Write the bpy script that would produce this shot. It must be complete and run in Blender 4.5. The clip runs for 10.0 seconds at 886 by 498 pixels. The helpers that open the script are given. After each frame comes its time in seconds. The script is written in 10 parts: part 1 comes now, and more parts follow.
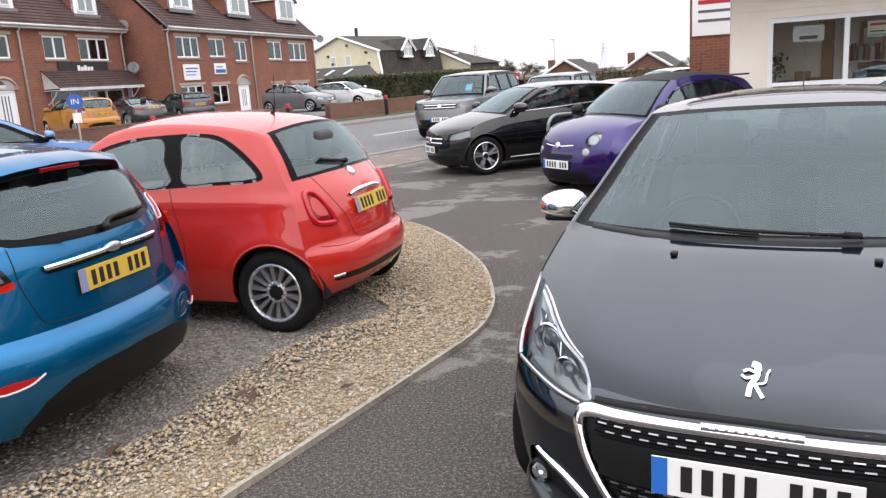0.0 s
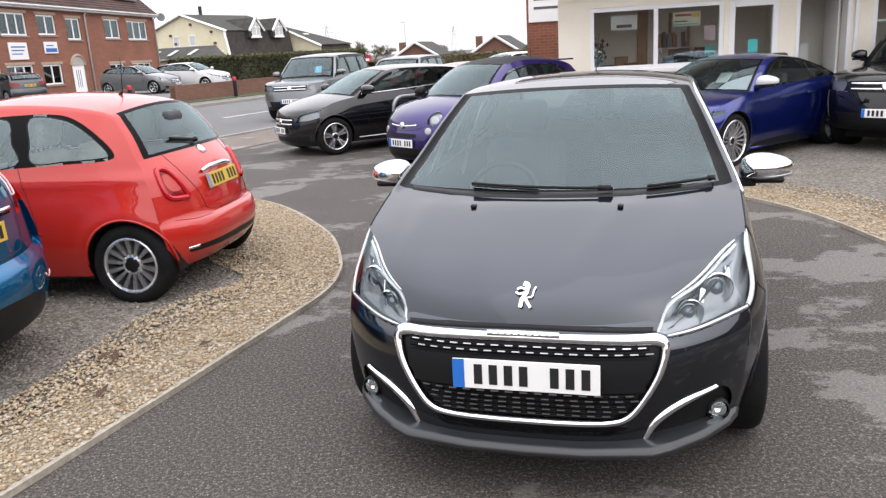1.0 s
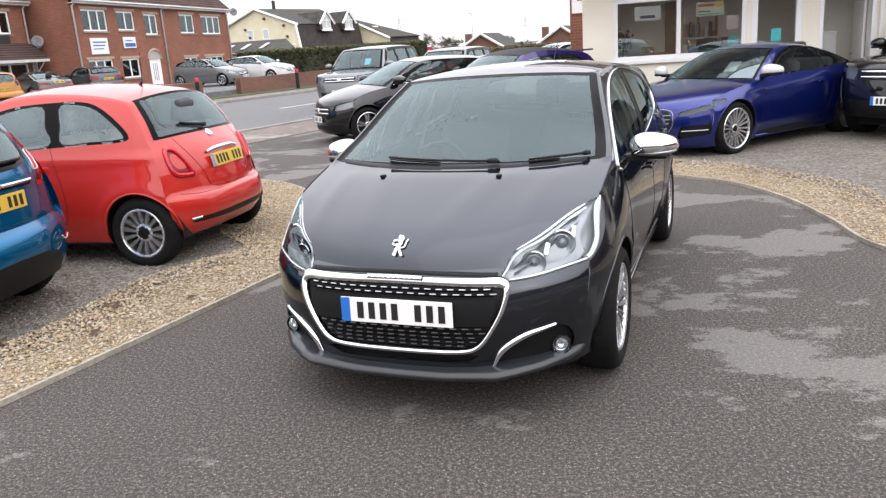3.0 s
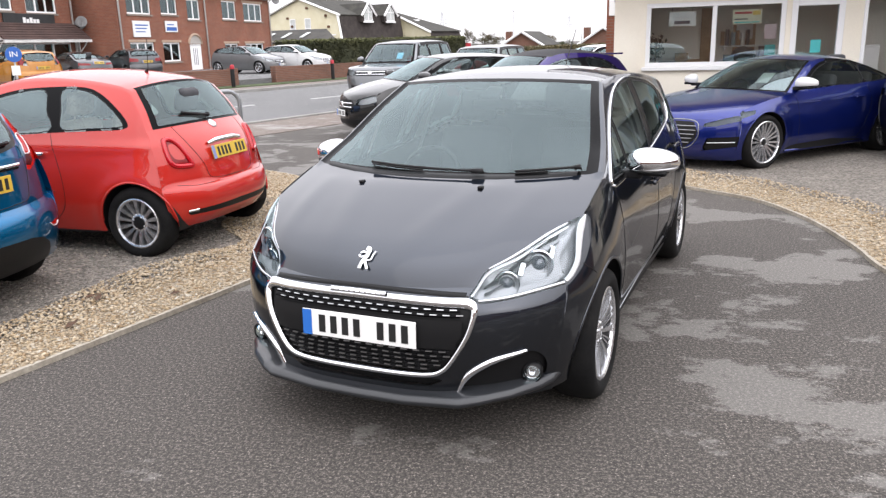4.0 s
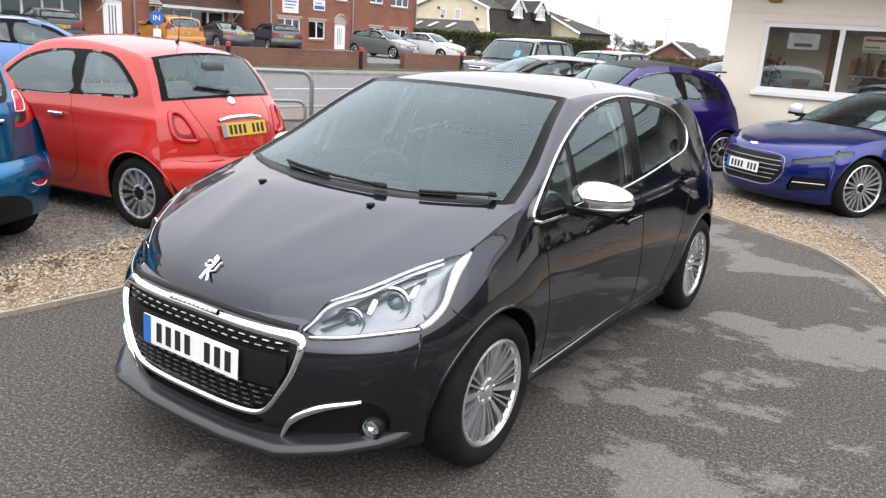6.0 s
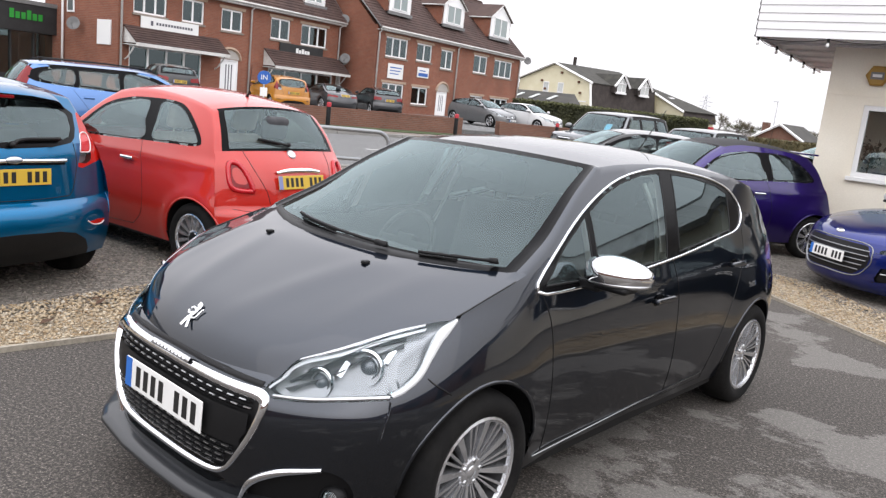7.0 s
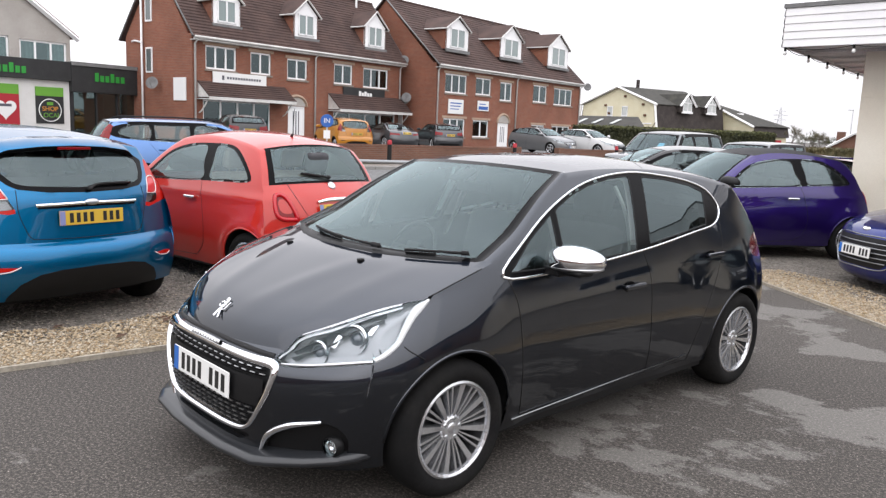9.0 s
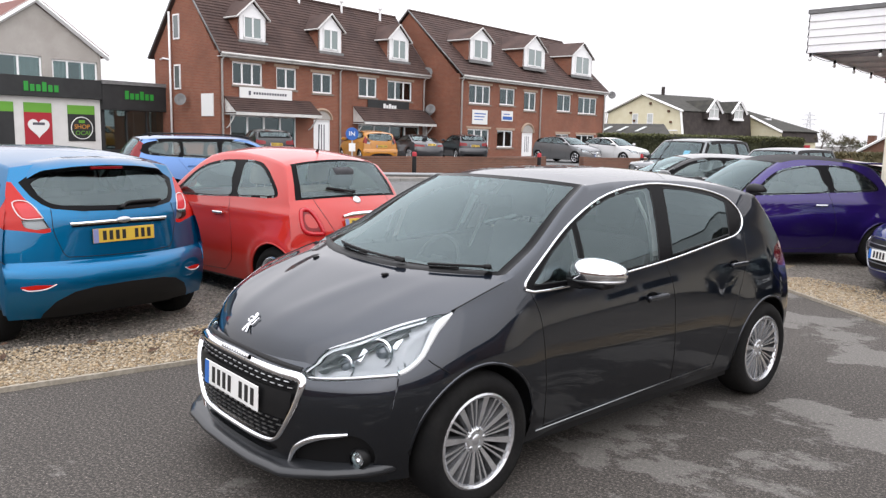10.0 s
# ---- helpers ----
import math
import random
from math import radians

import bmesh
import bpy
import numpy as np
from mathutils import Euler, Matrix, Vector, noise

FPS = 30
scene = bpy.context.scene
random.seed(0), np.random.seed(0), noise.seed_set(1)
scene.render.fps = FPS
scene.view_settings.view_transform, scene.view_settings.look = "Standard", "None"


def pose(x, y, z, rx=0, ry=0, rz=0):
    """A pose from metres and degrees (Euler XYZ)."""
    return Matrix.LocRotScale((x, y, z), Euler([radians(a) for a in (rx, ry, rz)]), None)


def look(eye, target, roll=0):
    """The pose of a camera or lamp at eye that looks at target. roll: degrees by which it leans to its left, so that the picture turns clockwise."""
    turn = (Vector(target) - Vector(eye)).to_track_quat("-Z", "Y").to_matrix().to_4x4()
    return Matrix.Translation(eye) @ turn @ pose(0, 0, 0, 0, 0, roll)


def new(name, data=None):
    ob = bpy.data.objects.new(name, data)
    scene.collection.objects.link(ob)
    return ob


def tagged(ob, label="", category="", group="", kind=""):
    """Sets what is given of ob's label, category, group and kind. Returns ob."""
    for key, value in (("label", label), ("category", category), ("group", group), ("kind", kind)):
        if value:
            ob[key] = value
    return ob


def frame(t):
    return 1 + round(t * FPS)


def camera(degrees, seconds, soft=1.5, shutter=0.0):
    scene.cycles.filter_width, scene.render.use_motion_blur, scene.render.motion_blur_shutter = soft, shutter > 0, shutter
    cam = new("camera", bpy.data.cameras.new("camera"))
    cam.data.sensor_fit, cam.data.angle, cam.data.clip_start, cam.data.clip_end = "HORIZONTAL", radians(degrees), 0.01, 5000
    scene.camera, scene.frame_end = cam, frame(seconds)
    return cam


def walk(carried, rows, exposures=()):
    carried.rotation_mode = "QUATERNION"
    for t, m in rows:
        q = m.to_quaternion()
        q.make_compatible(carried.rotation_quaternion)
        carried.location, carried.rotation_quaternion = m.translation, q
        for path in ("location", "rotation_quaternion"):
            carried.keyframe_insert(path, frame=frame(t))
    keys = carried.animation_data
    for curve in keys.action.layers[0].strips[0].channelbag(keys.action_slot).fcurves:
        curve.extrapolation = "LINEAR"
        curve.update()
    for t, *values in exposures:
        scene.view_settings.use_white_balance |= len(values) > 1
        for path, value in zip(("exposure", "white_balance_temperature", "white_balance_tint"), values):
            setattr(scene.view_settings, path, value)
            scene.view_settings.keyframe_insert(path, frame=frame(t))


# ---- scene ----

import collections
# The camera and its walk
cam = camera(59.7, 10.0, soft=1.35)
PATH = [
    (0, (0.261, -0.187, 1.636), (0.006, 1.748, 1.202), -3.9),
    (0.5, (0.27, -0.518, 1.619), (0.349, 1.426, 1.154), -3.1),
    (1, (0.391, -0.776, 1.652), (0.496, 1.157, 1.152), -3.4),
    (1.5, (0.591, -0.969, 1.638), (0.489, 0.966, 1.143), -4.7),
    (2, (0.614, -1.226, 1.616), (0.402, 0.706, 1.144), -4.6),
    (2.5, (0.821, -1.386, 1.612), (0.618, 0.535, 1.096), -4.6),
    (2.7, (0.983, -1.441, 1.609), (0.91, 0.492, 1.099), -4.3),
    (3.8, (1.337, -1.261, 1.641), (1.198, 0.668, 1.132), -2.0),
    (4, (1.407, -1.195, 1.63), (1.246, 0.731, 1.114), -1.6),
    (4.5, (1.682, -1.09, 1.624), (1.364, 0.809, 1.085), 0.2),
    (5, (1.922, -0.964, 1.64), (1.495, 0.908, 1.08), 1.6),
    (5.2, (1.982, -0.857, 1.619), (1.56, 1.015, 1.058), 2.4),
    (6.3, (2.444, -0.468, 1.656), (1.888, 1.392, 1.174), 5.1),
    (6.5, (2.492, -0.416, 1.649), (1.824, 1.421, 1.225), 5.1),
    (7, (2.635, -0.28, 1.634), (1.905, 1.542, 1.25), 6.2),
    (7.5, (2.841, -0.265, 1.619), (1.921, 1.47, 1.238), 4.5),
    (8, (2.93, -0.502, 1.614), (2.025, 1.247, 1.267), 4.2),
    (8.5, (3.012, -0.67, 1.638), (2.137, 1.098, 1.311), 4.0),
    (9, (3.272, -0.673, 1.616), (2.357, 1.077, 1.302), 2.3),
    (9.5, (3.335, -0.697, 1.628), (2.421, 1.046, 1.273), 1.7),
    (10, (3.311, -0.714, 1.643), (2.334, 1.007, 1.353), 1.3),
]
EXPOSURES = [(0.0, 0.0, 6500, 15.0), (1.0, 0.08, 6500, 15.0), (2.5, 0.14, 6500, 15.0), (4.0, 0.24, 6500, 15.0), (5.0, 0.25, 6500, 15.0), (6.5, 0.10, 6500, 14.0), (7.5, -0.05, 6500, 14.0), (10.0, -0.06, 6500, 14.0)]
walk(cam, [(t, look(eye, target, roll)) for t, eye, target, roll in PATH], EXPOSURES)

# World, sun and exposure
world = bpy.data.worlds.new("overcast_sky")
scene.world = world
world.use_nodes = True
wn, wl = world.node_tree.nodes, world.node_tree.links
SUN_EL, SUN_AZ = radians(30), radians(150)
sky = wn.new("ShaderNodeTexSky")
sky.sky_type = "NISHITA"
sky.sun_disc = False
sky.sun_elevation, sky.sun_rotation = SUN_EL, SUN_AZ
sky.air_density, sky.dust_density = 1.0, 4.0
grey = wn.new("ShaderNodeHueSaturation")
grey.inputs["Saturation"].default_value = 0.10
lift = wn.new("ShaderNodeMix")
lift.data_type = "RGBA"
lift.inputs[0].default_value = 0.85
# overcast: the zenith is about three times as bright as the horizon
way = wn.new("ShaderNodeTexCoord")
up = wn.new("ShaderNodeSeparateXYZ")
cloud = wn.new("ShaderNodeMix")
cloud.data_type = "RGBA"
cloud.inputs[6].default_value = (7.9, 7.95, 8.05, 1)
cloud.inputs[7].default_value = (21.6, 22.2, 23.0, 1)
wl.new(way.outputs["Generated"], up.inputs[0])
wl.new(up.outputs[2], cloud.inputs[0])
wl.new(cloud.outputs[2], lift.inputs[7])
wl.new(sky.outputs[0], grey.inputs["Color"])
wl.new(grey.outputs[0], lift.inputs[6])
wl.new(lift.outputs[2], wn["Background"].inputs[0])
wn["Background"].inputs[1].default_value = 0.15
sun_data = bpy.data.lights.new("sun", "SUN")
sun_data.energy, sun_data.angle, sun_data.color = 0.8, radians(120), (1.0, 0.96, 0.9)
sun = new("sun", sun_data)
sun_way = Vector((math.sin(SUN_AZ) * math.cos(SUN_EL), math.cos(SUN_AZ) * math.cos(SUN_EL), math.sin(SUN_EL)))
sun.matrix_world = look(sun_way * 60, (0, 0, 0))


# Materials
def mat(name, base, rough=0.5, metal=0.0, coat=0.0, spec=0.5):
    m = bpy.data.materials.new(name)
    m.use_nodes = True
    b = m.node_tree.nodes["Principled BSDF"]
    b.inputs["Base Color"].default_value = (*base, 1)
    b.inputs["Roughness"].default_value = rough
    b.inputs["Metallic"].default_value = metal
    b.inputs["Coat Weight"].default_value = coat
    b.inputs["Coat Roughness"].default_value = 0.03
    b.inputs["Specular IOR Level"].default_value = spec
    return m


def node(m, kind, **values):
    n = m.node_tree.nodes.new(kind)
    for key, value in values.items():
        n.inputs[key].default_value = value
    return n


def join(m, a, b):
    m.node_tree.links.new(a, b)


def bsdf(m):
    return m.node_tree.nodes["Principled BSDF"]


def ramp(m, source, stops):
    r = m.node_tree.nodes.new("ShaderNodeValToRGB")
    while len(r.color_ramp.elements) < len(stops):
        r.color_ramp.elements.new(0.5)
    for e, (p, c) in zip(r.color_ramp.elements, stops):
        e.position, e.color = p, (*c, 1)
    join(m, source, r.inputs[0])
    return r.outputs[0]


def coords(m, scale=1.0):
    g = m.node_tree.nodes.new("ShaderNodeNewGeometry")
    s = m.node_tree.nodes.new("ShaderNodeVectorMath")
    s.operation = "SCALE"
    s.inputs["Scale"].default_value = scale
    join(m, g.outputs["Position"], s.inputs[0])
    return s.outputs[0]


def noise_of(m, scale, detail=4.0, rough=0.55, at=None):
    n = node(m, "ShaderNodeTexNoise", Scale=scale, Detail=detail, Roughness=rough)
    join(m, at or coords(m), n.inputs["Vector"])
    return n.outputs[0]


def mixed(m, fac, a, b, blend="MIX"):
    n = m.node_tree.nodes.new("ShaderNodeMix")
    n.data_type, n.blend_type = "RGBA", blend
    if isinstance(fac, float):
        n.inputs[0].default_value = fac
    else:
        join(m, fac, n.inputs[0])
    for slot, value in ((6, a), (7, b)):
        if isinstance(value, tuple):
            n.inputs[slot].default_value = (*value, 1)
        else:
            join(m, value, n.inputs[slot])
    return n.outputs[2]


def bumped(m, height, strength, distance):
    n = node(m, "ShaderNodeBump", Strength=strength, Distance=distance)
    join(m, height, n.inputs["Height"])
    join(m, n.outputs[0], bsdf(m).inputs["Normal"])


def grained(name, a, b, scale, rough=0.8, bump=0.3, dist=0.003, fine=60.0, metal=0.0, speck=1.0):
    """A surface that varies between two colours, at two scales."""
    m = mat(name, a, rough, metal)
    big = noise_of(m, scale, 5.0)
    small = noise_of(m, fine, 3.0)
    c = mixed(m, ramp(m, big, [(0.35, (0, 0, 0)), (0.65, (1, 1, 1))]), a, b)
    dark = ramp(m, small, [(0.3, (1 - 0.28 * speck,) * 3), (0.7, (1 + 0.15 * speck,) * 3)])
    join(m, mixed(m, 1.0, c, dark, "MULTIPLY"), bsdf(m).inputs["Base Color"])
    bumped(m, small, bump, dist)
    return m


def paint(name, base, metal=0.35, rough=0.32, dust=0.05, ior=1.58):
    """Lacquered car paint with a trace of road dust low down in the noise."""
    m = mat(name, base, rough, metal, 1.0)
    bsdf(m).inputs["Specular Tint"].default_value = (0.45, 0.45, 0.47, 1)
    bsdf(m).inputs["Coat IOR"].default_value = ior
    bsdf(m).inputs["Specular IOR Level"].default_value = 0.12
    flake = noise_of(m, 900.0, 2.0)
    lo, hi = tuple(v * 0.85 for v in base), tuple(min(1, v * 1.18) for v in base)
    join(m, mixed(m, flake, lo, hi), bsdf(m).inputs["Base Color"])
    film = noise_of(m, 5.0, 6.0, 0.65)
    r = ramp(m, film, [(0.4, (0.02,) * 3), (0.8, (0.02 + dust,) * 3)])
    join(m, r, bsdf(m).inputs["Coat Roughness"])
    return m


def glass(name, tint, rough=0.0):
    m = mat(name, tint, rough)
    bsdf(m).inputs["Transmission Weight"].default_value = 1.0
    bsdf(m).inputs["IOR"].default_value = 1.45
    return m


def thin_glass(name, tint, ior=1.75):
    """A pane: see-through with a mirror-like sheen that grows at a slant."""
    m = bpy.data.materials.new(name)
    m.use_nodes = True
    nt = m.node_tree
    nt.nodes.remove(nt.nodes["Principled BSDF"])
    t = nt.nodes.new("ShaderNodeBsdfTransparent")
    t.inputs[0].default_value = (*tint, 1)
    g = nt.nodes.new("ShaderNodeBsdfGlossy")
    g.inputs["Roughness"].default_value = 0.015
    g.inputs[0].default_value = (0.78, 0.95, 0.98, 1)
    f = nt.nodes.new("ShaderNodeFresnel")
    f.inputs[0].default_value = ior
    x = nt.nodes.new("ShaderNodeMixShader")
    join(m, f.outputs[0], x.inputs[0])
    join(m, t.outputs[0], x.inputs[1])
    join(m, g.outputs[0], x.inputs[2])
    join(m, x.outputs[0], nt.nodes["Material Output"].inputs[0])
    return m


BLACK = mat("black_plastic", (0.006, 0.006, 0.0065), 0.5, spec=0.25)
GLOSS_BLACK = mat("gloss_black", (0.005, 0.005, 0.0055), 0.18, 0, 0.0, 0.06)
RUBBER = grained("tyre_rubber", (0.006, 0.006, 0.0063), (0.011, 0.0105, 0.010), 6, 0.9, 0.2, 0.002)
bsdf(RUBBER).inputs["Specular IOR Level"].default_value = 0.2
CHROME = mat("chrome", (0.85, 0.86, 0.88), 0.06, 1.0)
SATIN = mat("satin_metal", (0.62, 0.63, 0.65), 0.28, 1.0)
ALLOY = mat("alloy_wheel", (0.66, 0.67, 0.69), 0.27, 0.9, 0.2)
WHITE_PVC = mat("white_pvc", (0.8, 0.8, 0.8), 0.35)
PLATE_WHITE = mat("plate_white", (0.78, 0.78, 0.76), 0.35)
PLATE_YELLOW = mat("plate_yellow", (0.56, 0.37, 0.045), 0.35)
PLATE_BLUE = mat("plate_blue", (0.02, 0.14, 0.50), 0.35)
PLATE_PALE = mat("plate_pale_blue", (0.20, 0.22, 0.42), 0.4)
INK = mat("plate_ink", (0.01, 0.01, 0.01), 0.5)
CAR_GLASS = thin_glass("car_glass", (0.90, 0.97, 0.94))
SCREEN_GLASS = thin_glass("windscreen_glass", (0.82, 0.93, 0.91), 1.67)
CLEAR_GLASS = thin_glass("clear_car_glass", (0.95, 1.0, 0.97), 2.05)
DARK_GLASS = thin_glass("privacy_glass", (0.10, 0.105, 0.11))
LENS = thin_glass("lamp_lens", (0.95, 0.97, 0.98), 1.42)
RED_LENS = mat("red_lens", (0.17, 0.001, 0.003), 0.10, 0, 0.0, 0.4)
SIGN_PALE = mat("pale_lens_rim", (0.62, 0.55, 0.56), 0.25)
LAMP_SILVER = mat("lamp_reflector", (0.36, 0.365, 0.375), 0.28, 0.45)
SILL_TRIM = mat("sill_trim", (0.30, 0.31, 0.32), 0.3, 1.0)
# disc and barrel coloured near black so the spoke gaps read as shaded
DISC_GREY = mat("brake_disc_steel", (0.035, 0.035, 0.037), 0.5, 0.8)
BARREL = mat("rim_barrel", (0.014, 0.014, 0.015), 0.55, 0.3)
BELT = mat("belt_webbing", (0.34, 0.38, 0.37), 0.8)
TRIM_GREY = grained("cabin_trim", (0.055, 0.055, 0.058), (0.08, 0.08, 0.083), 8, 0.75)
SEAT_DARK = grained("seat_cloth_dark", (0.045, 0.045, 0.05), (0.07, 0.07, 0.075), 10, 0.9)
SEAT_LIGHT = grained("seat_leather_ivory", (0.55, 0.52, 0.46), (0.62, 0.6, 0.54), 8, 0.55)
HEADLINER = mat("headliner", (0.42, 0.42, 0.41), 0.9)

PAINT_GREY = paint("shark_grey_paint", (0.0155, 0.0210, 0.0310), 0.95, 0.33, 0.02, 1.66)
PAINT_CORAL = paint("coral_red_paint", (0.42, 0.020, 0.013), 0.0, 0.4)
PAINT_TEAL = paint("bright_blue_paint", (0.0, 0.116, 0.262), 0.8, 0.34, 0.03, 1.42)
PAINT_PURPLE = paint("purple_blue_paint", (0.020, 0.008, 0.105), 0.75, 0.34)
PAINT_BLUE = paint("deep_blue_paint", (0.007, 0.017, 0.150), 0.75, 0.34)
PAINT_BLACK = paint("black_paint", (0.004, 0.004, 0.0045), 0.1, 0.3)
PAINT_SILVER = paint("grey_green_metallic", (0.15, 0.158, 0.165), 0.7, 0.35)
PAINT_SKY = paint("mid_blue_paint", (0.075, 0.175, 0.40), 0.6, 0.34)
PAINT_ORANGE = paint("orange_paint", (0.40, 0.16, 0.012), 0.0, 0.4)
PAINT_WHITE = paint("white_paint", (0.55, 0.55, 0.55), 0.0, 0.4)
PAINT_LIGHT = paint("light_silver_paint", (0.19, 0.195, 0.20), 0.7, 0.35)
PAINT_GREYCAR = paint("dark_grey_metallic", (0.045, 0.046, 0.05), 0.6, 0.35)
PAINT_RED = paint("red_paint", (0.30, 0.012, 0.014), 0.0, 0.4)


# Building blocks
def part(name, bm, material, parent=None, label="", smooth=False):
    """Link a bmesh as one mesh object under a thing."""
    me = bpy.data.meshes.new(name)
    bm.normal_update()
    bm.to_mesh(me)
    bm.free()
    return mesh_part(name, me, material, parent, label, smooth)


def mesh_part(name, me, material, parent=None, label="", smooth=False):
    for m in material if isinstance(material, (list, tuple)) else [material]:
        me.materials.append(m)
    if smooth:
        me.shade_smooth()
    ob = new(name, me)
    if parent:
        ob.parent = parent
    if label:
        tagged(ob, label)
    return ob


def from_arrays(name, verts, faces, material, parent=None, label="", smooth=True):
    me = bpy.data.meshes.new(name)
    me.from_pydata([tuple(map(float, v)) for v in verts], [], [tuple(map(int, f)) for f in faces])
    me.update()
    return mesh_part(name, me, material, parent, label, smooth)


def box(bm, x0, y0, z0, x1, y1, z1, bevel=0.0, m=None):
    made = bmesh.ops.create_cube(bm, size=1.0)["verts"]
    for v in made:
        v.co = Vector(((x0 + x1) / 2 + v.co.x * (x1 - x0), (y0 + y1) / 2 + v.co.y * (y1 - y0), (z0 + z1) / 2 + v.co.z * (z1 - z0)))
    if bevel:
        edges = list({e for v in made for e in v.link_edges})
        made = list({v for f in bmesh.ops.bevel(bm, geom=edges, offset=bevel, segments=2, affect="EDGES", profile=0.5)["faces"] for v in f.verts} | {v for v in made if v.is_valid})
    if m is not None:
        bmesh.ops.transform(bm, matrix=m, verts=made)
    return made


def boxes(*specs, bevel=0.0):
    bm = bmesh.new()
    for s in specs:
        box(bm, *s, bevel=bevel)
    return bm


def rod(bm, a, b, r, r2=None, n=10):
    a, b = Vector(a), Vector(b)
    d = b - a
    made = bmesh.ops.create_cone(bm, cap_ends=True, segments=n, radius1=r, radius2=r if r2 is None else r2, depth=d.length)["verts"]
    bmesh.ops.transform(bm, matrix=Matrix.Translation((a + b) / 2) @ d.to_track_quat("Z", "Y").to_matrix().to_4x4(), verts=made)
    return made


def tube(points, r, n=6, closed=False):
    """Vertices and faces of a tube along points."""
    p = np.array(points, float)
    k = len(p)
    t = np.gradient(p, axis=0) if not closed else np.roll(p, -1, 0) - np.roll(p, 1, 0)
    t /= np.linalg.norm(t, axis=1)[:, None] + 1e-9
    up = np.array([0.13, 0.21, 0.97])
    a = np.cross(t, up)
    a /= np.linalg.norm(a, axis=1)[:, None] + 1e-9
    b = np.cross(t, a)
    ang = np.linspace(0, 2 * np.pi, n, endpoint=False)
    v = (p[:, None] + r * (np.cos(ang)[None, :, None] * a[:, None] + np.sin(ang)[None, :, None] * b[:, None])).reshape(-1, 3)
    f = []
    for i in range(k if closed else k - 1):
        j = (i + 1) % k
        for q in range(n):
            q2 = (q + 1) % n
            f.append((i * n + q, i * n + q2, j * n + q2, j * n + q))
    if not closed:
        f += [tuple(range(n))[::-1], tuple(range((k - 1) * n, k * n))]
    return v, f


def merged(pieces):
    v, f, o = [], [], 0
    for pv, pf in pieces:
        v.append(np.asarray(pv, float))
        f += [tuple(i + o for i in q) for q in pf]
        o += len(pv)
    return np.concatenate(v), f


def curve_through(points, n, closed=False):
    """A smooth line (Catmull-Rom) through points, n samples to each span."""
    p = np.array(points, float)
    k = len(p)
    out = []
    for i in range(k if closed else k - 1):
        if closed:
            a, b, c, d = p[(i - 1) % k], p[i], p[(i + 1) % k], p[(i + 2) % k]
        else:
            b, c = p[i], p[i + 1]
            a = p[i - 1] if i else 2 * b - c
            d = p[i + 2] if i + 2 < k else 2 * c - b
        for j in range(n):
            u = j / n
            out.append(0.5 * (2 * b + (c - a) * u + (2 * a - 5 * b + 4 * c - d) * u * u + (3 * b - a - 3 * c + d) * u ** 3))
    if not closed:
        out.append(p[-1])
    return np.array(out)


def revolve(profile, n, axis="y"):
    """Revolve (radius, height) pairs round an axis."""
    ang = np.linspace(0, 2 * np.pi, n, endpoint=False)
    v = []
    for r, h in profile:
        for a in ang:
            v.append((r * math.cos(a), h, r * math.sin(a)) if axis == "y" else (r * math.cos(a), r * math.sin(a), h))
    f = []
    for i in range(len(profile) - 1):
        for j in range(n):
            k = (j + 1) % n
            f.append((i * n + j, i * n + k, (i + 1) * n + k, (i + 1) * n + j))
    return np.array(v), f


def thing(name, m, label, category, group="", kind=""):
    ob = new(name)
    ob.matrix_basis = m
    return tagged(ob, label, category, group, kind)


# Cars: one builder; x ahead, y left, z up from the point under the middle of the front axle
def line_at(pairs):
    xs, vs = zip(*sorted(pairs))
    fine = np.linspace(xs[0], xs[-1], 160)
    rough = np.interp(fine, xs, vs)
    k = np.ones(9) / 9
    soft = np.convolve(np.pad(rough, 4, mode="edge"), k, "valid")
    return lambda x: np.interp(x, fine, soft)


def inside(poly, px, pz):
    hit = np.zeros(px.shape, bool)
    n = len(poly)
    for i in range(n):
        (x0, z0), (x1, z1) = poly[i], poly[(i + 1) % n]
        c = ((z0 > pz) != (z1 > pz)) & (px < (x1 - x0) * (pz - z0) / (z1 - z0 + 1e-12) + x0)
        hit ^= c
    return hit


def nearest_on(poly, p):
    a, b = poly, np.roll(poly, -1, 0)
    d = b - a
    u = np.clip(((p - a) * d).sum(1) / ((d * d).sum(1) + 1e-12), 0, 1)
    q = a + u[:, None] * d
    i = np.argmin(((q - p) ** 2).sum(1))
    return q[i]


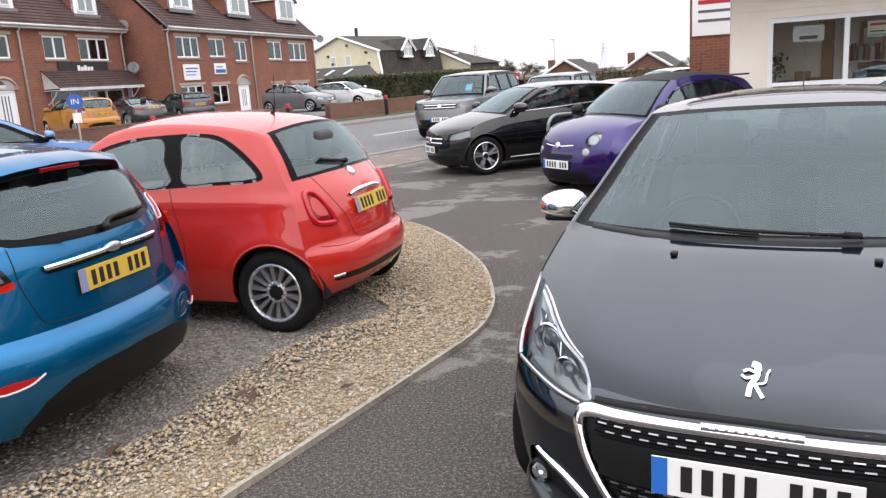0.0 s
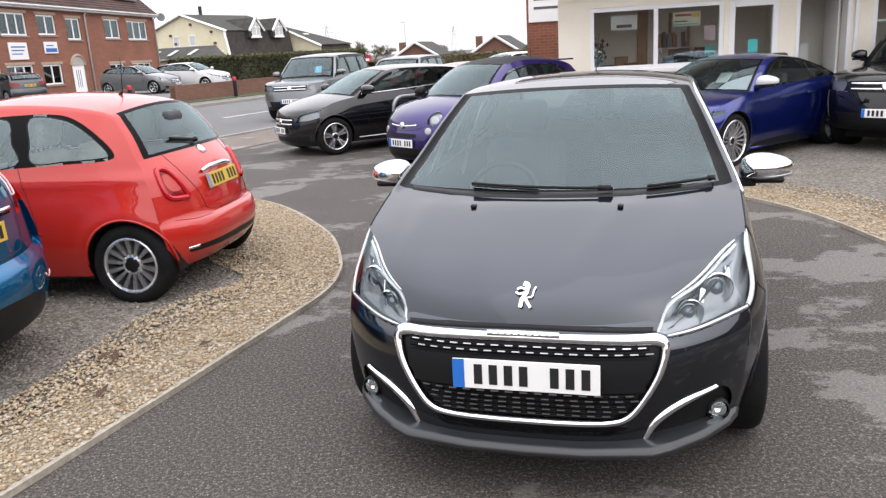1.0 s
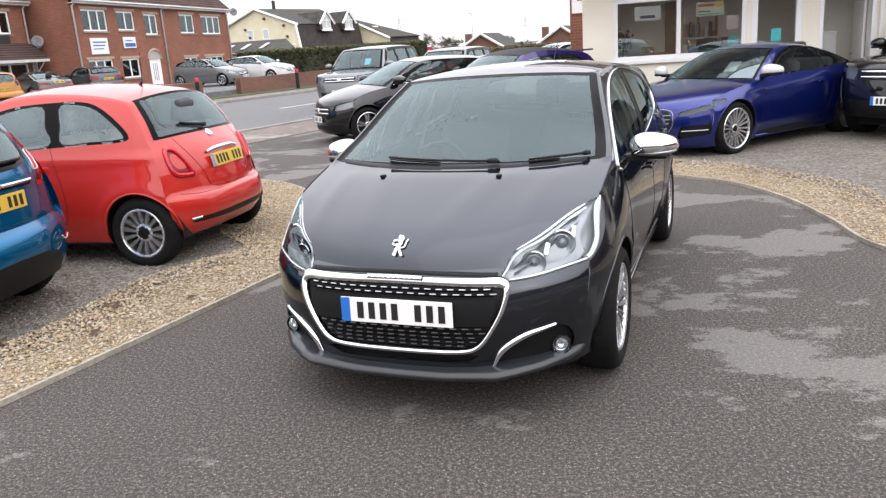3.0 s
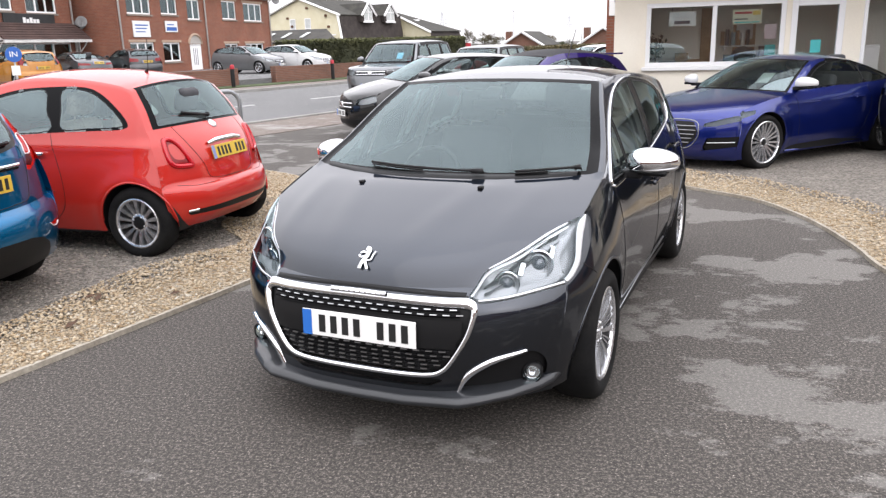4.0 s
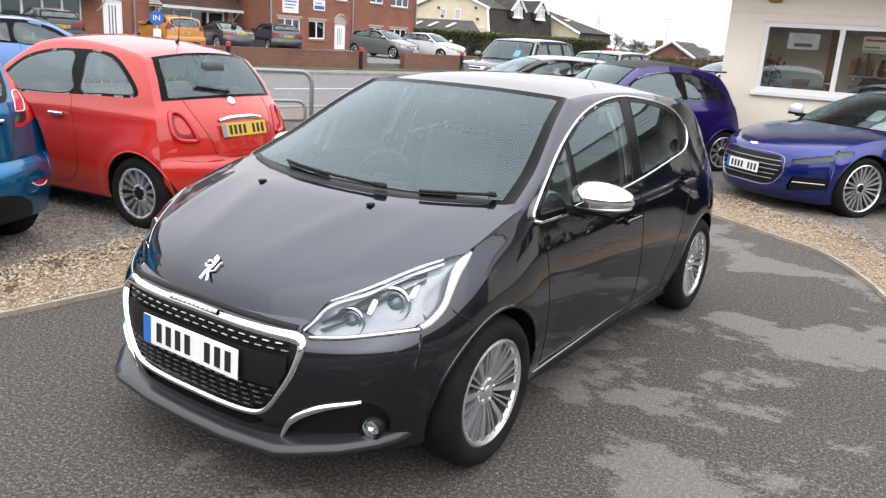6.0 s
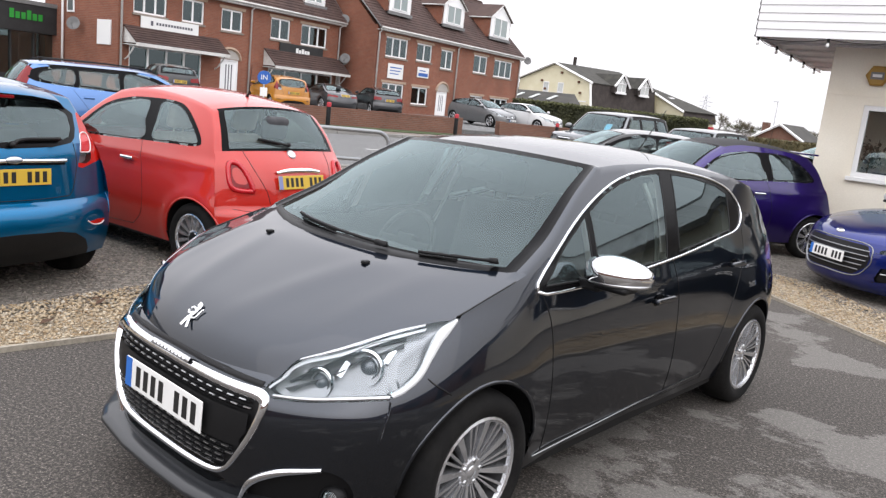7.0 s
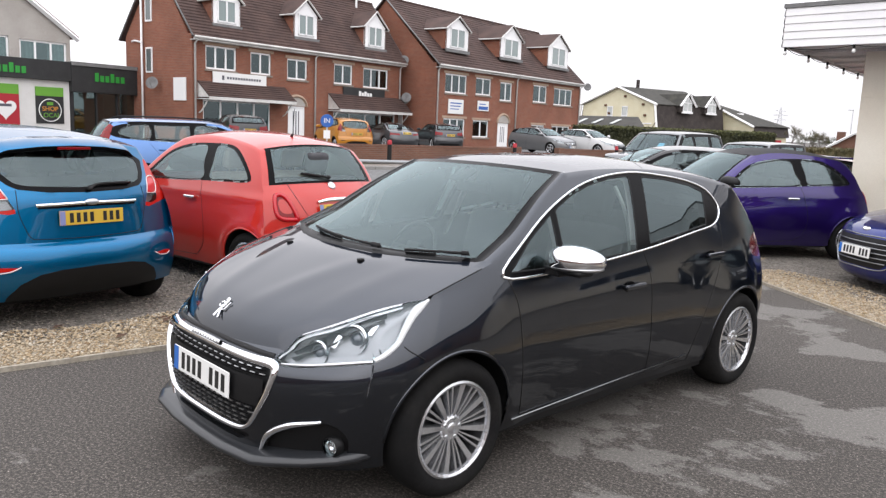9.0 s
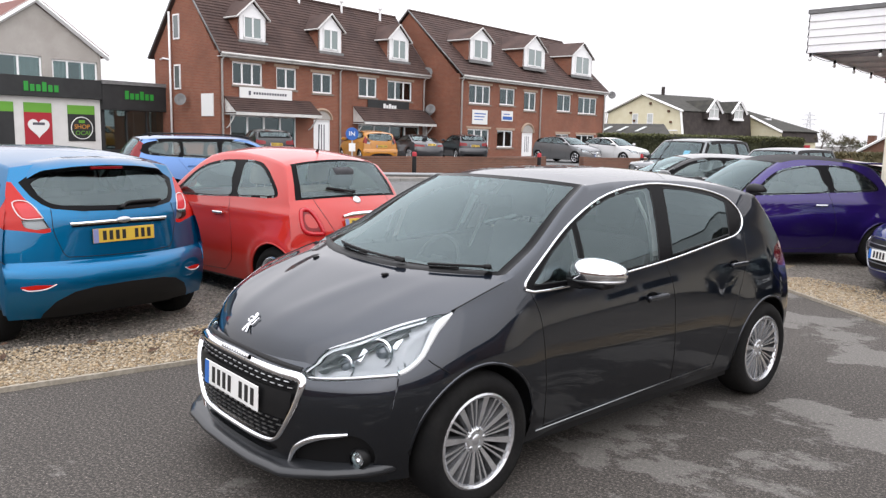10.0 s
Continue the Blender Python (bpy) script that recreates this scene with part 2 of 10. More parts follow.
class Shell:
    """The skin of a car: the lengthwise profile swept across (top) and the flanks (side), with named regions."""

    def __init__(self, spec, res):
        self.spec, self.res, self.fixed = spec, res, set()
        self.ys, self.zb, self.b = line_at(spec["ys"]), line_at(spec["belt"]), line_at(spec["shoulder"])
        self.zm, self.tuck = spec.get("zm", 0.58), spec.get("tuck", 0.07)
        self.t1, self.t2 = spec.get("tumble", (0.34, 0.33))
        rows, labels = [], []
        m_end = max(9, int(0.95 / res))
        for k, (label, pts) in enumerate(spec["profile"]):
            length = sum(math.dist(a[:2], b[:2]) for a, b in zip(pts, pts[1:]))
            n = m_end if k in (0, len(spec["profile"]) - 1) else max(3, int(length / res))
            c = curve_through(pts, 24)
            at = np.concatenate([[0], np.cumsum(np.linalg.norm(np.diff(c[:, :2], axis=0), axis=1))])
            s = np.linspace(0, at[-1], n + 1)
            c = np.stack([np.interp(s, at, c[:, i]) for i in range(4)], 1)
            rows += list(c if k == 0 else c[1:])
            labels += [label] * n
        self.rows, self.row_labels, self.m_end = np.array(rows), labels, m_end
        nv = max(8, int(0.8 / res))
        self.v = np.linspace(0, 1, nv + 1) ** 0.9
        if "pillar_roll" in spec:
            self.v = np.sort(np.concatenate([self.v[:-2], [0.945, 0.958, 0.97, 0.98, 0.99, 1.0]]))
            nv = len(self.v) - 1
        ex, ez = self.rows[:, 0] - self.rows[:, 2], self.rows[:, 1] - self.rows[:, 3]
        self.edge = np.stack([ex, self.side_y(ex, ez), ez], 1)
        V, p = self.v[None, :], spec.get("sweep", 2.4)
        bands = spec.get("sweeps", {})
        p = np.array([p + bands[l][0] * min(1.0, max(0.0, (bands[l][1] - z) / 0.10)) if l in bands else p for l, z in zip(labels + labels[-1:], self.rows[:, 1])])[:, None]
        self.top = np.stack([self.rows[:, :1] - self.rows[:, 2:3] * V ** p, self.edge[:, 1:2] * V, self.rows[:, 1:2] - self.rows[:, 3:4] * V ** p], 2)
        if "pillar_roll" in spec:
            # the screen pillars roll over towards the side windows
            swell = np.clip(1 - ((self.v - 0.968) / 0.032) ** 2, 0, None) * spec["pillar_roll"]
            for i, l in enumerate(labels):
                if l == "windscreen":
                    self.top[i, :, 0] += 0.4 * swell
                    self.top[i, :, 1] += 0.5 * swell
                    self.top[i, :, 2] += 0.8 * swell
        for y0, y1, high, wide in spec.get("ridges", ()):
            # a soft pressed line along the bonnet, from y0 at the nose to y1 at the screen
            rows_b = [i for i, l in enumerate(labels) if l == "bonnet"]
            for n_, i in enumerate(rows_b):
                u_ = n_ / (len(rows_b) - 1)
                d_ = (self.top[i, :, 1] - (y0 + (y1 - y0) * u_)) / wide
                self.top[i, :, 2] += high * math.sin(math.pi * min(1, max(0, u_ * 1.15 - 0.08))) ** 0.7 * np.exp(-d_ * d_) * (self.v < 0.97)
        self.top_lab = np.array([[l] * nv for l in labels], dtype=object)
        # flanks: a patch between the edge above, the sill below and the two corners
        top_e = self.edge[m_end:len(self.edge) - m_end]
        N, M = len(top_e), m_end
        sill = line_at(spec["sill"])
        u = np.linspace(0, 1, N)[:, None]
        w = np.linspace(0, 1, M + 1)[None, :]
        fr, re = self.edge[:M + 1], self.edge[::-1][:M + 1]
        bx = fr[0, 0] + (re[0, 0] - fr[0, 0]) * ((top_e[:, 0] - top_e[0, 0]) / (top_e[-1, 0] - top_e[0, 0]))
        bz = sill(bx)
        bz[0], bz[-1] = fr[0, 2], re[0, 2]
        grid = []
        for bot, tc, f_, r_ in ((bx, top_e[:, 0], fr[:, 0], re[:, 0]), (bz, top_e[:, 2], fr[:, 2], re[:, 2])):
            q = (1 - w) * bot[:, None] + w * tc[:, None] + (1 - u) * f_[None] + u * r_[None]
            q -= (1 - u) * (1 - w) * f_[0] + u * (1 - w) * r_[0] + (1 - u) * w * f_[-1] + u * w * r_[-1]
            grid.append(q)
        self.side = np.stack([grid[0], self.side_y(*grid), grid[1]], 2)
        self.side_lab = np.full((N - 1, M), "body", dtype=object)

    def side_y(self, x, z):
        ys, zb, b = self.ys(x), self.zb(x), self.b(x)
        low = ys - self.tuck * np.clip((self.zm - z) / 0.4, 0, 1.5) ** 2
        mid = ys - b * np.clip((z - self.zm) / np.maximum(zb - self.zm, 0.03), 0, 1) ** 2
        dz = np.maximum(z - zb, 0)
        y = np.where(z < self.zm, low, mid - self.t1 * dz - self.t2 * dz * dz)
        flare = self.spec.get("flare", 0.0)
        if flare:
            # swollen lips round the wheel arches
            for wx in (0.0, -self.spec["wb"]):
                d = np.hypot(x - wx, z - self.spec["r"])
                y = y + flare * np.exp(-((d - self.spec["arch"] - 0.02) / self.spec.get("flare_wide", 0.075)) ** 2) * np.clip((zb + 0.03 - z) / 0.1, 0, 1)
        for xa, za, xb, zb_, high, wide in self.spec.get("waist", ()):
            # a pressed line along the doors
            u = np.clip((x - xa) / (xb - xa), -0.2, 1.2)
            fade = np.clip((u + 0.15) / 0.2, 0, 1) * np.clip((1.15 - u) / 0.2, 0, 1)
            y = y + high * fade * np.exp(-((z - za - (zb_ - za) * u) / wide) ** 2)
        return y

    def mark_side(self, label, poly, only=None):
        poly = np.array(poly, float)
        c = (self.side[:-1, :-1] + self.side[1:, :-1] + self.side[:-1, 1:] + self.side[1:, 1:]) / 4
        mask = inside(poly, c[..., 0], c[..., 2])
        if only:
            mask &= np.isin(self.side_lab, only)
        self._snap(self.side, mask, poly, (0, 2))
        self.side[..., 1] = self.side_y(self.side[..., 0], self.side[..., 2])
        self.side_lab[mask] = label

    def mark_end(self, label, poly, front=True, only=None):
        """Mark a region of the nose or tail, given by (y, z)."""
        poly = np.array(poly, float)
        P = self.top
        c = (P[:-1, :-1] + P[1:, :-1] + P[:-1, 1:] + P[1:, 1:]) / 4
        mask = inside(poly, c[..., 1], c[..., 2])
        half = self.spec["mid"]
        mask &= (c[..., 0] > half) if front else (c[..., 0] < half)
        if only:
            mask &= np.isin(self.top_lab, only)
        keep_mid, keep_edge = P[:, 0, 1].copy(), P[:, -1].copy()
        self._snap(P, mask, poly, (1, 2), slope=True)
        P[:, 0, 1] = 0
        P[:, -1] = keep_edge
        self.top_lab[mask] = label

    def _snap(self, P, mask, poly, ax, slope=False):
        n, m = mask.shape
        full = np.zeros((n + 2, m + 2), int)
        full[1:-1, 1:-1] = mask
        near = full[:-1, :-1] + full[1:, :-1] + full[:-1, 1:] + full[1:, 1:]
        inside_faces = np.zeros((n + 2, m + 2), int)
        inside_faces[1:-1, 1:-1] = 1
        total = inside_faces[:-1, :-1] + inside_faces[1:, :-1] + inside_faces[:-1, 1:] + inside_faces[1:, 1:]
        limit = 1.6 * self.res
        for i, j in zip(*np.nonzero((near > 0) & (near < total))):
            if (id(P), i, j) in self.fixed:
                continue
            p = P[i, j, list(ax)]
            q = nearest_on(poly, p)
            d = q - p
            if np.hypot(*d) > limit:
                continue
            if slope:
                a = P[min(i + 1, n), j] - P[max(i - 1, 0), j]
                b = P[i, min(j + 1, m)] - P[i, max(j - 1, 0)]
                nn = np.cross(a, b)
                if abs(nn[0]) > 1e-9:
                    dx = -(nn[1] * d[0] + nn[2] * d[1]) / nn[0]
                    P[i, j, 0] += np.clip(dx, -0.04, 0.04)
            P[i, j, list(ax)] = q
            self.fixed.add((id(P), i, j))

    def faces(self, label):
        """Vertices and faces of one region, both halves."""
        pieces = []
        for P, L, flip in ((self.top, self.top_lab, False), (self.side, self.side_lab, True)):
            idx = np.argwhere(L == label)
            if not len(idx):
                continue
            n1 = P.shape[1]
            q = [(i * n1 + j, (i + 1) * n1 + j, (i + 1) * n1 + j + 1, i * n1 + j + 1) for i, j in idx]
            used = sorted({k for f in q for k in f})
            back = {k: n for n, k in enumerate(used)}
            v = P.reshape(-1, 3)[used]
            f = [tuple(back[k] for k in g) for g in q]
            i, j = (P.shape[0] // 2, 1) if not flip else (P.shape[0] // 2, P.shape[1] // 3)
            nn = np.cross(P[i + 1, j] - P[i, j], P[i + 1, j + 1] - P[i, j])
            if (nn[2] if not flip else nn[1]) < 0:
                f = [g[::-1] for g in f]
            pieces.append((v, f))
            pieces.append((v * np.array([1, -1, 1]), [g[::-1] for g in f]))
        return pieces

    def front_point(self, y, z, front=True, off=0.0):
        """The point of the nose (or tail) skin at (y, z), and its normal."""
        P = self.top
        sgn = 1 if y >= 0 else -1
        d = (P[..., 1] - abs(y)) ** 2 + (P[..., 2] - z) ** 2
        d = np.where((P[..., 0] > self.spec["mid"]) == front, d, 9)
        i, j = np.unravel_index(np.argmin(d), d.shape)
        a = P[min(i + 1, P.shape[0] - 1), j] - P[max(i - 1, 0), j]
        b = P[i, min(j + 1, P.shape[1] - 1)] - P[i, max(j - 1, 0)]
        nn = np.cross(a, b)
        nn /= np.linalg.norm(nn) + 1e-9
        if (nn[0] < 0) == front:
            nn = -nn
        p = P[i, j].copy()
        dy, dz = abs(y) - p[1], z - p[2]
        if abs(nn[0]) > 0.12:
            p[0] -= (nn[1] * dy + nn[2] * dz) / nn[0]
        p[1], p[2] = abs(y), z
        p, nn = p + off * nn, nn.copy()
        p[1] *= sgn
        nn[1] *= sgn
        return p, nn

    def side_point(self, x, z, sgn=1, off=0.0):
        return np.array([x, sgn * (float(self.side_y(np.array(x), np.array(z))) + off), z])


def weld(pieces):
    v, f = merged(pieces)
    key = np.round(v * 2000).astype(np.int64)
    _, first, back = np.unique(key, axis=0, return_index=True, return_inverse=True)
    back = back.ravel()
    g = []
    for q in f:
        w = []
        for i in q:
            k = int(back[i])
            if k not in w:
                w.append(k)
        if len(w) > 2:
            g.append(tuple(w))
    return v[first], g


def islands(v, f):
    """Split a mesh into its connected pieces."""
    root = list(range(len(v)))

    def find(i):
        while root[i] != i:
            root[i] = root[root[i]]
            i = root[i]
        return i
    for q in f:
        a = find(q[0])
        for i in q[1:]:
            root[find(i)] = a
    groups = collections.defaultdict(list)
    for q in f:
        groups[find(q[0])].append(q)
    out = []
    for g in groups.values():
        used = sorted({k for q in g for k in q})
        back = {k: n for n, k in enumerate(used)}
        out.append((v[used], [tuple(back[k] for k in q) for q in g]))
    return out


def oval(cy, cz, ry, rz, n=20):
    return [(cy + ry * math.cos(a), cz + rz * math.sin(a)) for a in np.linspace(0, 2 * math.pi, n, endpoint=False)]


def wheel_parts(parent, at, r, rim_r, width, spokes, sgn, material, detail=1, twin=0.0, taper=0.6, hub_r=0.07, cap=BLACK):
    """A wheel as a part: tyre, rim with spokes, disc and hub cap. The outer face looks along sgn * y."""
    n = 40 if detail > 1 else 24 if detail else 14
    hub = new("wheel")
    hub.parent = parent
    hub.location = at
    w = width / 2
    side = r - rim_r
    prof = [(rim_r - 0.004, w * 0.72), (rim_r + 0.012, w * 0.93), (rim_r + side * 0.45, w * 1.04), (r - 0.022, w * 0.93), (r - 0.006, w * 0.72), (r, w * 0.4),
            (r, -w * 0.4), (r - 0.006, -w * 0.72), (r - 0.022, -w * 0.93), (rim_r + side * 0.45, -w * 1.04), (rim_r, -w * 0.8)]
    v, f = revolve([(a, h * sgn) for a, h in prof], n)
    if sgn < 0:
        f = [q[::-1] for q in f]
    from_arrays("tyre", v, f, RUBBER, hub)
    lip = [(rim_r + 0.004, w * 0.8), (rim_r + 0.005, w * 0.9), (rim_r - 0.004, w * 0.94), (rim_r - 0.014, w * 0.88), (rim_r - 0.018, w * 0.74)]
    pieces = []
    v, f = revolve([(a, h * sgn) for a, h in lip], n)
    pieces.append((v, f if sgn > 0 else [q[::-1] for q in f]))
    v, f = revolve([(a, h * sgn) for a, h in ((rim_r - 0.018, w * 0.74), (rim_r - 0.03, w * 0.4), (rim_r - 0.04, 0), (rim_r - 0.05, -w * 0.8))], n)
    from_arrays("barrel", v, f if sgn > 0 else [q[::-1] for q in f], BARREL, hub)
    # spokes: tapered bars from the hub to the lip, set in pairs where twin is given
    ang = []
    for k in range(spokes):
        a = 2 * math.pi * k / spokes + 0.2
        if twin < 0:
            # one broad flat spoke, then a pair of thin ones
            e = math.pi / spokes
            ang += [(a, 1.0), (a + e + twin, 0.36), (a + e - twin, 0.36)]
        else:
            ang += [(a - twin, 1.0), (a + twin, 1.0)] if twin else [(a, 1.0)]
    half0 = hub_r * math.sin(min(1.2, math.pi / len(ang))) * 0.95
    half1 = half0 * (1.25 + taper)
    gap = 2 * math.pi * rim_r / len(ang)
    half0, half1 = min(half0, 0.09 * gap), min(half1, 0.27 * gap)
    if twin > 0:
        half0, half1 = 0.011 if spokes > 8 else 0.016, 0.017 if spokes > 8 else 0.028
    if twin < 0:
        half0, half1 = 0.009, 0.0215
    for a, thin in ang:
        ca, sa = math.cos(a), math.sin(a)
        ring = []
        for rr, hw, y0, y1 in ((hub_r * 0.8, half0, w * 0.62, w * 0.30), (rim_r * 0.55, (half0 + half1) * 0.5, w * 0.74, w * 0.40), (rim_r - 0.010, half1, w * 0.84, w * 0.45)):
            for s_, yy in ((-1, y1), (-0.75, y0), (0.75, y0), (1, y1)):
                ring.append((rr * ca - s_ * hw * thin * sa, yy * sgn, rr * sa + s_ * hw * thin * ca))
        fs = []
        for q in range(2):
            for c in range(4):
                d = (c + 1) % 4
                fs.append((q * 4 + c, q * 4 + d, (q + 1) * 4 + d, (q + 1) * 4 + c))
        pieces.append((np.array(ring), fs if sgn < 0 else [g[::-1] for g in fs]))
    v, f = revolve([(0.001, w * 0.66 * sgn), (hub_r * 0.75, w * 0.66 * sgn), (hub_r, w * 0.58 * sgn), (hub_r, w * 0.2 * sgn)], n)
    pieces.append((v, f))
    v, f = merged(pieces)
    rim = from_arrays("rim", v, f, material, hub, smooth=False)
    c_r = hub_r * 0.78 if cap is BLACK else 0.028
    v, f = revolve([(0.001, w * 0.70 * sgn), (c_r * 0.8, w * 0.70 * sgn), (c_r, w * 0.64 * sgn)], 16)
    from_arrays("hub_cap", v, f, cap, rim)
    if detail:
        for k in range(4 if detail < 2 else 5):
            a = 2 * math.pi * k / (4 if detail < 2 else 5) + 0.5
            v, f = revolve([(0.001, w * 0.69 * sgn), (0.009, w * 0.69 * sgn), (0.011, w * 0.6 * sgn)], 8)
            from_arrays("wheel_bolt", v + np.array([0.045 * math.cos(a), 0, 0.045 * math.sin(a)]), f, SATIN, rim)
    v, f = revolve([(0.05, w * 0.05 * sgn), (rim_r * 0.72, w * 0.05 * sgn), (rim_r * 0.72, -w * 0.15 * sgn), (0.05, -w * 0.15 * sgn)], n)
    from_arrays("brake_disc", v, f, DISC_GREY, hub, smooth=False)
    v, f = revolve([(0.001, -w * 0.2 * sgn), (rim_r - 0.03, -w * 0.2 * sgn), (rim_r - 0.03, -w * 0.8 * sgn), (0.001, -w * 0.8 * sgn)], n)
    from_arrays("wheel_back", v, f, BLACK, hub, smooth=False)
    return hub


def plate_part(parent, m, yellow, blue=True, group_gaps=((0, 4), (5, 8))):
    """A registration plate: base, blue band and plain dark bars for its characters. m: x across, y up, z out."""
    bm = boxes((-0.26, -0.0555, -0.006, 0.26, 0.0555, 0.0), bevel=0.003)
    base = part("number_plate", bm, PLATE_YELLOW if yellow else PLATE_WHITE, parent, "yellow number plate" if yellow else "white number plate")
    base.matrix_local = m
    if blue:
        part("blue_band", boxes((-0.259, -0.054, 0.0002, -0.216, 0.054, 0.0016)), PLATE_PALE if yellow else PLATE_BLUE, base)
    for a, b in group_gaps:
        for k in range(a, b):
            if k == 4:
                continue
            x = -0.185 + 0.054 * k
            part("dark_bar", boxes((x + 0.004, -0.037, 0.0002, x + 0.034, 0.037, 0.0018)), INK, base)
    return base


def frame_of(p, n, up=(0, 0, 1), away=1):
    n = Vector(n).normalized()
    side = Vector(up).cross(n).normalized()
    return Matrix.Translation(p) @ Matrix((side, n.cross(side), n)).transposed().to_4x4()


def seat_part(parent, x, y, material, lean=0.25, wide=0.25):
    """A seat: cushion, backrest and headrest."""
    bm = bmesh.new()
    box(bm, x - 0.05, y - wide, 0.38, x + 0.5, y + wide, 0.56, 0.05)
    s = part("seat", bm, material, parent, smooth=True)
    bm = bmesh.new()
    box(bm, -0.07, -wide, 0.0, 0.07, wide, 0.60, 0.06, pose(x, y, 0.5, 0, -math.degrees(lean), 0))
    part("backrest", bm, material, s, smooth=True)
    bm = bmesh.new()
    box(bm, -0.05, -0.13, 0.64, 0.05, 0.13, 0.84, 0.04, pose(x, y, 0.5, 0, -math.degrees(lean), 0))
    for q in (-0.05, 0.05):
        rod(bm, (x - 0.13, y + q, 1.05), (x - 0.17, y + q, 1.16), 0.006, n=6)
    part("headrest", bm, material, s, smooth=True)
    return s


def build_car(name, m, spec, colour, label, res=0.045, detail=1, seat=SEAT_DARK, glass_mats=None, roof=None, category="car", group=""):
    """Build a car from its numbers. Returns the thing and its shell."""
    car = thing(name, m, label, category, group)
    sh = Shell(spec, res)
    # screens: clear in the middle, black band round it, pillars in body colour
    for lab in ("windscreen", "rear_window"):
        rows = [i for i, l in enumerate(sh.row_labels) if l == lab]
        if not rows:
            continue
        v_in, v_out = spec.get(lab + "_v", (0.86, 0.93))
        vc = (sh.v[:-1] + sh.v[1:]) / 2
        e = max(1, int(spec.get("frit", 0.05) / res))
        for i in rows:
            for j, vv in enumerate(vc):
                if vv > v_out:
                    sh.top_lab[i, j] = "body"
                elif vv > v_in or i < rows[0] + e or i > rows[-1] - e:
                    sh.top_lab[i, j] = "frit" if lab == "windscreen" else "rear_frit"
    if roof is None:
        sh.top_lab[sh.top_lab == "roof"] = "body"
    for lab in ("front_bumper", "rear_bumper"):
        sh.top_lab[sh.top_lab == lab] = "body"
    for lab, poly in spec.get("nose", ()):
        sh.mark_end(lab, poly, True)
    for lab, poly in spec.get("tail", ()):
        sh.mark_end(lab, poly, False)
    for lab, poly in spec.get("flank", ()):
        sh.mark_side(lab, poly)
    ra = spec["arch"]
    for wx in (0.0, -spec["wb"]):
        ring = np.array([(wx + ra * math.cos(a), spec["r"] + 0.01 + ra * math.sin(a)) for a in np.linspace(0, 2 * math.pi, 48, endpoint=False)])
        sh.mark_side("hole", ring)
    look_of = {"body": colour, "bonnet": colour, "tailgate": colour, "front_door": colour, "rear_door": colour, "roof": roof or colour, "frit": GLOSS_BLACK, "rear_frit": GLOSS_BLACK,
               "windscreen": SCREEN_GLASS, "rear_window": CAR_GLASS, "front_window": CAR_GLASS, "rear_side_window": CAR_GLASS, "grille": BLACK, "black_trim": BLACK,
               "pillar_trim": GLOSS_BLACK, "headlamp": LENS, "tail_lamp": RED_LENS, "clear_lamp": LENS, "fog_recess": BLACK, "lower_grille": BLACK, "skirt": BLACK, "quarter_window": CAR_GLASS, "lamp_back": LAMP_SILVER}
    look_of.update(glass_mats or {})
    names = sorted({l for l in list(sh.top_lab.ravel()) + list(sh.side_lab.ravel())} - {"hole"})
    out = {}
    bodies = [l for l in names if l not in ("body",)]
    v, f = weld(sh.faces("body"))
    out["body"] = from_arrays("body", v, f, colour, car)
    halves = []
    for lab in bodies:
        v, f = weld(sh.faces(lab))
        if abs(v[:, 1]).min() > 0.02:
            for sg in (1, -1):
                g = [q for q in f if v[q[0], 1] * sg > 0]
                used = sorted({k for q in g for k in q})
                back = {k: n for n, k in enumerate(used)}
                halves.append((lab, v[used], [tuple(back[k] for k in q) for q in g]))
        else:
            halves.append((lab, v, f))
    halves = [(lab, *piece) for lab, v, f in halves for piece in islands(v, f)]
    for lab, v, f in halves:
        if lab in ("headlamp", "clear_lamp"):
            v2 = v * np.array([1, 0.985, 1]) + np.array([-0.05 if v[:, 0].mean() > spec["mid"] else 0.05, 0, -0.005])
            from_arrays("lamp_housing", v2, f, spec.get("housing", LAMP_SILVER), car)
        if lab in spec.get("sunk", ()):
            v = v + np.array([-spec["sunk"][lab] if v[:, 0].mean() > spec["mid"] else spec["sunk"][lab], 0, 0])
        ob = from_arrays({"frit": "windscreen_surround", "rear_frit": "rear_window_surround"}.get(lab, lab), v, f, look_of.get(lab, BLACK), car)
        if look_of.get(lab) in (CAR_GLASS, CLEAR_GLASS, SCREEN_GLASS, DARK_GLASS, LENS):
            ob.visible_shadow = False
        out.setdefault(lab, ob)
    # lining behind the paint, floor pan and wheel housings
    if detail:
        lin = []
        for lab in ("body", "front_door", "rear_door", "pillar_trim", "roof"):
            for v, f in sh.faces(lab):
                c = np.array([spec["mid"], 0, 0.75])
                d = v - c
                v2 = c + d * np.array([0.985, 0.955, 0.97])
                lin.append((v2, [q[::-1] for q in f if v2[list(q), 2].mean() > 0.62 and abs(v2[list(q), 0].mean() - c[0]) < spec["wb"] * 0.8]))
        v, f = merged(lin)
        tops = [q for q in f if v[list(q), 2].mean() > 1.0] if detail > 1 else []
        if tops:
            f = [q for q in f if v[list(q), 2].mean() <= 1.0]
            from_arrays("roof_lining", v, tops, HEADLINER, car)
        from_arrays("cabin_lining", v, f, HEADLINER if seat is SEAT_LIGHT else TRIM_GREY, car)
    x_f, x_r = sh.edge[0, 0], sh.edge[-1, 0]
    wy = spec["hub"] - 0.24
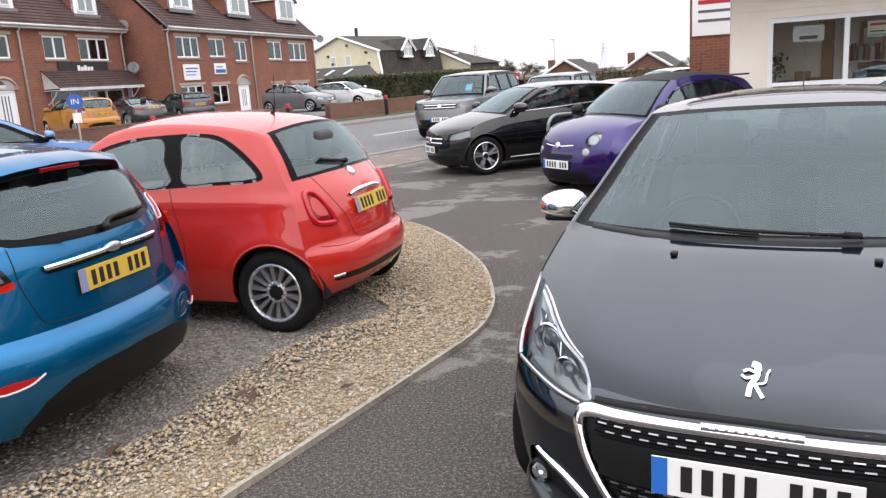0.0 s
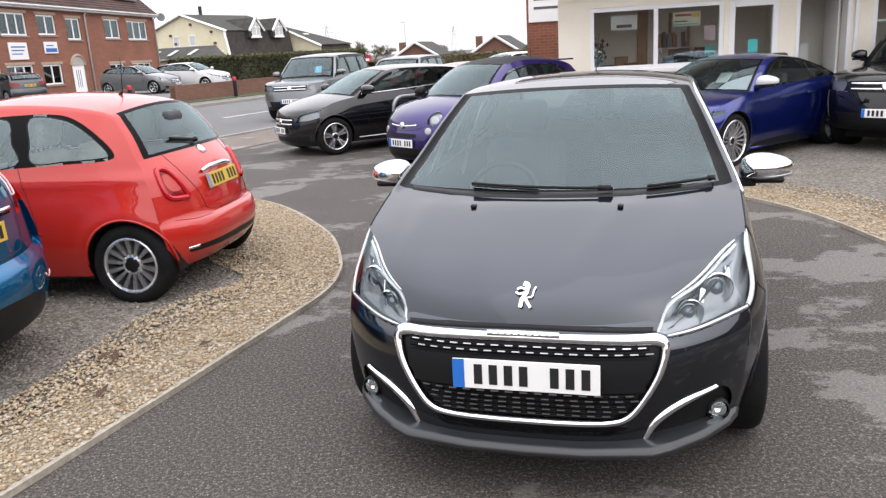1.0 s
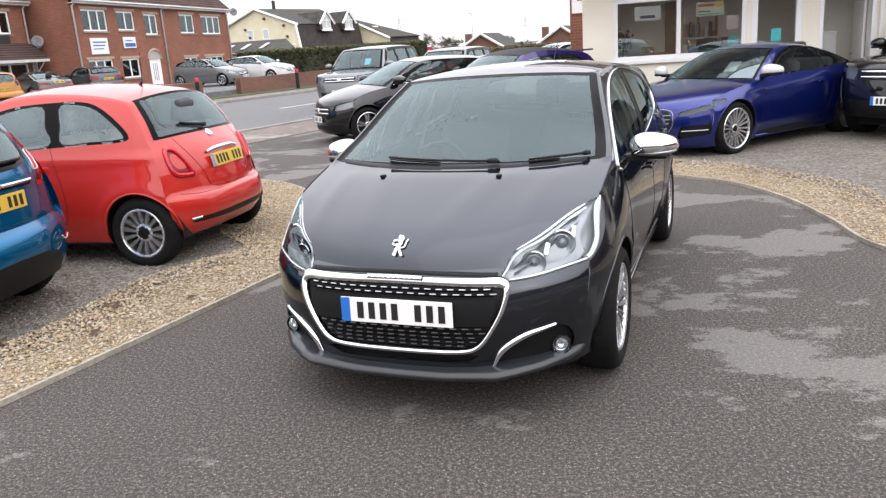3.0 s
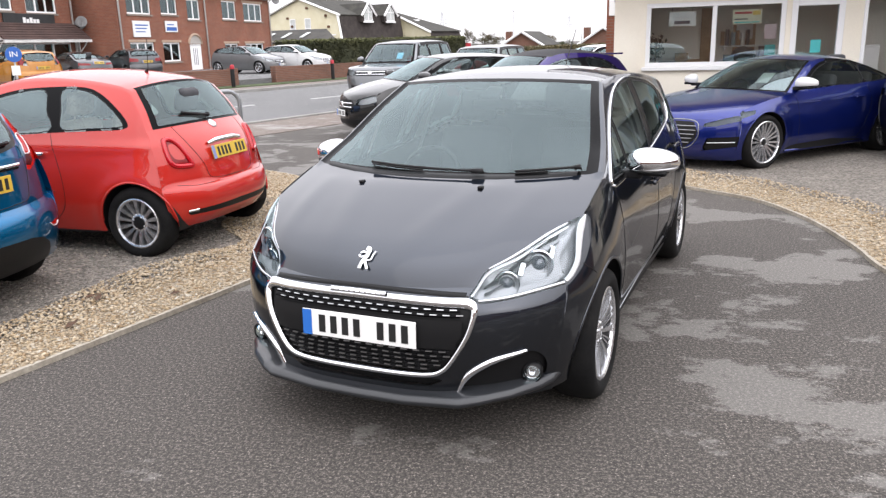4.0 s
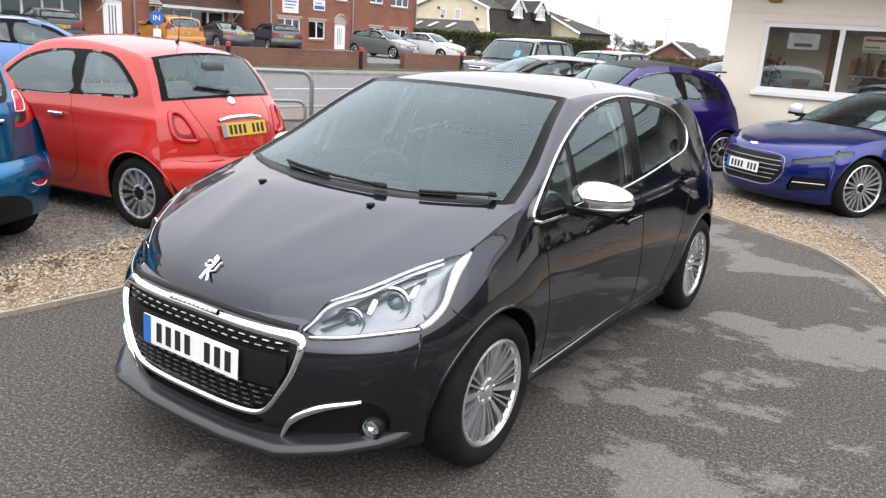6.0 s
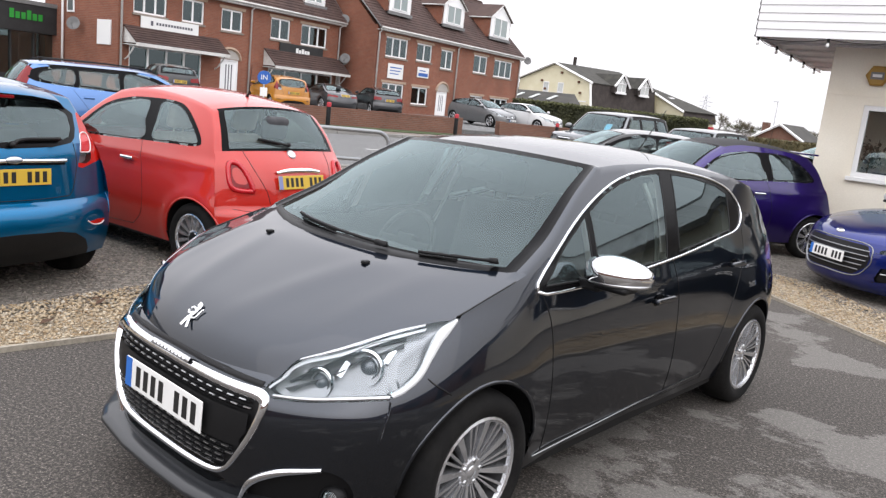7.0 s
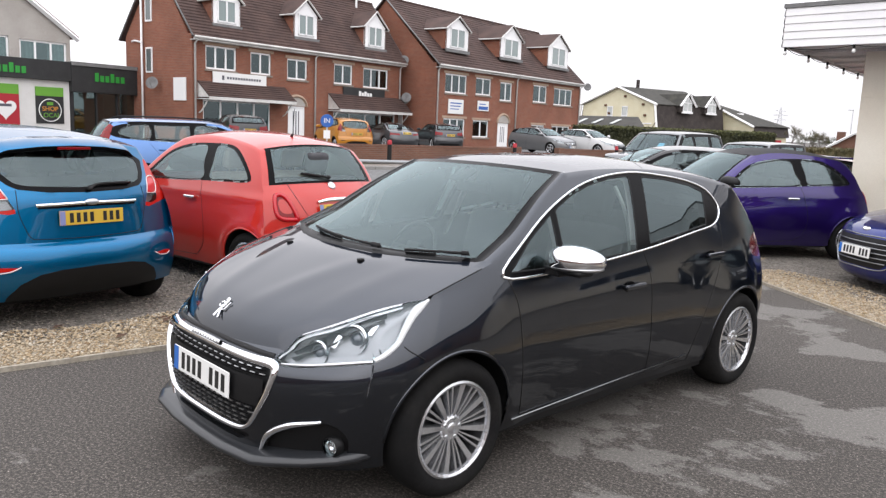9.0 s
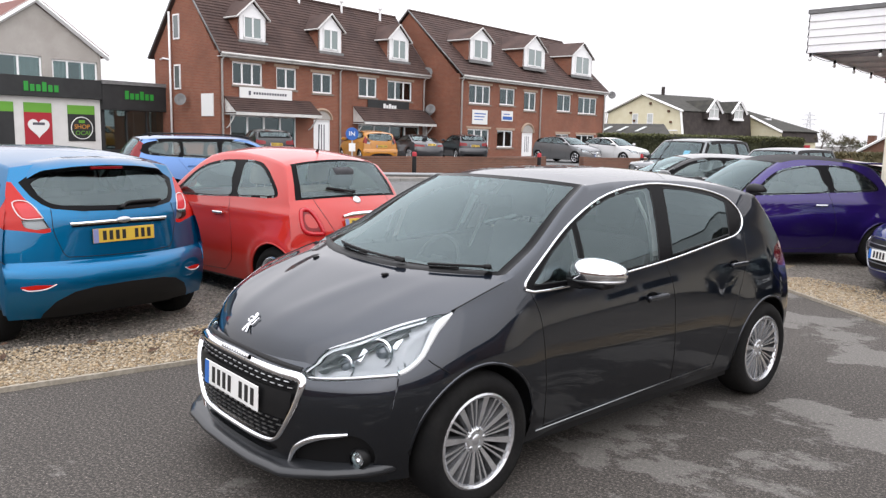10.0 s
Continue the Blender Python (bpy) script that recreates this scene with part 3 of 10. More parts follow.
    bm = boxes((x_r + 0.1, -wy, 0.17, x_f - 0.05, wy, 0.30), (-spec["wb"] + ra, -spec["hub"] + 0.06, 0.19, -ra, spec["hub"] - 0.06, 0.29))
    part("floor_pan", bm, BLACK, car)
    for wx in (0.0, -spec["wb"]):
        for sg in (1, -1):
            ang = np.linspace(-0.25, math.pi + 0.25, 20)
            yo = spec["hub"] - 0.02
            v = []
            for a in ang:
                ax_, az_ = wx + ra * math.cos(a), spec["r"] + 0.01 + ra * math.sin(a)
                v += [(ax_, sg * (float(sh.side_y(np.array(ax_), np.array(az_))) - 0.012), az_), (ax_, sg * (yo - 0.30), az_)]
            f = [(2 * i, 2 * i + 1, 2 * i + 3, 2 * i + 2) for i in range(len(ang) - 1)]
            v2 = [(wx, sg * (yo - 0.30), spec["r"])]
            f += [(2 * i + 1, len(v), 2 * i + 3) for i in range(len(ang) - 1)]
            from_arrays("wheel_housing", v + v2, f, BLACK, car)
            pts = [sh.side_point(wx + ra * math.cos(a), spec["r"] + 0.01 + ra * math.sin(a), sg, -0.004) for a in np.linspace(0.0, math.pi, 30)]
            v, f = tube(pts, 0.009, 6)
            from_arrays("arch_lip", v, f, spec.get("arch_mat") or colour, car)
            wheel_parts(car, (wx, sg * (spec["hub"] - spec["tyre"] / 2 * 0.9), spec["r"]), spec["r"], spec["rim"], spec["tyre"], spec["spokes"], sg, spec.get("wheel_mat", ALLOY), detail, spec.get("twin", 0.0), spec.get("taper", 0.6), spec.get("hub_r", 0.07), spec.get("cap", BLACK))
    # shut lines
    if detail:
        for poly in spec.get("seams", ()):
            for sg in (1, -1):
                pts = [sh.side_point(x, z, sg, -0.0005) for x, z in curve_through(poly, 6)]
                v, f = tube(pts, 0.0028, 5)
                from_arrays("shut_line", v, f, BLACK, car)
        for poly, front in spec.get("end_seams", ()):
            c = curve_through(poly, 8)
            pts = [sh.front_point(y, z, front, -0.0005)[0] for y, z in c]
            v, f = tube(pts, 0.003, 5)
            from_arrays("shut_line", v, f, BLACK, car)
        for poly, rad, matl, nm in spec.get("strips", ()):
            for sg in (1, -1):
                pts = [sh.side_point(x, z, sg, 0.002) for x, z in poly]
                v, f = tube(pts, rad, 6)
                from_arrays(nm, v, f, matl, car)
        # rubber seals round the side windows
        for lab, poly in spec.get("flank", ()):
            if "window" in lab:
                ring = np.vstack([poly, poly[:1]])
                ring = np.concatenate([np.linspace(a, b, 4, endpoint=False) for a, b in zip(ring, ring[1:])])
                for sg in (1, -1):
                    v, f = tube([sh.side_point(x, z, sg, -0.001) for x, z in ring], max(0.004, 0.2 * res), 5, True)
                    from_arrays("window_seal", v, f, BLACK, car)
        # cabin: dashboard, seats, wheel
        xw = spec["cabin"]
        bm = bmesh.new()
        box(bm, xw - 0.30, -0.62, 0.60, xw + 0.12, 0.62, 0.90, 0.05)
        dash = part("dashboard", bm, TRIM_GREY, car, smooth=True)
        v, f = tube([(0, 0.185 * math.cos(a), 0.185 * math.sin(a)) for a in np.linspace(0, 2 * math.pi, 28, endpoint=False)], 0.015, 6, True)
        sw = from_arrays("steering_wheel", v, f, BLACK, car)
        sw.matrix_local = pose(xw - 0.42, -0.36, 0.86, 0, -25, 0)
        part("steering_boss", boxes((-0.02, -0.18, -0.02, 0.02, 0.18, 0.03), (-0.03, -0.06, -0.07, 0.02, 0.06, 0.06), bevel=0.01), BLACK, sw)
        for y in (-0.36, 0.36):
            seat_part(car, xw - 1.05, y, seat)
        for sg in (1, -1) if detail > 1 else ():
            v, f = tube(curve_through([(xw - 1.09, sg * 0.60, 1.32), (xw - 1.115, sg * 0.665, 1.18), (xw - 1.10, sg * 0.72, 1.02), (xw - 1.06, sg * 0.755, 0.88)], 4), 0.013, 4)
            from_arrays("seat_belt", v, f, BELT, car)
        if spec["wb"] > 2.2:
            seat_part(car, xw - 1.85, 0.0, SEAT_DARK, wide=0.6)
        # mirrors
        mx, mz = spec["mirror"]
        for sg in (1, -1):
            base = sh.side_point(mx, mz, sg)
            long_, tall_ = spec.get("mirror_size", (0.125, 0.078))
            cx, cy, cz = base[0] + 0.0, base[1] + sg * (long_ + 0.012), base[2] + 0.062
            bm = bmesh.new()
            bmesh.ops.create_uvsphere(bm, u_segments=24, v_segments=14, radius=1.0)
            for vv in bm.verts:
                x_, y_, z_ = vv.co
                out_y = y_ * sg
                x_ = max(x_, -0.55) - 0.35 * (out_y + 0.3)
                z_ = math.copysign(abs(z_) ** 0.75, z_)
                vv.co = Vector((cx + x_ * 0.105, cy + y_ * long_, cz + max(z_, -0.42) * tall_ * (1.0 - 0.24 * out_y)))
            mi = part("wing_mirror", bm, spec.get("mirror_mat") or colour, car, smooth=True)
            if detail > 1:
                bm = bmesh.new()
                bmesh.ops.create_uvsphere(bm, u_segments=24, v_segments=10, radius=1.0)
                for vv in bm.verts:
                    x_, y_, z_ = vv.co
                    x_ = max(x_, -0.55) - 0.35 * (y_ * sg + 0.3)
                    vv.co = Vector((cx + x_ * 0.098, cy + y_ * long_ * 0.95, cz - 0.030 + z_ * 0.022))
                part("mirror_band", bm, SATIN, mi, smooth=True)
            part("mirror_arm", boxes((base[0] - 0.05, min(base[1] - sg * 0.02, base[1] + sg * 0.09), base[2] - 0.02, base[0] + 0.05, max(base[1] - sg * 0.02, base[1] + sg * 0.09), base[2] + 0.022), bevel=0.009), BLACK, mi)
            part("mirror_foot", boxes((base[0] - 0.055, cy - 0.075, cz - 0.066, base[0] + 0.06, cy + 0.075, cz - 0.034), bevel=0.014), BLACK, mi)
    return car, sh, out


def handle_part(car, sh, x, z, sg, material, length=0.2):
    p = sh.side_point(x, z, sg)
    bm = boxes((x - length / 2, -0.012, z - 0.014, x + length / 2, 0.012, z + 0.014), bevel=0.01)
    bmesh.ops.translate(bm, vec=(0, p[1] + sg * 0.028, 0), verts=bm.verts)
    for q in (-1, 1):
        box(bm, x + q * (length / 2 - 0.025) - 0.015, min(p[1] - 0.02 * sg, p[1] + 0.03 * sg), z - 0.009, x + q * (length / 2 - 0.025) + 0.015, max(p[1] - 0.02 * sg, p[1] + 0.03 * sg), z + 0.009)
    return part("door_handle", bm, material, car)


def end_ribbon(sh, pts, half, thick, front=True, n=6, closed=False):
    """A flat bar that follows the nose or tail skin along (y, z) points, proud of it by thick."""
    c = curve_through(pts, n, closed)
    k = len(c)
    t = np.gradient(c, axis=0) if not closed else np.roll(c, -1, 0) - np.roll(c, 1, 0)
    t /= np.linalg.norm(t, axis=1)[:, None] + 1e-9
    nrm = np.stack([-t[:, 1], t[:, 0]], 1)
    hw = np.broadcast_to(np.asarray(half, float), (k,)) if np.ndim(half) == 0 else np.interp(np.linspace(0, 1, k), np.linspace(0, 1, len(half)), half)
    v = []
    for i in range(k):
        for s_, o in ((-1, -0.006), (-0.8, thick), (0.8, thick), (1, -0.006)):
            y, z = c[i] + s_ * hw[i] * nrm[i]
            v.append(sh.front_point(y, z, front, o)[0])
    f = []
    for i in range(k if closed else k - 1):
        j = (i + 1) % k
        for q in range(3):
            f.append((i * 4 + q, i * 4 + q + 1, j * 4 + q + 1, j * 4 + q))
    return np.array(v), f


def yaw_at(x, y, heading, z=0.0):
    return pose(x, y, z, 0, 0, heading)


# Car numbers: profile points are (x, z, sweep back at the edge, drop at the edge)
SPEC_GREYHATCH = dict(
    flare=0.006, flare_wide=0.12, pillar_roll=0.012, waist=[(-0.5, 0.80, -2.6, 0.94, 0.004, 0.08)],
    wb=2.538, r=0.31, rim=0.215, tyre=0.205, hub=0.872, arch=0.345, windscreen_v=(0.912, 0.963), cap=ALLOY, spokes=8, twin=-0.085, taper=0.75, hub_r=0.062, mid=-1.2, cabin=-0.35, mirror=(-0.66, 0.950), mirror_size=(0.128, 0.072), mirror_mat=CHROME, frit=0.045,
    profile=[
        ("front_bumper", [(0.70, 0.190, 0.29, 0.0), (0.735, 0.235, 0.31, 0.0), (0.747, 0.31, 0.315, 0.0), (0.757, 0.42, 0.32, 0.0), (0.752, 0.54, 0.325, 0.0), (0.728, 0.62, 0.325, 0.0), (0.70, 0.672, 0.31, -0.02)]),
        ("bonnet", [(0.70, 0.672, 0.31, -0.02), (0.684, 0.715, 0.30, -0.02), (0.650, 0.765, 0.29, -0.012), (0.57, 0.825, 0.28, 0.0), (0.42, 0.888, 0.25, 0.005), (0.25, 0.948, 0.20, 0.025), (0.117, 0.988, 0.20, 0.025), (0.0, 1.008, 0.26, -0.006)]),
        ("windscreen", [(0.0, 1.008, 0.26, -0.006), (-0.16, 1.085, 0.21, 0.022), (-0.33, 1.165, 0.17, 0.04), (-0.62, 1.31, 0.13, 0.032), (-0.90, 1.425, 0.09, 0.025)]),
        ("roof", [(-0.90, 1.425, 0.09, 0.025), (-1.15, 1.458, 0.04, 0.045), (-1.5, 1.472, 0.0, 0.055), (-1.9, 1.462, 0.0, 0.06), (-2.35, 1.42, -0.02, 0.06), (-2.72, 1.36, -0.06, 0.06)]),
        ("rear_window", [(-2.72, 1.36, -0.06, 0.06), (-2.90, 1.2, -0.10, 0.05), (-3.02, 1.06, -0.13, 0.02)]),
        ("tailgate", [(-3.02, 1.06, -0.13, 0.02), (-3.10, 0.92, -0.2, 0.0), (-3.15, 0.75, -0.24, 0.0), (-3.16, 0.64, -0.25, 0.0)]),
        ("rear_bumper", [(-3.16, 0.64, -0.25, 0.0), (-3.19, 0.5, -0.26, 0.0), (-3.17, 0.34, -0.25, 0.0), (-3.08, 0.22, -0.2, 0.0)]),
    ],
    ys=[(0.7, 0.62), (0.5, 0.752), (0.43, 0.796), (0.37, 0.824), (0.3, 0.848), (0.2, 0.872), (0.12, 0.883), (-0.2, 0.885), (-0.5, 0.868), (-1.2, 0.866), (-2.1, 0.872), (-2.4, 0.89), (-2.65, 0.885), (-2.9, 0.84), (-3.2, 0.74)],
    belt=[(0.7, 0.62), (0.4, 0.72), (0.125, 0.90), (-0.3, 0.95), (-1.2, 1.0), (-2.4, 1.09), (-2.95, 1.06), (-3.2, 1.0)],
    shoulder=[(0.7, 0.03), (0.3, 0.07), (0.1, 0.085), (-0.3, 0.058), (-1.2, 0.06), (-2.0, 0.075), (-2.4, 0.115), (-3.2, 0.13)],
    sill=[(0.7, 0.19), (0.35, 0.20), (-0.4, 0.205), (-2.1, 0.22), (-2.9, 0.26), (-3.2, 0.24)],
    sweeps={"front_bumper": (1.0, 0.70)}, ridges=[(0.13, 0.33, 0.009, 0.075), (0.50, 0.56, 0.007, 0.06)],
)

SPEC_CORALCAR = dict(
    flare=0.020, waist=[(0.0, 0.88, -2.5, 0.90, 0.012, 0.035)],
    wb=2.30, r=0.295, rim=0.20, tyre=0.19, hub=0.80, arch=0.325, spokes=14, taper=0.5, hub_r=0.075, mid=-1.1, cabin=-0.30, mirror=(-0.42, 0.98), frit=0.03, sweep=2.2, tumble=(0.30, 0.35),
    profile=[
        ("front_bumper", [(0.58, 0.18, 0.26, 0.0), (0.64, 0.26, 0.27, 0.0), (0.66, 0.38, 0.27, 0.0), (0.65, 0.52, 0.27, 0.0), (0.625, 0.61, 0.26, 0.0)]),
        ("bonnet", [(0.625, 0.61, 0.26, 0.0), (0.59, 0.72, 0.28, -0.01), (0.50, 0.82, 0.28, 0.0), (0.30, 0.91, 0.25, 0.02), (0.05, 0.975, 0.22, 0.045), (-0.12, 1.0, 0.22, 0.055)]),
        ("windscreen", [(-0.12, 1.0, 0.22, 0.055), (-0.36, 1.17, 0.18, 0.04), (-0.60, 1.32, 0.14, 0.035), (-0.80, 1.42, 0.12, 0.03)]),
        ("roof", [(-0.80, 1.42, 0.12, 0.03), (-1.05, 1.475, 0.06, 0.05), (-1.4, 1.495, 0.0, 0.06), (-1.8, 1.475, 0.0, 0.065), (-2.12, 1.43, -0.04, 0.06), (-2.28, 1.39, -0.08, 0.055)]),
        ("rear_window", [(-2.28, 1.39, -0.06, 0.055), (-2.42, 1.21, -0.08, 0.04), (-2.53, 1.04, -0.12, 0.02)]),
        ("tailgate", [(-2.53, 1.04, -0.12, 0.02), (-2.63, 0.93, -0.17, 0.0), (-2.70, 0.80, -0.20, 0.0), (-2.73, 0.66, -0.21, 0.0), (-2.735, 0.57, -0.21, 0.0)]),
        ("rear_bumper", [(-2.735, 0.57, -0.21, 0.0), (-2.78, 0.535, -0.23, 0.0), (-2.80, 0.45, -0.23, 0.0), (-2.77, 0.33, -0.20, 0.0), (-2.69, 0.24, -0.15, 0.0)]),
    ],
    ys=[(0.65, 0.60), (0.4, 0.71), (0.25, 0.775), (0.05, 0.815), (-0.3, 0.81), (-0.6, 0.80), (-1.6, 0.80), (-2.1, 0.815), (-2.4, 0.81), (-2.55, 0.775), (-2.8, 0.66)],
    belt=[(0.65, 0.60), (0.4, 0.75), (0.1, 0.90), (-0.3, 0.95), (-1.2, 0.955), (-2.1, 0.975), (-2.5, 0.97), (-2.8, 0.9)],
    shoulder=[(0.65, 0.03), (0.3, 0.08), (0.0, 0.08), (-0.3, 0.06), (-1.2, 0.045), (-2.0, 0.06), (-2.5, 0.10), (-2.8, 0.1)],
    sill=[(0.65, 0.19), (0.3, 0.2), (-0.4, 0.20), (-1.9, 0.21), (-2.5, 0.26), (-2.8, 0.25)], sweeps={"rear_bumper": (0.9, 0.70)},
)
SPEC_SUPERMINI = dict(
    flare=0.018, waist=[(-0.2, 0.84, -2.7, 0.96, 0.010, 0.04)],
    wb=2.489, r=0.31, rim=0.205, tyre=0.20, hub=0.83, arch=0.345, spokes=7, taper=0.6, hub_r=0.07, mid=-1.2, cabin=-0.35, mirror=(-0.45, 1.0), frit=0.06, tumble=(0.36, 0.36),
    profile=[
        ("front_bumper", [(0.66, 0.19, 0.30, 0.0), (0.73, 0.26, 0.33, 0.0), (0.75, 0.40, 0.34, 0.0), (0.74, 0.55, 0.33, 0.0), (0.70, 0.65, 0.32, 0.0)]),
        ("bonnet", [(0.70, 0.65, 0.32, 0.0), (0.62, 0.77, 0.30, 0.0), (0.42, 0.88, 0.27, 0.02), (0.15, 0.98, 0.22, 0.04), (-0.02, 1.03, 0.22, 0.05)]),
        ("windscreen", [(-0.02, 1.03, 0.22, 0.05), (-0.35, 1.19, 0.18, 0.04), (-0.66, 1.33, 0.14, 0.03), (-0.92, 1.425, 0.1, 0.03)]),
        ("roof", [(-0.92, 1.425, 0.1, 0.03), (-1.2, 1.47, 0.05, 0.05), (-1.6, 1.485, 0.0, 0.06), (-2.1, 1.465, 0.0, 0.06), (-2.55, 1.415, -0.04, 0.055), (-2.74, 1.385, -0.08, 0.05)]),
        ("rear_window", [(-2.74, 1.385, -0.08, 0.05), (-2.84, 1.27, -0.14, 0.03), (-2.96, 1.13, -0.20, 0.01), (-3.04, 1.03, -0.24, -0.02)]),
        ("tailgate", [(-3.04, 1.03, -0.24, -0.02), (-3.065, 0.95, -0.25, 0.0), (-3.075, 0.80, -0.25, 0.0), (-3.085, 0.66, -0.25, 0.0)]),
        ("rear_bumper", [(-3.085, 0.66, -0.25, 0.0), (-3.15, 0.60, -0.26, 0.0), (-3.17, 0.48, -0.26, 0.0), (-3.13, 0.34, -0.24, 0.0), (-3.05, 0.24, -0.18, 0.0)]),
    ],
    ys=[(0.75, 0.66), (0.45, 0.78), (0.2, 0.855), (-0.1, 0.865), (-0.6, 0.85), (-1.3, 0.85), (-2.2, 0.86), (-2.5, 0.868), (-2.8, 0.85), (-2.95, 0.82), (-3.2, 0.74)],
    belt=[(0.75, 0.62), (0.4, 0.75), (0.1, 0.92), (-0.3, 0.97), (-1.2, 1.02), (-2.4, 1.11), (-2.95, 1.08), (-3.2, 1.0)],
    shoulder=[(0.75, 0.03), (0.3, 0.07), (0.0, 0.08), (-0.5, 0.06), (-1.5, 0.06), (-2.4, 0.09), (-2.9, 0.12), (-3.2, 0.12)],
    sill=[(0.75, 0.2), (0.3, 0.2), (-0.4, 0.21), (-2.1, 0.22), (-2.8, 0.28), (-3.2, 0.26)],
)
SPEC_COUPE = dict(
    flare=0.020, waist=[(-0.3, 0.80, -2.8, 0.83, 0.010, 0.03), (-0.5, 0.34, -2.1, 0.42, 0.012, 0.05)],
    wb=2.505, r=0.34, rim=0.258, tyre=0.245, hub=0.895, arch=0.365, spokes=10, twin=0.14, taper=0.3, hub_r=0.06, mid=-1.2, cabin=-0.50, mirror=(-0.62, 0.96), mirror_mat=PAINT_WHITE, frit=0.06, tumble=(0.52, 0.55),
    profile=[
        ("front_bumper", [(0.74, 0.14, 0.36, 0.0), (0.83, 0.21, 0.40, 0.0), (0.85, 0.35, 0.42, 0.0), (0.84, 0.52, 0.42, 0.0), (0.80, 0.645, 0.40, 0.0)]),
        ("bonnet", [(0.80, 0.645, 0.40, 0.0), (0.74, 0.71, 0.36, -0.01), (0.5, 0.79, 0.3, 0.0), (0.1, 0.87, 0.25, 0.01), (-0.3, 0.935, 0.25, 0.03)]),
        ("windscreen", [(-0.3, 0.935, 0.25, 0.03), (-0.6, 1.09, 0.2, 0.03), (-0.9, 1.225, 0.15, 0.03), (-1.12, 1.30, 0.1, 0.03)]),
        ("roof", [(-1.12, 1.30, 0.1, 0.03), (-1.35, 1.345, 0.05, 0.05), (-1.65, 1.352, 0.0, 0.06), (-1.95, 1.32, -0.02, 0.06)]),
        ("rear_window", [(-1.95, 1.32, -0.02, 0.06), (-2.3, 1.22, -0.05, 0.06), (-2.75, 1.04, -0.1, 0.05)]),
        ("tailgate", [(-2.75, 1.04, -0.1, 0.05), (-3.05, 0.93, -0.15, 0.02), (-3.2, 0.86, -0.25, 0.0), (-3.26, 0.72, -0.3, 0.0)]),
        ("rear_bumper", [(-3.26, 0.72, -0.3, 0.0), (-3.31, 0.55, -0.32, 0.0), (-3.30, 0.36, -0.32, 0.0), (-3.18, 0.24, -0.26, 0.0)]),
    ],
    ys=[(0.85, 0.72), (0.45, 0.85), (0.2, 0.905), (-0.2, 0.91), (-0.6, 0.885), (-1.4, 0.88), (-2.2, 0.905), (-2.6, 0.915), (-2.9, 0.88), (-3.3, 0.76)],
    belt=[(0.85, 0.6), (0.45, 0.69), (0.2, 0.78), (-0.3, 0.88), (-1.2, 0.915), (-2.3, 0.945), (-2.9, 0.92), (-3.3, 0.85)],
    shoulder=[(0.85, 0.03), (0.3, 0.06), (0.0, 0.06), (-0.5, 0.05), (-1.5, 0.05), (-2.4, 0.06), (-3.3, 0.1)],
    sill=[(0.85, 0.15), (0.3, 0.15), (-0.4, 0.16), (-2.1, 0.17), (-2.8, 0.24), (-3.3, 0.24)], zm=0.6,
)
SPEC_HATCH = dict(
    wb=2.70, r=0.318, rim=0.225, tyre=0.215, hub=0.865, arch=0.355, spokes=5, twin=0.16, taper=0.5, hub_r=0.065, mid=-1.3, cabin=-0.45, mirror=(-0.62, 1.0), frit=0.06, tumble=(0.38, 0.4),
    profile=[
        ("front_bumper", [(0.74, 0.17, 0.34, 0.0), (0.83, 0.24, 0.38, 0.0), (0.86, 0.40, 0.40, 0.0), (0.85, 0.55, 0.40, 0.0), (0.82, 0.68, 0.38, 0.0)]),
        ("bonnet", [(0.82, 0.68, 0.38, 0.0), (0.75, 0.77, 0.34, 0.0), (0.5, 0.855, 0.3, 0.01), (0.15, 0.935, 0.25, 0.03), (-0.2, 1.0, 0.24, 0.05)]),
        ("windscreen", [(-0.2, 1.0, 0.24, 0.05), (-0.52, 1.15, 0.2, 0.04), (-0.85, 1.30, 0.15, 0.03), (-1.08, 1.375, 0.1, 0.03)]),
        ("roof", [(-1.08, 1.375, 0.1, 0.03), (-1.35, 1.42, 0.05, 0.05), (-1.75, 1.432, 0.0, 0.06), (-2.3, 1.41, 0.0, 0.06), (-2.85, 1.34, -0.06, 0.05)]),
        ("rear_window", [(-2.85, 1.34, -0.06, 0.05), (-3.05, 1.2, -0.12, 0.03), (-3.2, 1.06, -0.18, 0.0)]),
        ("tailgate", [(-3.2, 1.06, -0.18, 0.0), (-3.28, 0.95, -0.22, 0.0), (-3.32, 0.8, -0.26, 0.0), (-3.33, 0.68, -0.28, 0.0)]),
        ("rear_bumper", [(-3.33, 0.68, -0.28, 0.0), (-3.38, 0.55, -0.28, 0.0), (-3.37, 0.36, -0.26, 0.0), (-3.25, 0.24, -0.2, 0.0)]),
    ],
    ys=[(0.85, 0.68), (0.45, 0.81), (0.2, 0.875), (-0.2, 0.885), (-0.6, 0.875), (-1.4, 0.878), (-2.5, 0.885), (-2.9, 0.875), (-3.15, 0.83), (-3.4, 0.76)],
    belt=[(0.85, 0.65), (0.45, 0.77), (0.2, 0.87), (-0.3, 0.95), (-1.2, 0.99), (-2.4, 1.05), (-3.1, 1.06), (-3.4, 1.0)],
    shoulder=[(0.85, 0.03), (0.3, 0.06), (0.0, 0.07), (-0.5, 0.06), (-1.5, 0.055), (-2.6, 0.08), (-3.4, 0.12)],
    sill=[(0.85, 0.17), (0.3, 0.18), (-0.4, 0.2), (-2.2, 0.21), (-3.0, 0.26), (-3.4, 0.25)],
)


def changed(spec, **values):
    s = dict(spec)
    s.update(values)
    return s


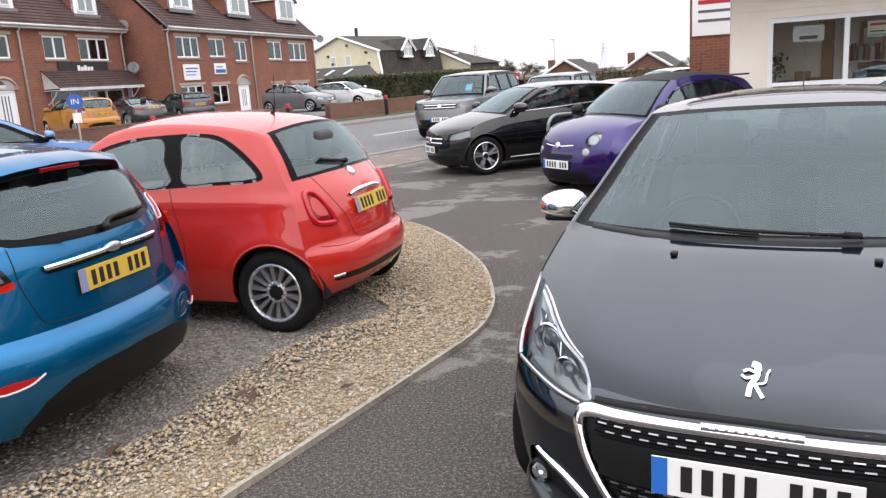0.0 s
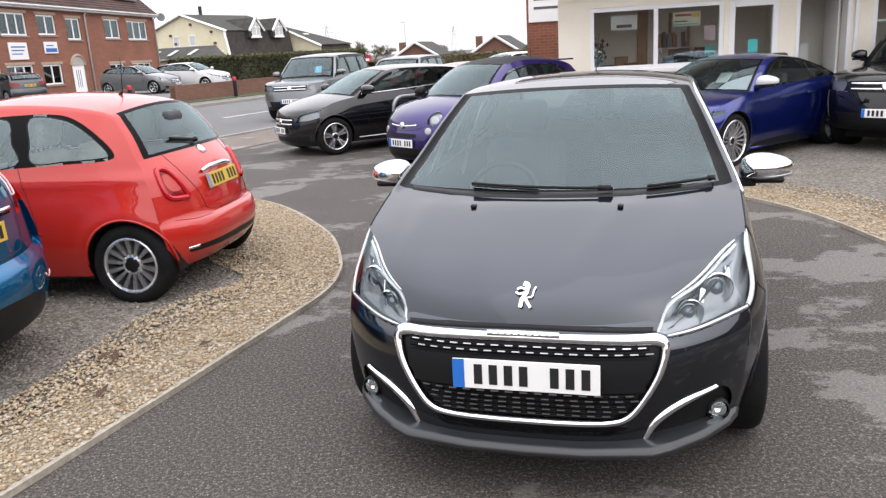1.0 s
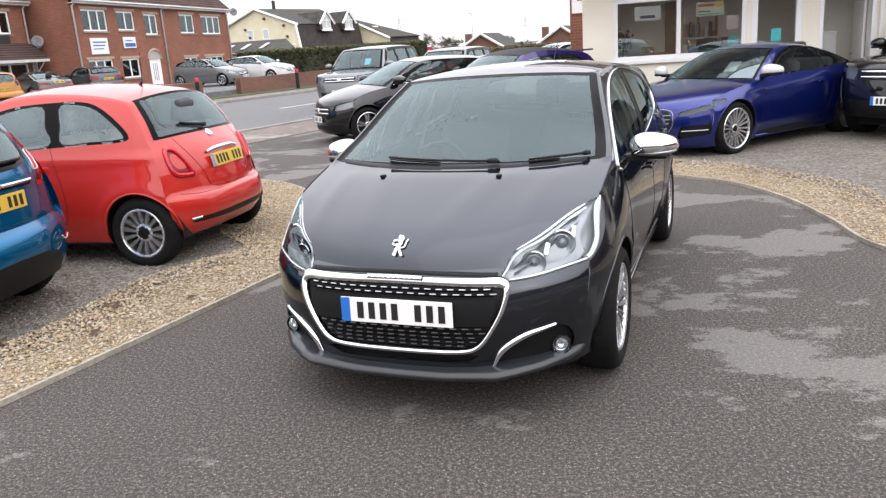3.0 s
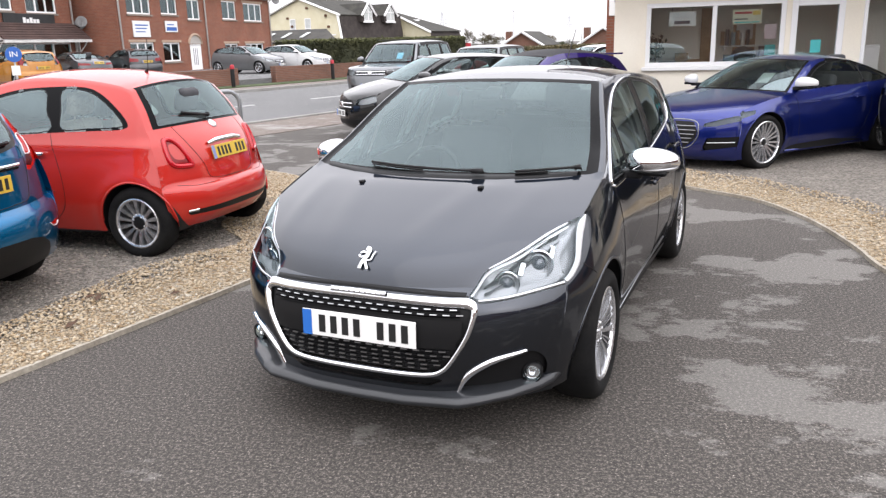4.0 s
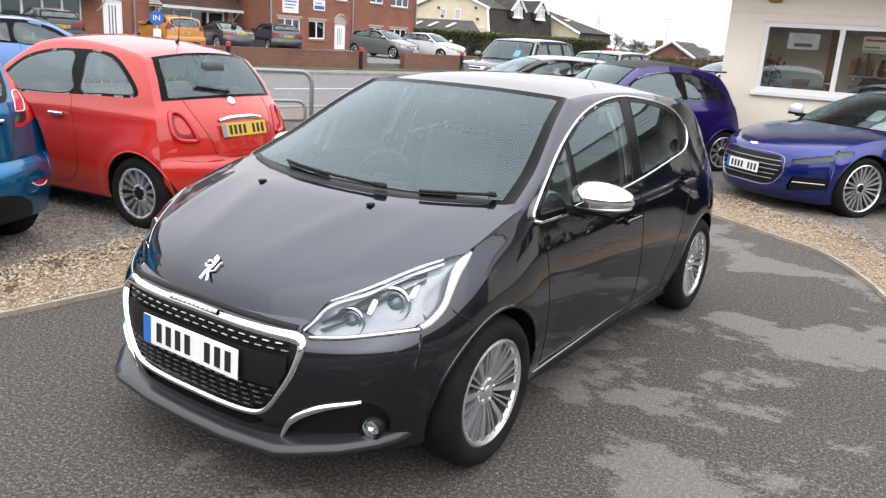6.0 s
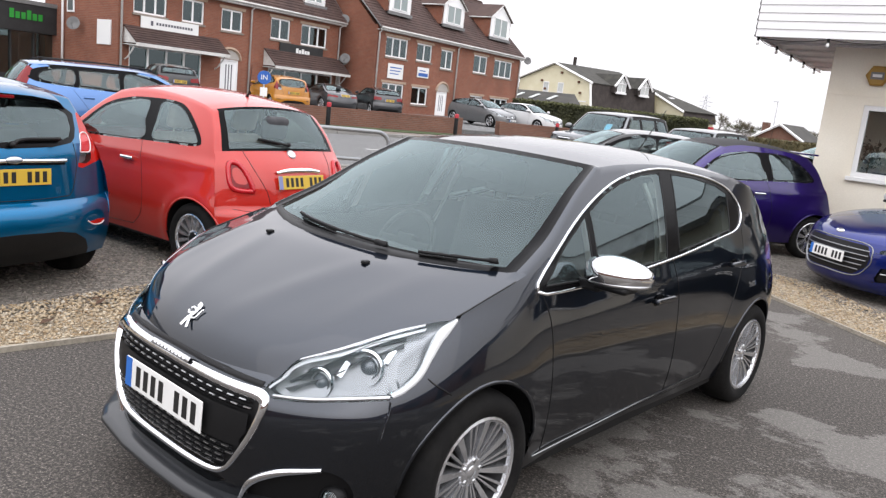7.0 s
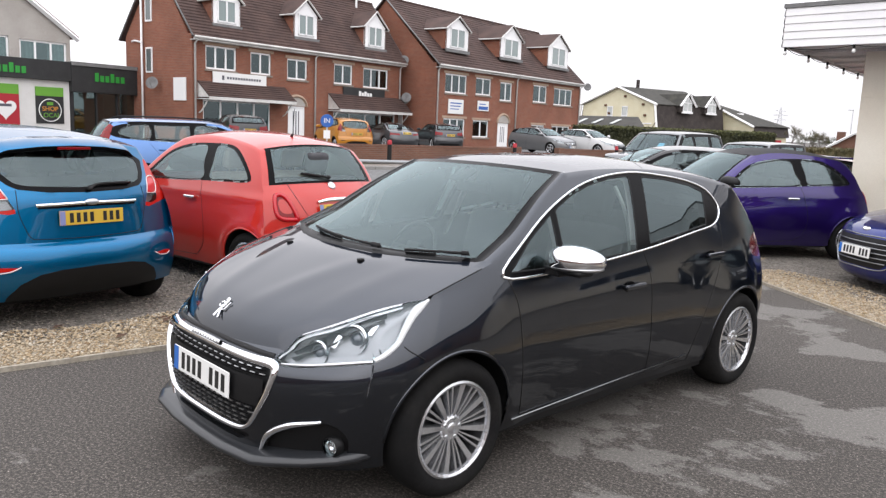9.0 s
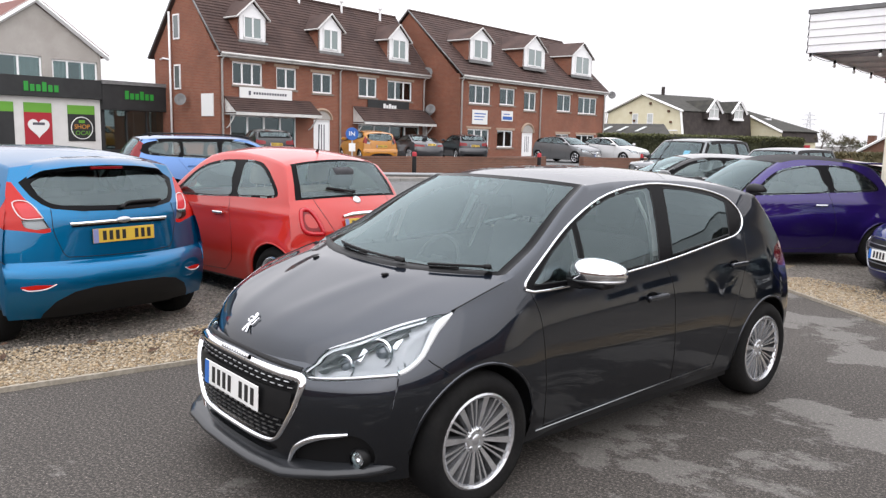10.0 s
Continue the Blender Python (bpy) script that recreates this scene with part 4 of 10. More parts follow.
def stretched(spec, sx, sz, sy=1.0, lift=0.0, **values):
    """The same body drawn longer, taller or wider."""
    s = dict(spec)
    s["profile"] = [(l, [(x * sx, z * sz + lift, f * sx, c) for x, z, f, c in p]) for l, p in spec["profile"]]
    for key in ("ys", "shoulder"):
        s[key] = [(x * sx, v * sy) for x, v in spec[key]]
    for key in ("belt", "sill"):
        s[key] = [(x * sx, v * sz + lift) for x, v in spec[key]]
    s["wb"], s["mid"], s["cabin"] = spec["wb"] * sx, spec["mid"] * sx, spec["cabin"] * sx
    s["mirror"] = (spec["mirror"][0] * sx, spec["mirror"][1] * sz + lift)
    s["hub"] = spec["hub"] * sy
    for key in ("flank", "seams"):
        s[key] = [(a, [(x * sx, z * sz + lift) for x, z in p]) for a, p in spec.get("flank", ())] if key == "flank" else [[(x * sx, z * sz + lift) for x, z in p] for p in spec.get("seams", ())]
    for key in ("nose", "tail"):
        s[key] = [(a, [(y * sy, z * sz + lift) for y, z in p]) for a, p in spec.get(key, ())]
    s["end_seams"] = [([(y * sy, z * sz + lift) for y, z in p], fr) for p, fr in spec.get("end_seams", ())]
    s["strips"] = [([(x * sx, z * sz + lift) for x, z in p], r_, m_, n_) for p, r_, m_, n_ in spec.get("strips", ())]
    s.update(values)
    return s


# an off-roader: upright and boxy
SPEC_SUV = dict(
    wb=2.66, r=0.365, rim=0.235, tyre=0.235, hub=0.90, arch=0.41, spokes=5, taper=0.9, hub_r=0.07, mid=-1.3, cabin=-0.45, mirror=(-0.55, 1.16), frit=0.06, tumble=(0.22, 0.2), sweep=3.2, zm=0.75,
    profile=[
        ("front_bumper", [(0.70, 0.30, 0.26, 0.0), (0.82, 0.36, 0.32, 0.0), (0.85, 0.5, 0.34, 0.0), (0.83, 0.68, 0.34, 0.0), (0.80, 0.82, 0.33, 0.0)]),
        ("bonnet", [(0.80, 0.82, 0.33, 0.0), (0.78, 0.95, 0.30, 0.0), (0.70, 1.02, 0.28, 0.0), (0.3, 1.07, 0.22, 0.02), (-0.18, 1.12, 0.22, 0.04)]),
        ("windscreen", [(-0.18, 1.12, 0.22, 0.04), (-0.42, 1.32, 0.18, 0.03), (-0.66, 1.52, 0.14, 0.03), (-0.85, 1.65, 0.1, 0.03)]),
        ("roof", [(-0.85, 1.65, 0.1, 0.03), (-1.05, 1.70, 0.05, 0.04), (-1.8, 1.735, 0.0, 0.05), (-2.8, 1.73, 0.0, 0.05), (-3.35, 1.70, -0.04, 0.05)]),
        ("rear_window", [(-3.35, 1.70, -0.04, 0.05), (-3.46, 1.45, -0.1, 0.03), (-3.52, 1.2, -0.14, 0.0)]),
        ("tailgate", [(-3.52, 1.2, -0.14, 0.0), (-3.55, 1.0, -0.2, 0.0), (-3.56, 0.8, -0.24, 0.0)]),
        ("rear_bumper", [(-3.56, 0.8, -0.24, 0.0), (-3.62, 0.66, -0.26, 0.0), (-3.60, 0.45, -0.24, 0.0), (-3.48, 0.34, -0.2, 0.0)]),
    ],
    ys=[(0.85, 0.80), (0.45, 0.90), (0.2, 0.93), (-0.2, 0.93), (-0.6, 0.92), (-2.4, 0.92), (-2.8, 0.93), (-3.2, 0.915), (-3.6, 0.85)],
    belt=[(0.85, 0.80), (0.5, 0.98), (0.2, 1.03), (-0.3, 1.07), (-1.2, 1.10), (-2.6, 1.12), (-3.6, 1.12)],
    shoulder=[(0.85, 0.02), (0.3, 0.05), (-0.5, 0.05), (-2.6, 0.05), (-3.6, 0.05)],
    sill=[(0.85, 0.32), (0.3, 0.32), (-0.4, 0.33), (-2.2, 0.33), (-3.1, 0.38), (-3.6, 0.36)],
)


def axle(rx, ry, h, back, side=0.0):
    """The car's pose from the place of another point of it."""
    return pose(rx, ry, 0, 0, 0, h) @ Matrix.Translation((-back, -side, 0))


def end_plate(car, sh, z, front, yellow, scale=1.0, y=0.0, off=0.012):
    p, n = sh.front_point(y, z, front, off)
    n = np.array([n[0], 0, n[2] * 0.7])
    return plate_part(car, frame_of(p, n) @ Matrix.Scale(scale, 4), yellow)


def disc_on(car, sh, name, y, z, r, front, material, off=0.006, thick=0.008, n=20, squash=1.0, label=""):
    p, nn = sh.front_point(y, z, front, off)
    v, f = revolve([(0.0005, thick), (r * 0.7, thick), (r * 0.95, thick * 0.6), (r, 0), (r, -0.015)], n, "z")
    v[:, 1] *= squash
    ob = from_arrays(name, v, f, material, car, label)
    ob.matrix_local = frame_of(p, nn)
    return ob


def wiper(car, sh, name, pts, front, r=0.009):
    """A wiper: an arm and its blade, just off the glass."""
    a = [sh.front_point(y, z, front, 0.022)[0] for y, z in curve_through(pts, 6)]
    v, f = tube(a, r, 6)
    blade = [sh.front_point(y, z, front, 0.008)[0] for y, z in curve_through(pts[1:], 6)]
    v2, f2 = tube(blade, r * 0.7, 5)
    v3, f3 = tube([a[0] + np.array([0, 0, -0.01]), a[0], a[1]], r * 1.9, 6)
    v, f = merged([(v, f), (v2, f2), (v3, f3)])
    return from_arrays(name, v, f, BLACK, car)


def aerial(car, x, z, length=0.35, lean=40):
    bm = bmesh.new()
    rod(bm, (x, 0, z - 0.01), (x - 0.03, 0, z + 0.025), 0.018, 0.009)
    rod(bm, (x - 0.03, 0, z + 0.025), (x - 0.03 - length * math.sin(radians(lean)), 0, z + 0.025 + length * math.cos(radians(lean))), 0.004, 0.0025, 6)
    return part("aerial", bm, BLACK, car)


# The grey hatchback
DLO_GREYHATCH = curve_through([(-0.307, 0.948), (-0.522, 1.105), (-0.791, 1.246), (-1.111, 1.352), (-1.50, 1.398), (-1.865, 1.374), (-2.138, 1.331), (-2.295, 1.272), (-2.368, 1.165), (-2.261, 1.078), (-1.977, 1.044), (-1.542, 0.993), (-1.104, 0.957), (-0.7, 0.935)], 4, True)
SPEC_GREYHATCH["flank"] = [
    ("pillar_trim", DLO_GREYHATCH),
    ("quarter_window", [(-0.37, 0.962), (-0.54, 1.09), (-0.748, 1.203), (-0.725, 0.955)]),
    ("front_window", [(-0.765, 0.958), (-0.79, 1.222), (-0.95, 1.288), (-1.11, 1.332), (-1.32, 1.368), (-1.50, 1.378), (-1.44, 1.18), (-1.385, 0.985), (-1.1, 0.972)]),
    ("rear_side_window", [(-1.62, 1.372), (-1.85, 1.354), (-2.10, 1.314), (-2.225, 1.272), (-2.17, 1.082), (-1.97, 1.062), (-1.52, 1.01), (-1.56, 1.18)]),
    ("headlamp", [(0.45, 0.648), (0.36, 0.678), (0.29, 0.722), (0.235, 0.785), (0.18, 0.845), (0.108, 0.894), (0.2, 0.93), (0.6, 0.85)]),
    ("tail_lamp", curve_through([(-2.72, 0.86), (-2.70, 0.93), (-2.80, 0.975), (-2.98, 0.98), (-2.98, 0.84), (-2.85, 0.83)], 4, True)),
]
SPEC_GREYHATCH["nose"] = [
    ("grille", [(-0.1, 0.620), (0.343, 0.617), (0.473, 0.614), (0.487, 0.598), (0.483, 0.552), (0.460, 0.488), (0.405, 0.393), (0.36, 0.349), (0.32, 0.331), (-0.1, 0.329)]),
    ("lower_grille", [(-0.1, 0.262), (0.30, 0.266), (0.37, 0.300), (0.33, 0.308), (-0.1, 0.300)]),
    ("fog_recess", curve_through([(0.425, 0.247), (0.47, 0.325), (0.57, 0.385), (0.66, 0.412), (0.715, 0.392), (0.735, 0.325), (0.70, 0.255), (0.56, 0.238)], 4, True)),
    ("headlamp", [(0.455, 0.640), (0.50, 0.735), (0.60, 0.79), (0.70, 0.855), (0.76, 0.885), (0.80, 0.897), (0.9, 0.87), (0.9, 0.656), (0.79, 0.660), (0.70, 0.645), (0.60, 0.630), (0.51, 0.622)]),
]
SPEC_GREYHATCH["tail"] = [("tail_lamp", [(0.45, 0.83), (0.45, 0.97), (0.9, 0.99), (0.9, 0.82)])]
SPEC_GREYHATCH["housing"] = mat("lamp_inner_grey", (0.33, 0.335, 0.35), 0.25, 0.35)
SPEC_GREYHATCH["sunk"] = {"fog_recess": 0.03, "lower_grille": 0.03, "grille": 0.018}
SPEC_GREYHATCH["seams"] = [
    [(-0.34, 0.935), (-0.375, 0.86), (-0.394, 0.772), (-0.43, 0.43), (-0.46, 0.262)], [(-1.445, 0.978), (-1.495, 0.80), (-1.50, 0.612), (-1.525, 0.4), (-1.54, 0.262)],
    [(-2.345, 1.09), (-2.31, 0.96), (-2.22, 0.78), (-2.14, 0.648), (-2.03, 0.42), (-1.99, 0.262)], [(-0.46, 0.262), (-1.2, 0.258), (-1.99, 0.262)],
    [(0.19, 0.66), (0.25, 0.70), (0.27, 0.72)], [(-2.60, 0.82), (-2.72, 0.74), (-2.95, 0.70)]]
SPEC_GREYHATCH["end_seams"] = [([(-0.46, 0.648), (-0.25, 0.659), (0, 0.664), (0.25, 0.659), (0.46, 0.648)], True), ([(-0.62, 0.63), (0, 0.60), (0.62, 0.63)], False)]
SPEC_GREYHATCH["strips"] = [(np.vstack([DLO_GREYHATCH, DLO_GREYHATCH[:1]]), 0.0072, CHROME, "window_chrome"), ([(-0.405, 0.25), (-1.2, 0.272), (-1.97, 0.30)], 0.004, SILL_TRIM, "sill_strip")]

M_GREYHATCH = yaw_at(1.044, 2.497, -109.57)
car, sh, out = build_car("hatchback", M_GREYHATCH, SPEC_GREYHATCH, PAINT_GREY, "dark metallic grey five-door hatchback parked on the tarmac", res=0.022, detail=2, glass_mats={"rear_side_window": DARK_GLASS, "rear_window": DARK_GLASS, "tail_lamp": mat("smoked_red_lens", (0.10, 0.006, 0.008), 0.1, 0, 0.9)})
# chrome frame round the grille, tapered
half = [(0.0, 0.632), (0.2, 0.631), (0.38, 0.627), (0.463, 0.624), (0.492, 0.603), (0.487, 0.552), (0.463, 0.485), (0.410, 0.395), (0.365, 0.345), (0.30, 0.325), (0.15, 0.319), (0.0, 0.318)]
loop = half + [(-y, z) for y, z in half[-2:0:-1]]
widths = [0.015, 0.016, 0.017, 0.018, 0.013, 0.010, 0.009, 0.008, 0.008, 0.008, 0.008, 0.008]
widths = widths + widths[-2:0:-1] + [widths[0]]
v, f = end_ribbon(sh, loop, widths, 0.014, True, 5, True)
from_arrays("grille_frame", v, f, CHROME, car, "bright chrome frame round the grille")
v, f = end_ribbon(sh, [(-0.13, 0.640), (0, 0.642), (0.13, 0.640)], 0.010, 0.022, True, 6)
from_arrays("maker_bar", v, f, SATIN, car, "ribbed silver bar with unreadable relief")
for k in range(9):
    y = -0.1 + k * 0.025
    p, n = sh.front_point(y, 0.641, True, 0.022)
    ob = part("relief_bar", boxes((-0.008, -0.005, 0, 0.008, 0.005, 0.003)), CHROME, car)
    ob.matrix_local = frame_of(p, n)
# black strip in place of the shaded gap between the bonnet's lip and frame
v, f = end_ribbon(sh, [(-0.45, 0.653), (-0.25, 0.661), (0, 0.665), (0.25, 0.661), (0.45, 0.653)], 0.010, 0.003, True, 6)
from_arrays("bonnet_gap", v, f, BLACK, car)
# grille bars: rows of short bright dashes on dark slats
slat = []
dash_mesh = None
for row, (z, w_out, n) in enumerate(((0.598, 0.44, 17), (0.578, 0.44, 17), (0.428, 0.40, 15), (0.408, 0.39, 15), (0.388, 0.37, 14), (0.368, 0.35, 13), (0.349, 0.32, 12))):
    pts = [(y, z) for y in np.linspace(-w_out, w_out, 15)]
    slat.append(end_ribbon(sh, pts, 0.006, 0.0, True, 2))
    for k in range(n):
        y = (k + (0.5 if row % 2 else 0.0) - (n - 1) / 2) * (2 * w_out / n)
        p, nn = sh.front_point(y, z + 0.004, True, 0.002)
        if dash_mesh is None:
            ob = part("grille_dash", boxes((-0.014, -0.0020, -0.004, 0.014, 0.0020, 0.003)), SATIN, car)
            dash_mesh = ob.data
        else:
            ob = new("grille_dash", dash_mesh)
            ob.parent = car
        ob.matrix_local = frame_of(p, nn)
for v, f in slat:
    from_arrays("grille_slat", v, f, GLOSS_BLACK, car)
zs_ = (0.442, 0.47, 0.50, 0.53, 0.562)
panel = [sh.front_point(y, z, True, 0.0)[0] for z in zs_ for y in np.linspace(-0.45, 0.45, 13) * (1.0 if z > 0.48 else 0.95)]
from_arrays("plate_panel", np.array(panel), [(r_ * 13 + c, r_ * 13 + c + 1, (r_ + 1) * 13 + c + 1, (r_ + 1) * 13 + c) for r_ in range(4) for c in range(12)], BLACK, car)
end_plate(car, sh, 0.498, True, False, 1.03, 0.008, 0.012)
# chrome blades and fog lamps low in the bumper
for sg in (1, -1):
    v, f = end_ribbon(sh, [(sg * 0.424, 0.252), (sg * 0.470, 0.330), (sg * 0.560, 0.388), (sg * 0.672, 0.418)], [0.004, 0.012, 0.011, 0.004], 0.012, True, 6)
    from_arrays("bumper_blade", v, f, CHROME, car, "curved chrome blade in the bumper")
    p, n = sh.front_point(sg * 0.686, 0.304, True, -0.002)
    m_f = frame_of(p, (0.9, sg * 0.25, 0.0))
    v, f = revolve([(0.036, 0.010), (0.043, 0.006), (0.045, -0.03)], 24, "z")
    fog = from_arrays("fog_lamp", v, f, BLACK, car)
    fog.matrix_local = m_f
    v, f = revolve([(0.0005, 0.016), (0.02, 0.013), (0.035, 0.006), (0.038, 0.0)], 24, "z")
    from_arrays("fog_lens", v, f, LENS, fog).visible_shadow = False
    v, f = revolve([(0.0005, -0.012), (0.012, -0.010), (0.014, 0.002), (0.024, -0.014), (0.037, 0.004)], 24, "z")
    from_arrays("fog_reflector", v, f, CHROME, fog)
# front splitter: flat across the middle, then folded back to the wheel
turn = [(0.800, 0.0, 0.205), (0.797, 0.22, 0.207), (0.772, 0.455, 0.218), (0.735, 0.525, 0.226), (0.640, 0.640, 0.236), (0.525, 0.730, 0.246), (0.455, 0.760, 0.250), (0.385, 0.772, 0.256)]
turn = [(x, -y, z) for x, y, z in turn[:0:-1]] + turn
v, f = [], []
turn = np.array([[a + (b - a) * q / 6 for a, b in zip(t0, t1)] for t0, t1 in zip(turn, turn[1:]) for q in range(6)] + [turn[-1]])
for x, y, z in turn:
    back = Vector((-0.9, -0.35 * math.copysign(min(1, abs(y) / 0.5), y), 0)).normalized()
    for o, dz in ((0.12, -0.012), (0.010, -0.010), (0.0, 0.0), (0.004, 0.016), (0.030, 0.030), (0.11, 0.040)):
        v.append((x + back.x * o, y + back.y * o, z + dz))
for i in range(len(turn) - 1):
    for q in range(5):
        f.append((i * 6 + q, i * 6 + q + 1, i * 6 + q + 7, i * 6 + q + 6))
from_arrays("front_splitter", v, f, mat("splitter_grey", (0.018, 0.0195, 0.022), 0.34, 0, 0.5, 0.3), car)
# headlamp insides: projector, bowl, bright fins, light strip
PROJECTOR = mat("projector_glass", (0.10, 0.11, 0.13), 0.04, 0.3, 1.0)
DRL = mat("drl_white", (0.80, 0.81, 0.83), 0.25)
BEZEL = mat("bezel_silver", (0.50, 0.51, 0.53), 0.2, 0.9)
LAMP_DARK = mat("lamp_dark_inner", (0.035, 0.036, 0.04), 0.35)
for sg in (1, -1):
    for y, z, r_, deep in ((0.590, 0.692, 0.050, 0.045), (0.695, 0.755, 0.058, 0.05)):
        p, n = sh.front_point(sg * y, z, True, -deep)
        m_l = frame_of(p, (0.93, sg * 0.35, 0.05))
        v, f = revolve([(r_ * 1.02, 0.030), (r_ * 1.10, 0.026), (r_ * 1.06, 0.0), (r_ * 0.75, -0.022), (0.001, -0.03)], 26, "z")
        bowl = from_arrays("lamp_bowl", v, f, CHROME, car)
        bowl.matrix_local = m_l
        v, f = revolve([(0.0005, 0.026), (r_ * 0.35, 0.022), (r_ * 0.58, 0.006), (r_ * 0.62, -0.012)], 22, "z")
        from_arrays("lamp_projector", v, f, PROJECTOR, bowl)
        v, f = revolve([(r_ * 0.60, 0.012), (r_ * 0.70, 0.016), (r_ * 0.72, 0.004)], 22, "z")
        from_arrays("projector_ring", v, f, BEZEL, bowl)
    # dark shelf between the bowls and stepped bright fins above them
    v, f = end_ribbon(sh, [(sg * 0.51, 0.668), (sg * 0.60, 0.725), (sg * 0.68, 0.800), (sg * 0.735, 0.835)], [0.010, 0.020, 0.022, 0.010], -0.040, True, 6)
    from_arrays("lamp_shelf", v, f, LAMP_DARK, car)
    for y, z in ((0.635, 0.735), (0.728, 0.795)):
        p, n = sh.front_point(sg * y, z, True, -0.035)
        fin = part("lamp_fin", boxes((-0.012, -0.030, -0.008, 0.012, 0.030, 0.012), bevel=0.004), CHROME, car)
        fin.matrix_local = frame_of(p, n) @ Matrix.Rotation(radians(-25 * sg), 4, "Z")
    v, f = end_ribbon(sh, [(sg * 0.47, 0.650), (sg * 0.515, 0.728), (sg * 0.61, 0.776), (sg * 0.695, 0.834), (sg * 0.755, 0.868)], [0.004, 0.006, 0.006, 0.006, 0.004], -0.010, True, 6)
    from_arrays("daylight_strip", v, f, DRL, car, "white light strip along the headlamp")
    v, f = end_ribbon(sh, [(sg * 0.512, 0.742), (sg * 0.60, 0.788), (sg * 0.69, 0.848), (sg * 0.745, 0.876)], [0.004, 0.006, 0.006, 0.003], 0.001, True, 6)
    from_arrays("lamp_brow", v, f, BEZEL, car)
    v, f = end_ribbon(sh, [(sg * 0.785, 0.668), (sg * 0.70, 0.655), (sg * 0.60, 0.640), (sg * 0.50, 0.632)], [0.007, 0.007, 0.006, 0.004], 0.0015, True, 6)
    from_arrays("lamp_bezel", v, f, BEZEL, car)
    # bright rim that sweeps up to the lamp's outer point
    rim = curve_through([(0.392, 0.672), (0.352, 0.690), (0.293, 0.732), (0.244, 0.790), (0.192, 0.846), (0.118, 0.893)], 5)
    wide = np.interp(np.linspace(0, 1, len(rim)), [0, 0.5, 0.85, 1], [0.007, 0.009, 0.016, 0.004])
    v = []
    for (x, z), w_, (tx, tz) in zip(rim, wide, np.gradient(rim, axis=0)):
        l_ = math.hypot(tx, tz)
        nx, nz = tz / l_, -tx / l_
        v += [sh.side_point(x + nx * w_ * q, z + nz * w_ * q, sg, o) for q, o in ((-1, -0.006), (-0.8, 0.002), (0.8, 0.002), (1, -0.006))]
    f = [(i * 4 + q, i * 4 + q + 1, i * 4 + q + 5, i * 4 + q + 4) for i in range(len(rim) - 1) for q in range(3)]
    from_arrays("lamp_rim", v, f, DRL, car, "bright rim at the lamp's outer point")
# bonnet trim
p, n = sh.front_point(0.0, 0.764, True, 0.004)
m_b = frame_of(p, n)
bm = bmesh.new()
for pts, wide in ((((-0.014, -0.048), (-0.010, -0.015), (0.004, 0.010), (0.006, 0.030)), 0.0095), (((0.022, -0.048), (0.010, -0.028), (-0.004, -0.006)), 0.0075), (((-0.002, 0.012), (-0.022, 0.004), (-0.034, 0.012)), 0.0060), (((0.004, 0.022), (-0.018, 0.030), (-0.030, 0.024)), 0.0060), (((0.006, 0.030), (0.004, 0.044), (-0.008, 0.048)), 0.0125), (((0.008, -0.010), (0.026, -0.004), (0.030, 0.020), (0.036, 0.034)), 0.0045)):
    line_ = curve_through(pts, 4)
    for q0, q1 in zip(line_, line_[1:]):
        mid_ = (q0 + q1) / 2
        d_ = q1 - q0
        box(bm, -np.hypot(*d_) / 2 - 0.003, -wide * 0.82, 0, np.hypot(*d_) / 2 + 0.003, wide * 0.82, 0.006, 0.0025, Matrix.Translation((mid_[0], mid_[1], 0)) @ Matrix.Rotation(math.atan2(d_[1], d_[0]), 4, "Z"))
part("badge", bm, CHROME, car, "chrome maker's badge", True).matrix_local = m_b
for y in (0.31, -0.31):
    p, n = sh.front_point(y, 0.978, True, 0.004)
    bm = boxes((-0.016, -0.012, -0.004, 0.016, 0.012, 0.010), bevel=0.005)
    part("washer_jet", bm, BLACK, car).matrix_local = Matrix.Translation((0.117, y, 0.985))
wiper(car, sh, "wiper", [(0.26, 1.018), (-0.05, 1.024), (-0.36, 1.034)], True, 0.0065)
wiper(car, sh, "wiper", [(0.68, 1.028), (0.55, 1.024), (0.41, 1.018)], True, 0.0065)
# the scuttle under the wipers, and the shut line between bonnet and wing
v, f = end_ribbon(sh, [(-0.68, 1.018), (-0.4, 1.013), (0, 1.012), (0.4, 1.013), (0.68, 1.018)], 0.008, 0.004, True, 6)
from_arrays("scuttle", v, f, BLACK, car)
for sg in (1, -1):
    gap_pts = [q * np.array([1, sg, 1]) + np.array([0, 0, 0.001]) for q in sh.edge[sh.m_end:] if -0.2 < q[0] < 0.13]
    v, f = tube(gap_pts, 0.003, 5)
    from_arrays("shut_line", v, f, BLACK, car)
p, n = sh.front_point(0.035, 1.375, True, -0.022)
bm = boxes((-0.055, -0.060, -0.020, 0.055, 0.075, 0.008), bevel=0.012)
for vv in bm.verts:
    vv.co.x *= 0.95 - 3.0 * vv.co.y
part("mirror_pod", bm, BLACK, car, smooth=True).matrix_local = frame_of(p, n)
part("mirror_glass", boxes((-0.02, -0.13, -0.035, 0.01, 0.13, 0.035), bevel=0.012), BLACK, car).matrix_local = pose(-0.90, 0.0, 1.28, 0, 10, 0)
aerial(car, -2.42, 1.41, 0.40, 48)
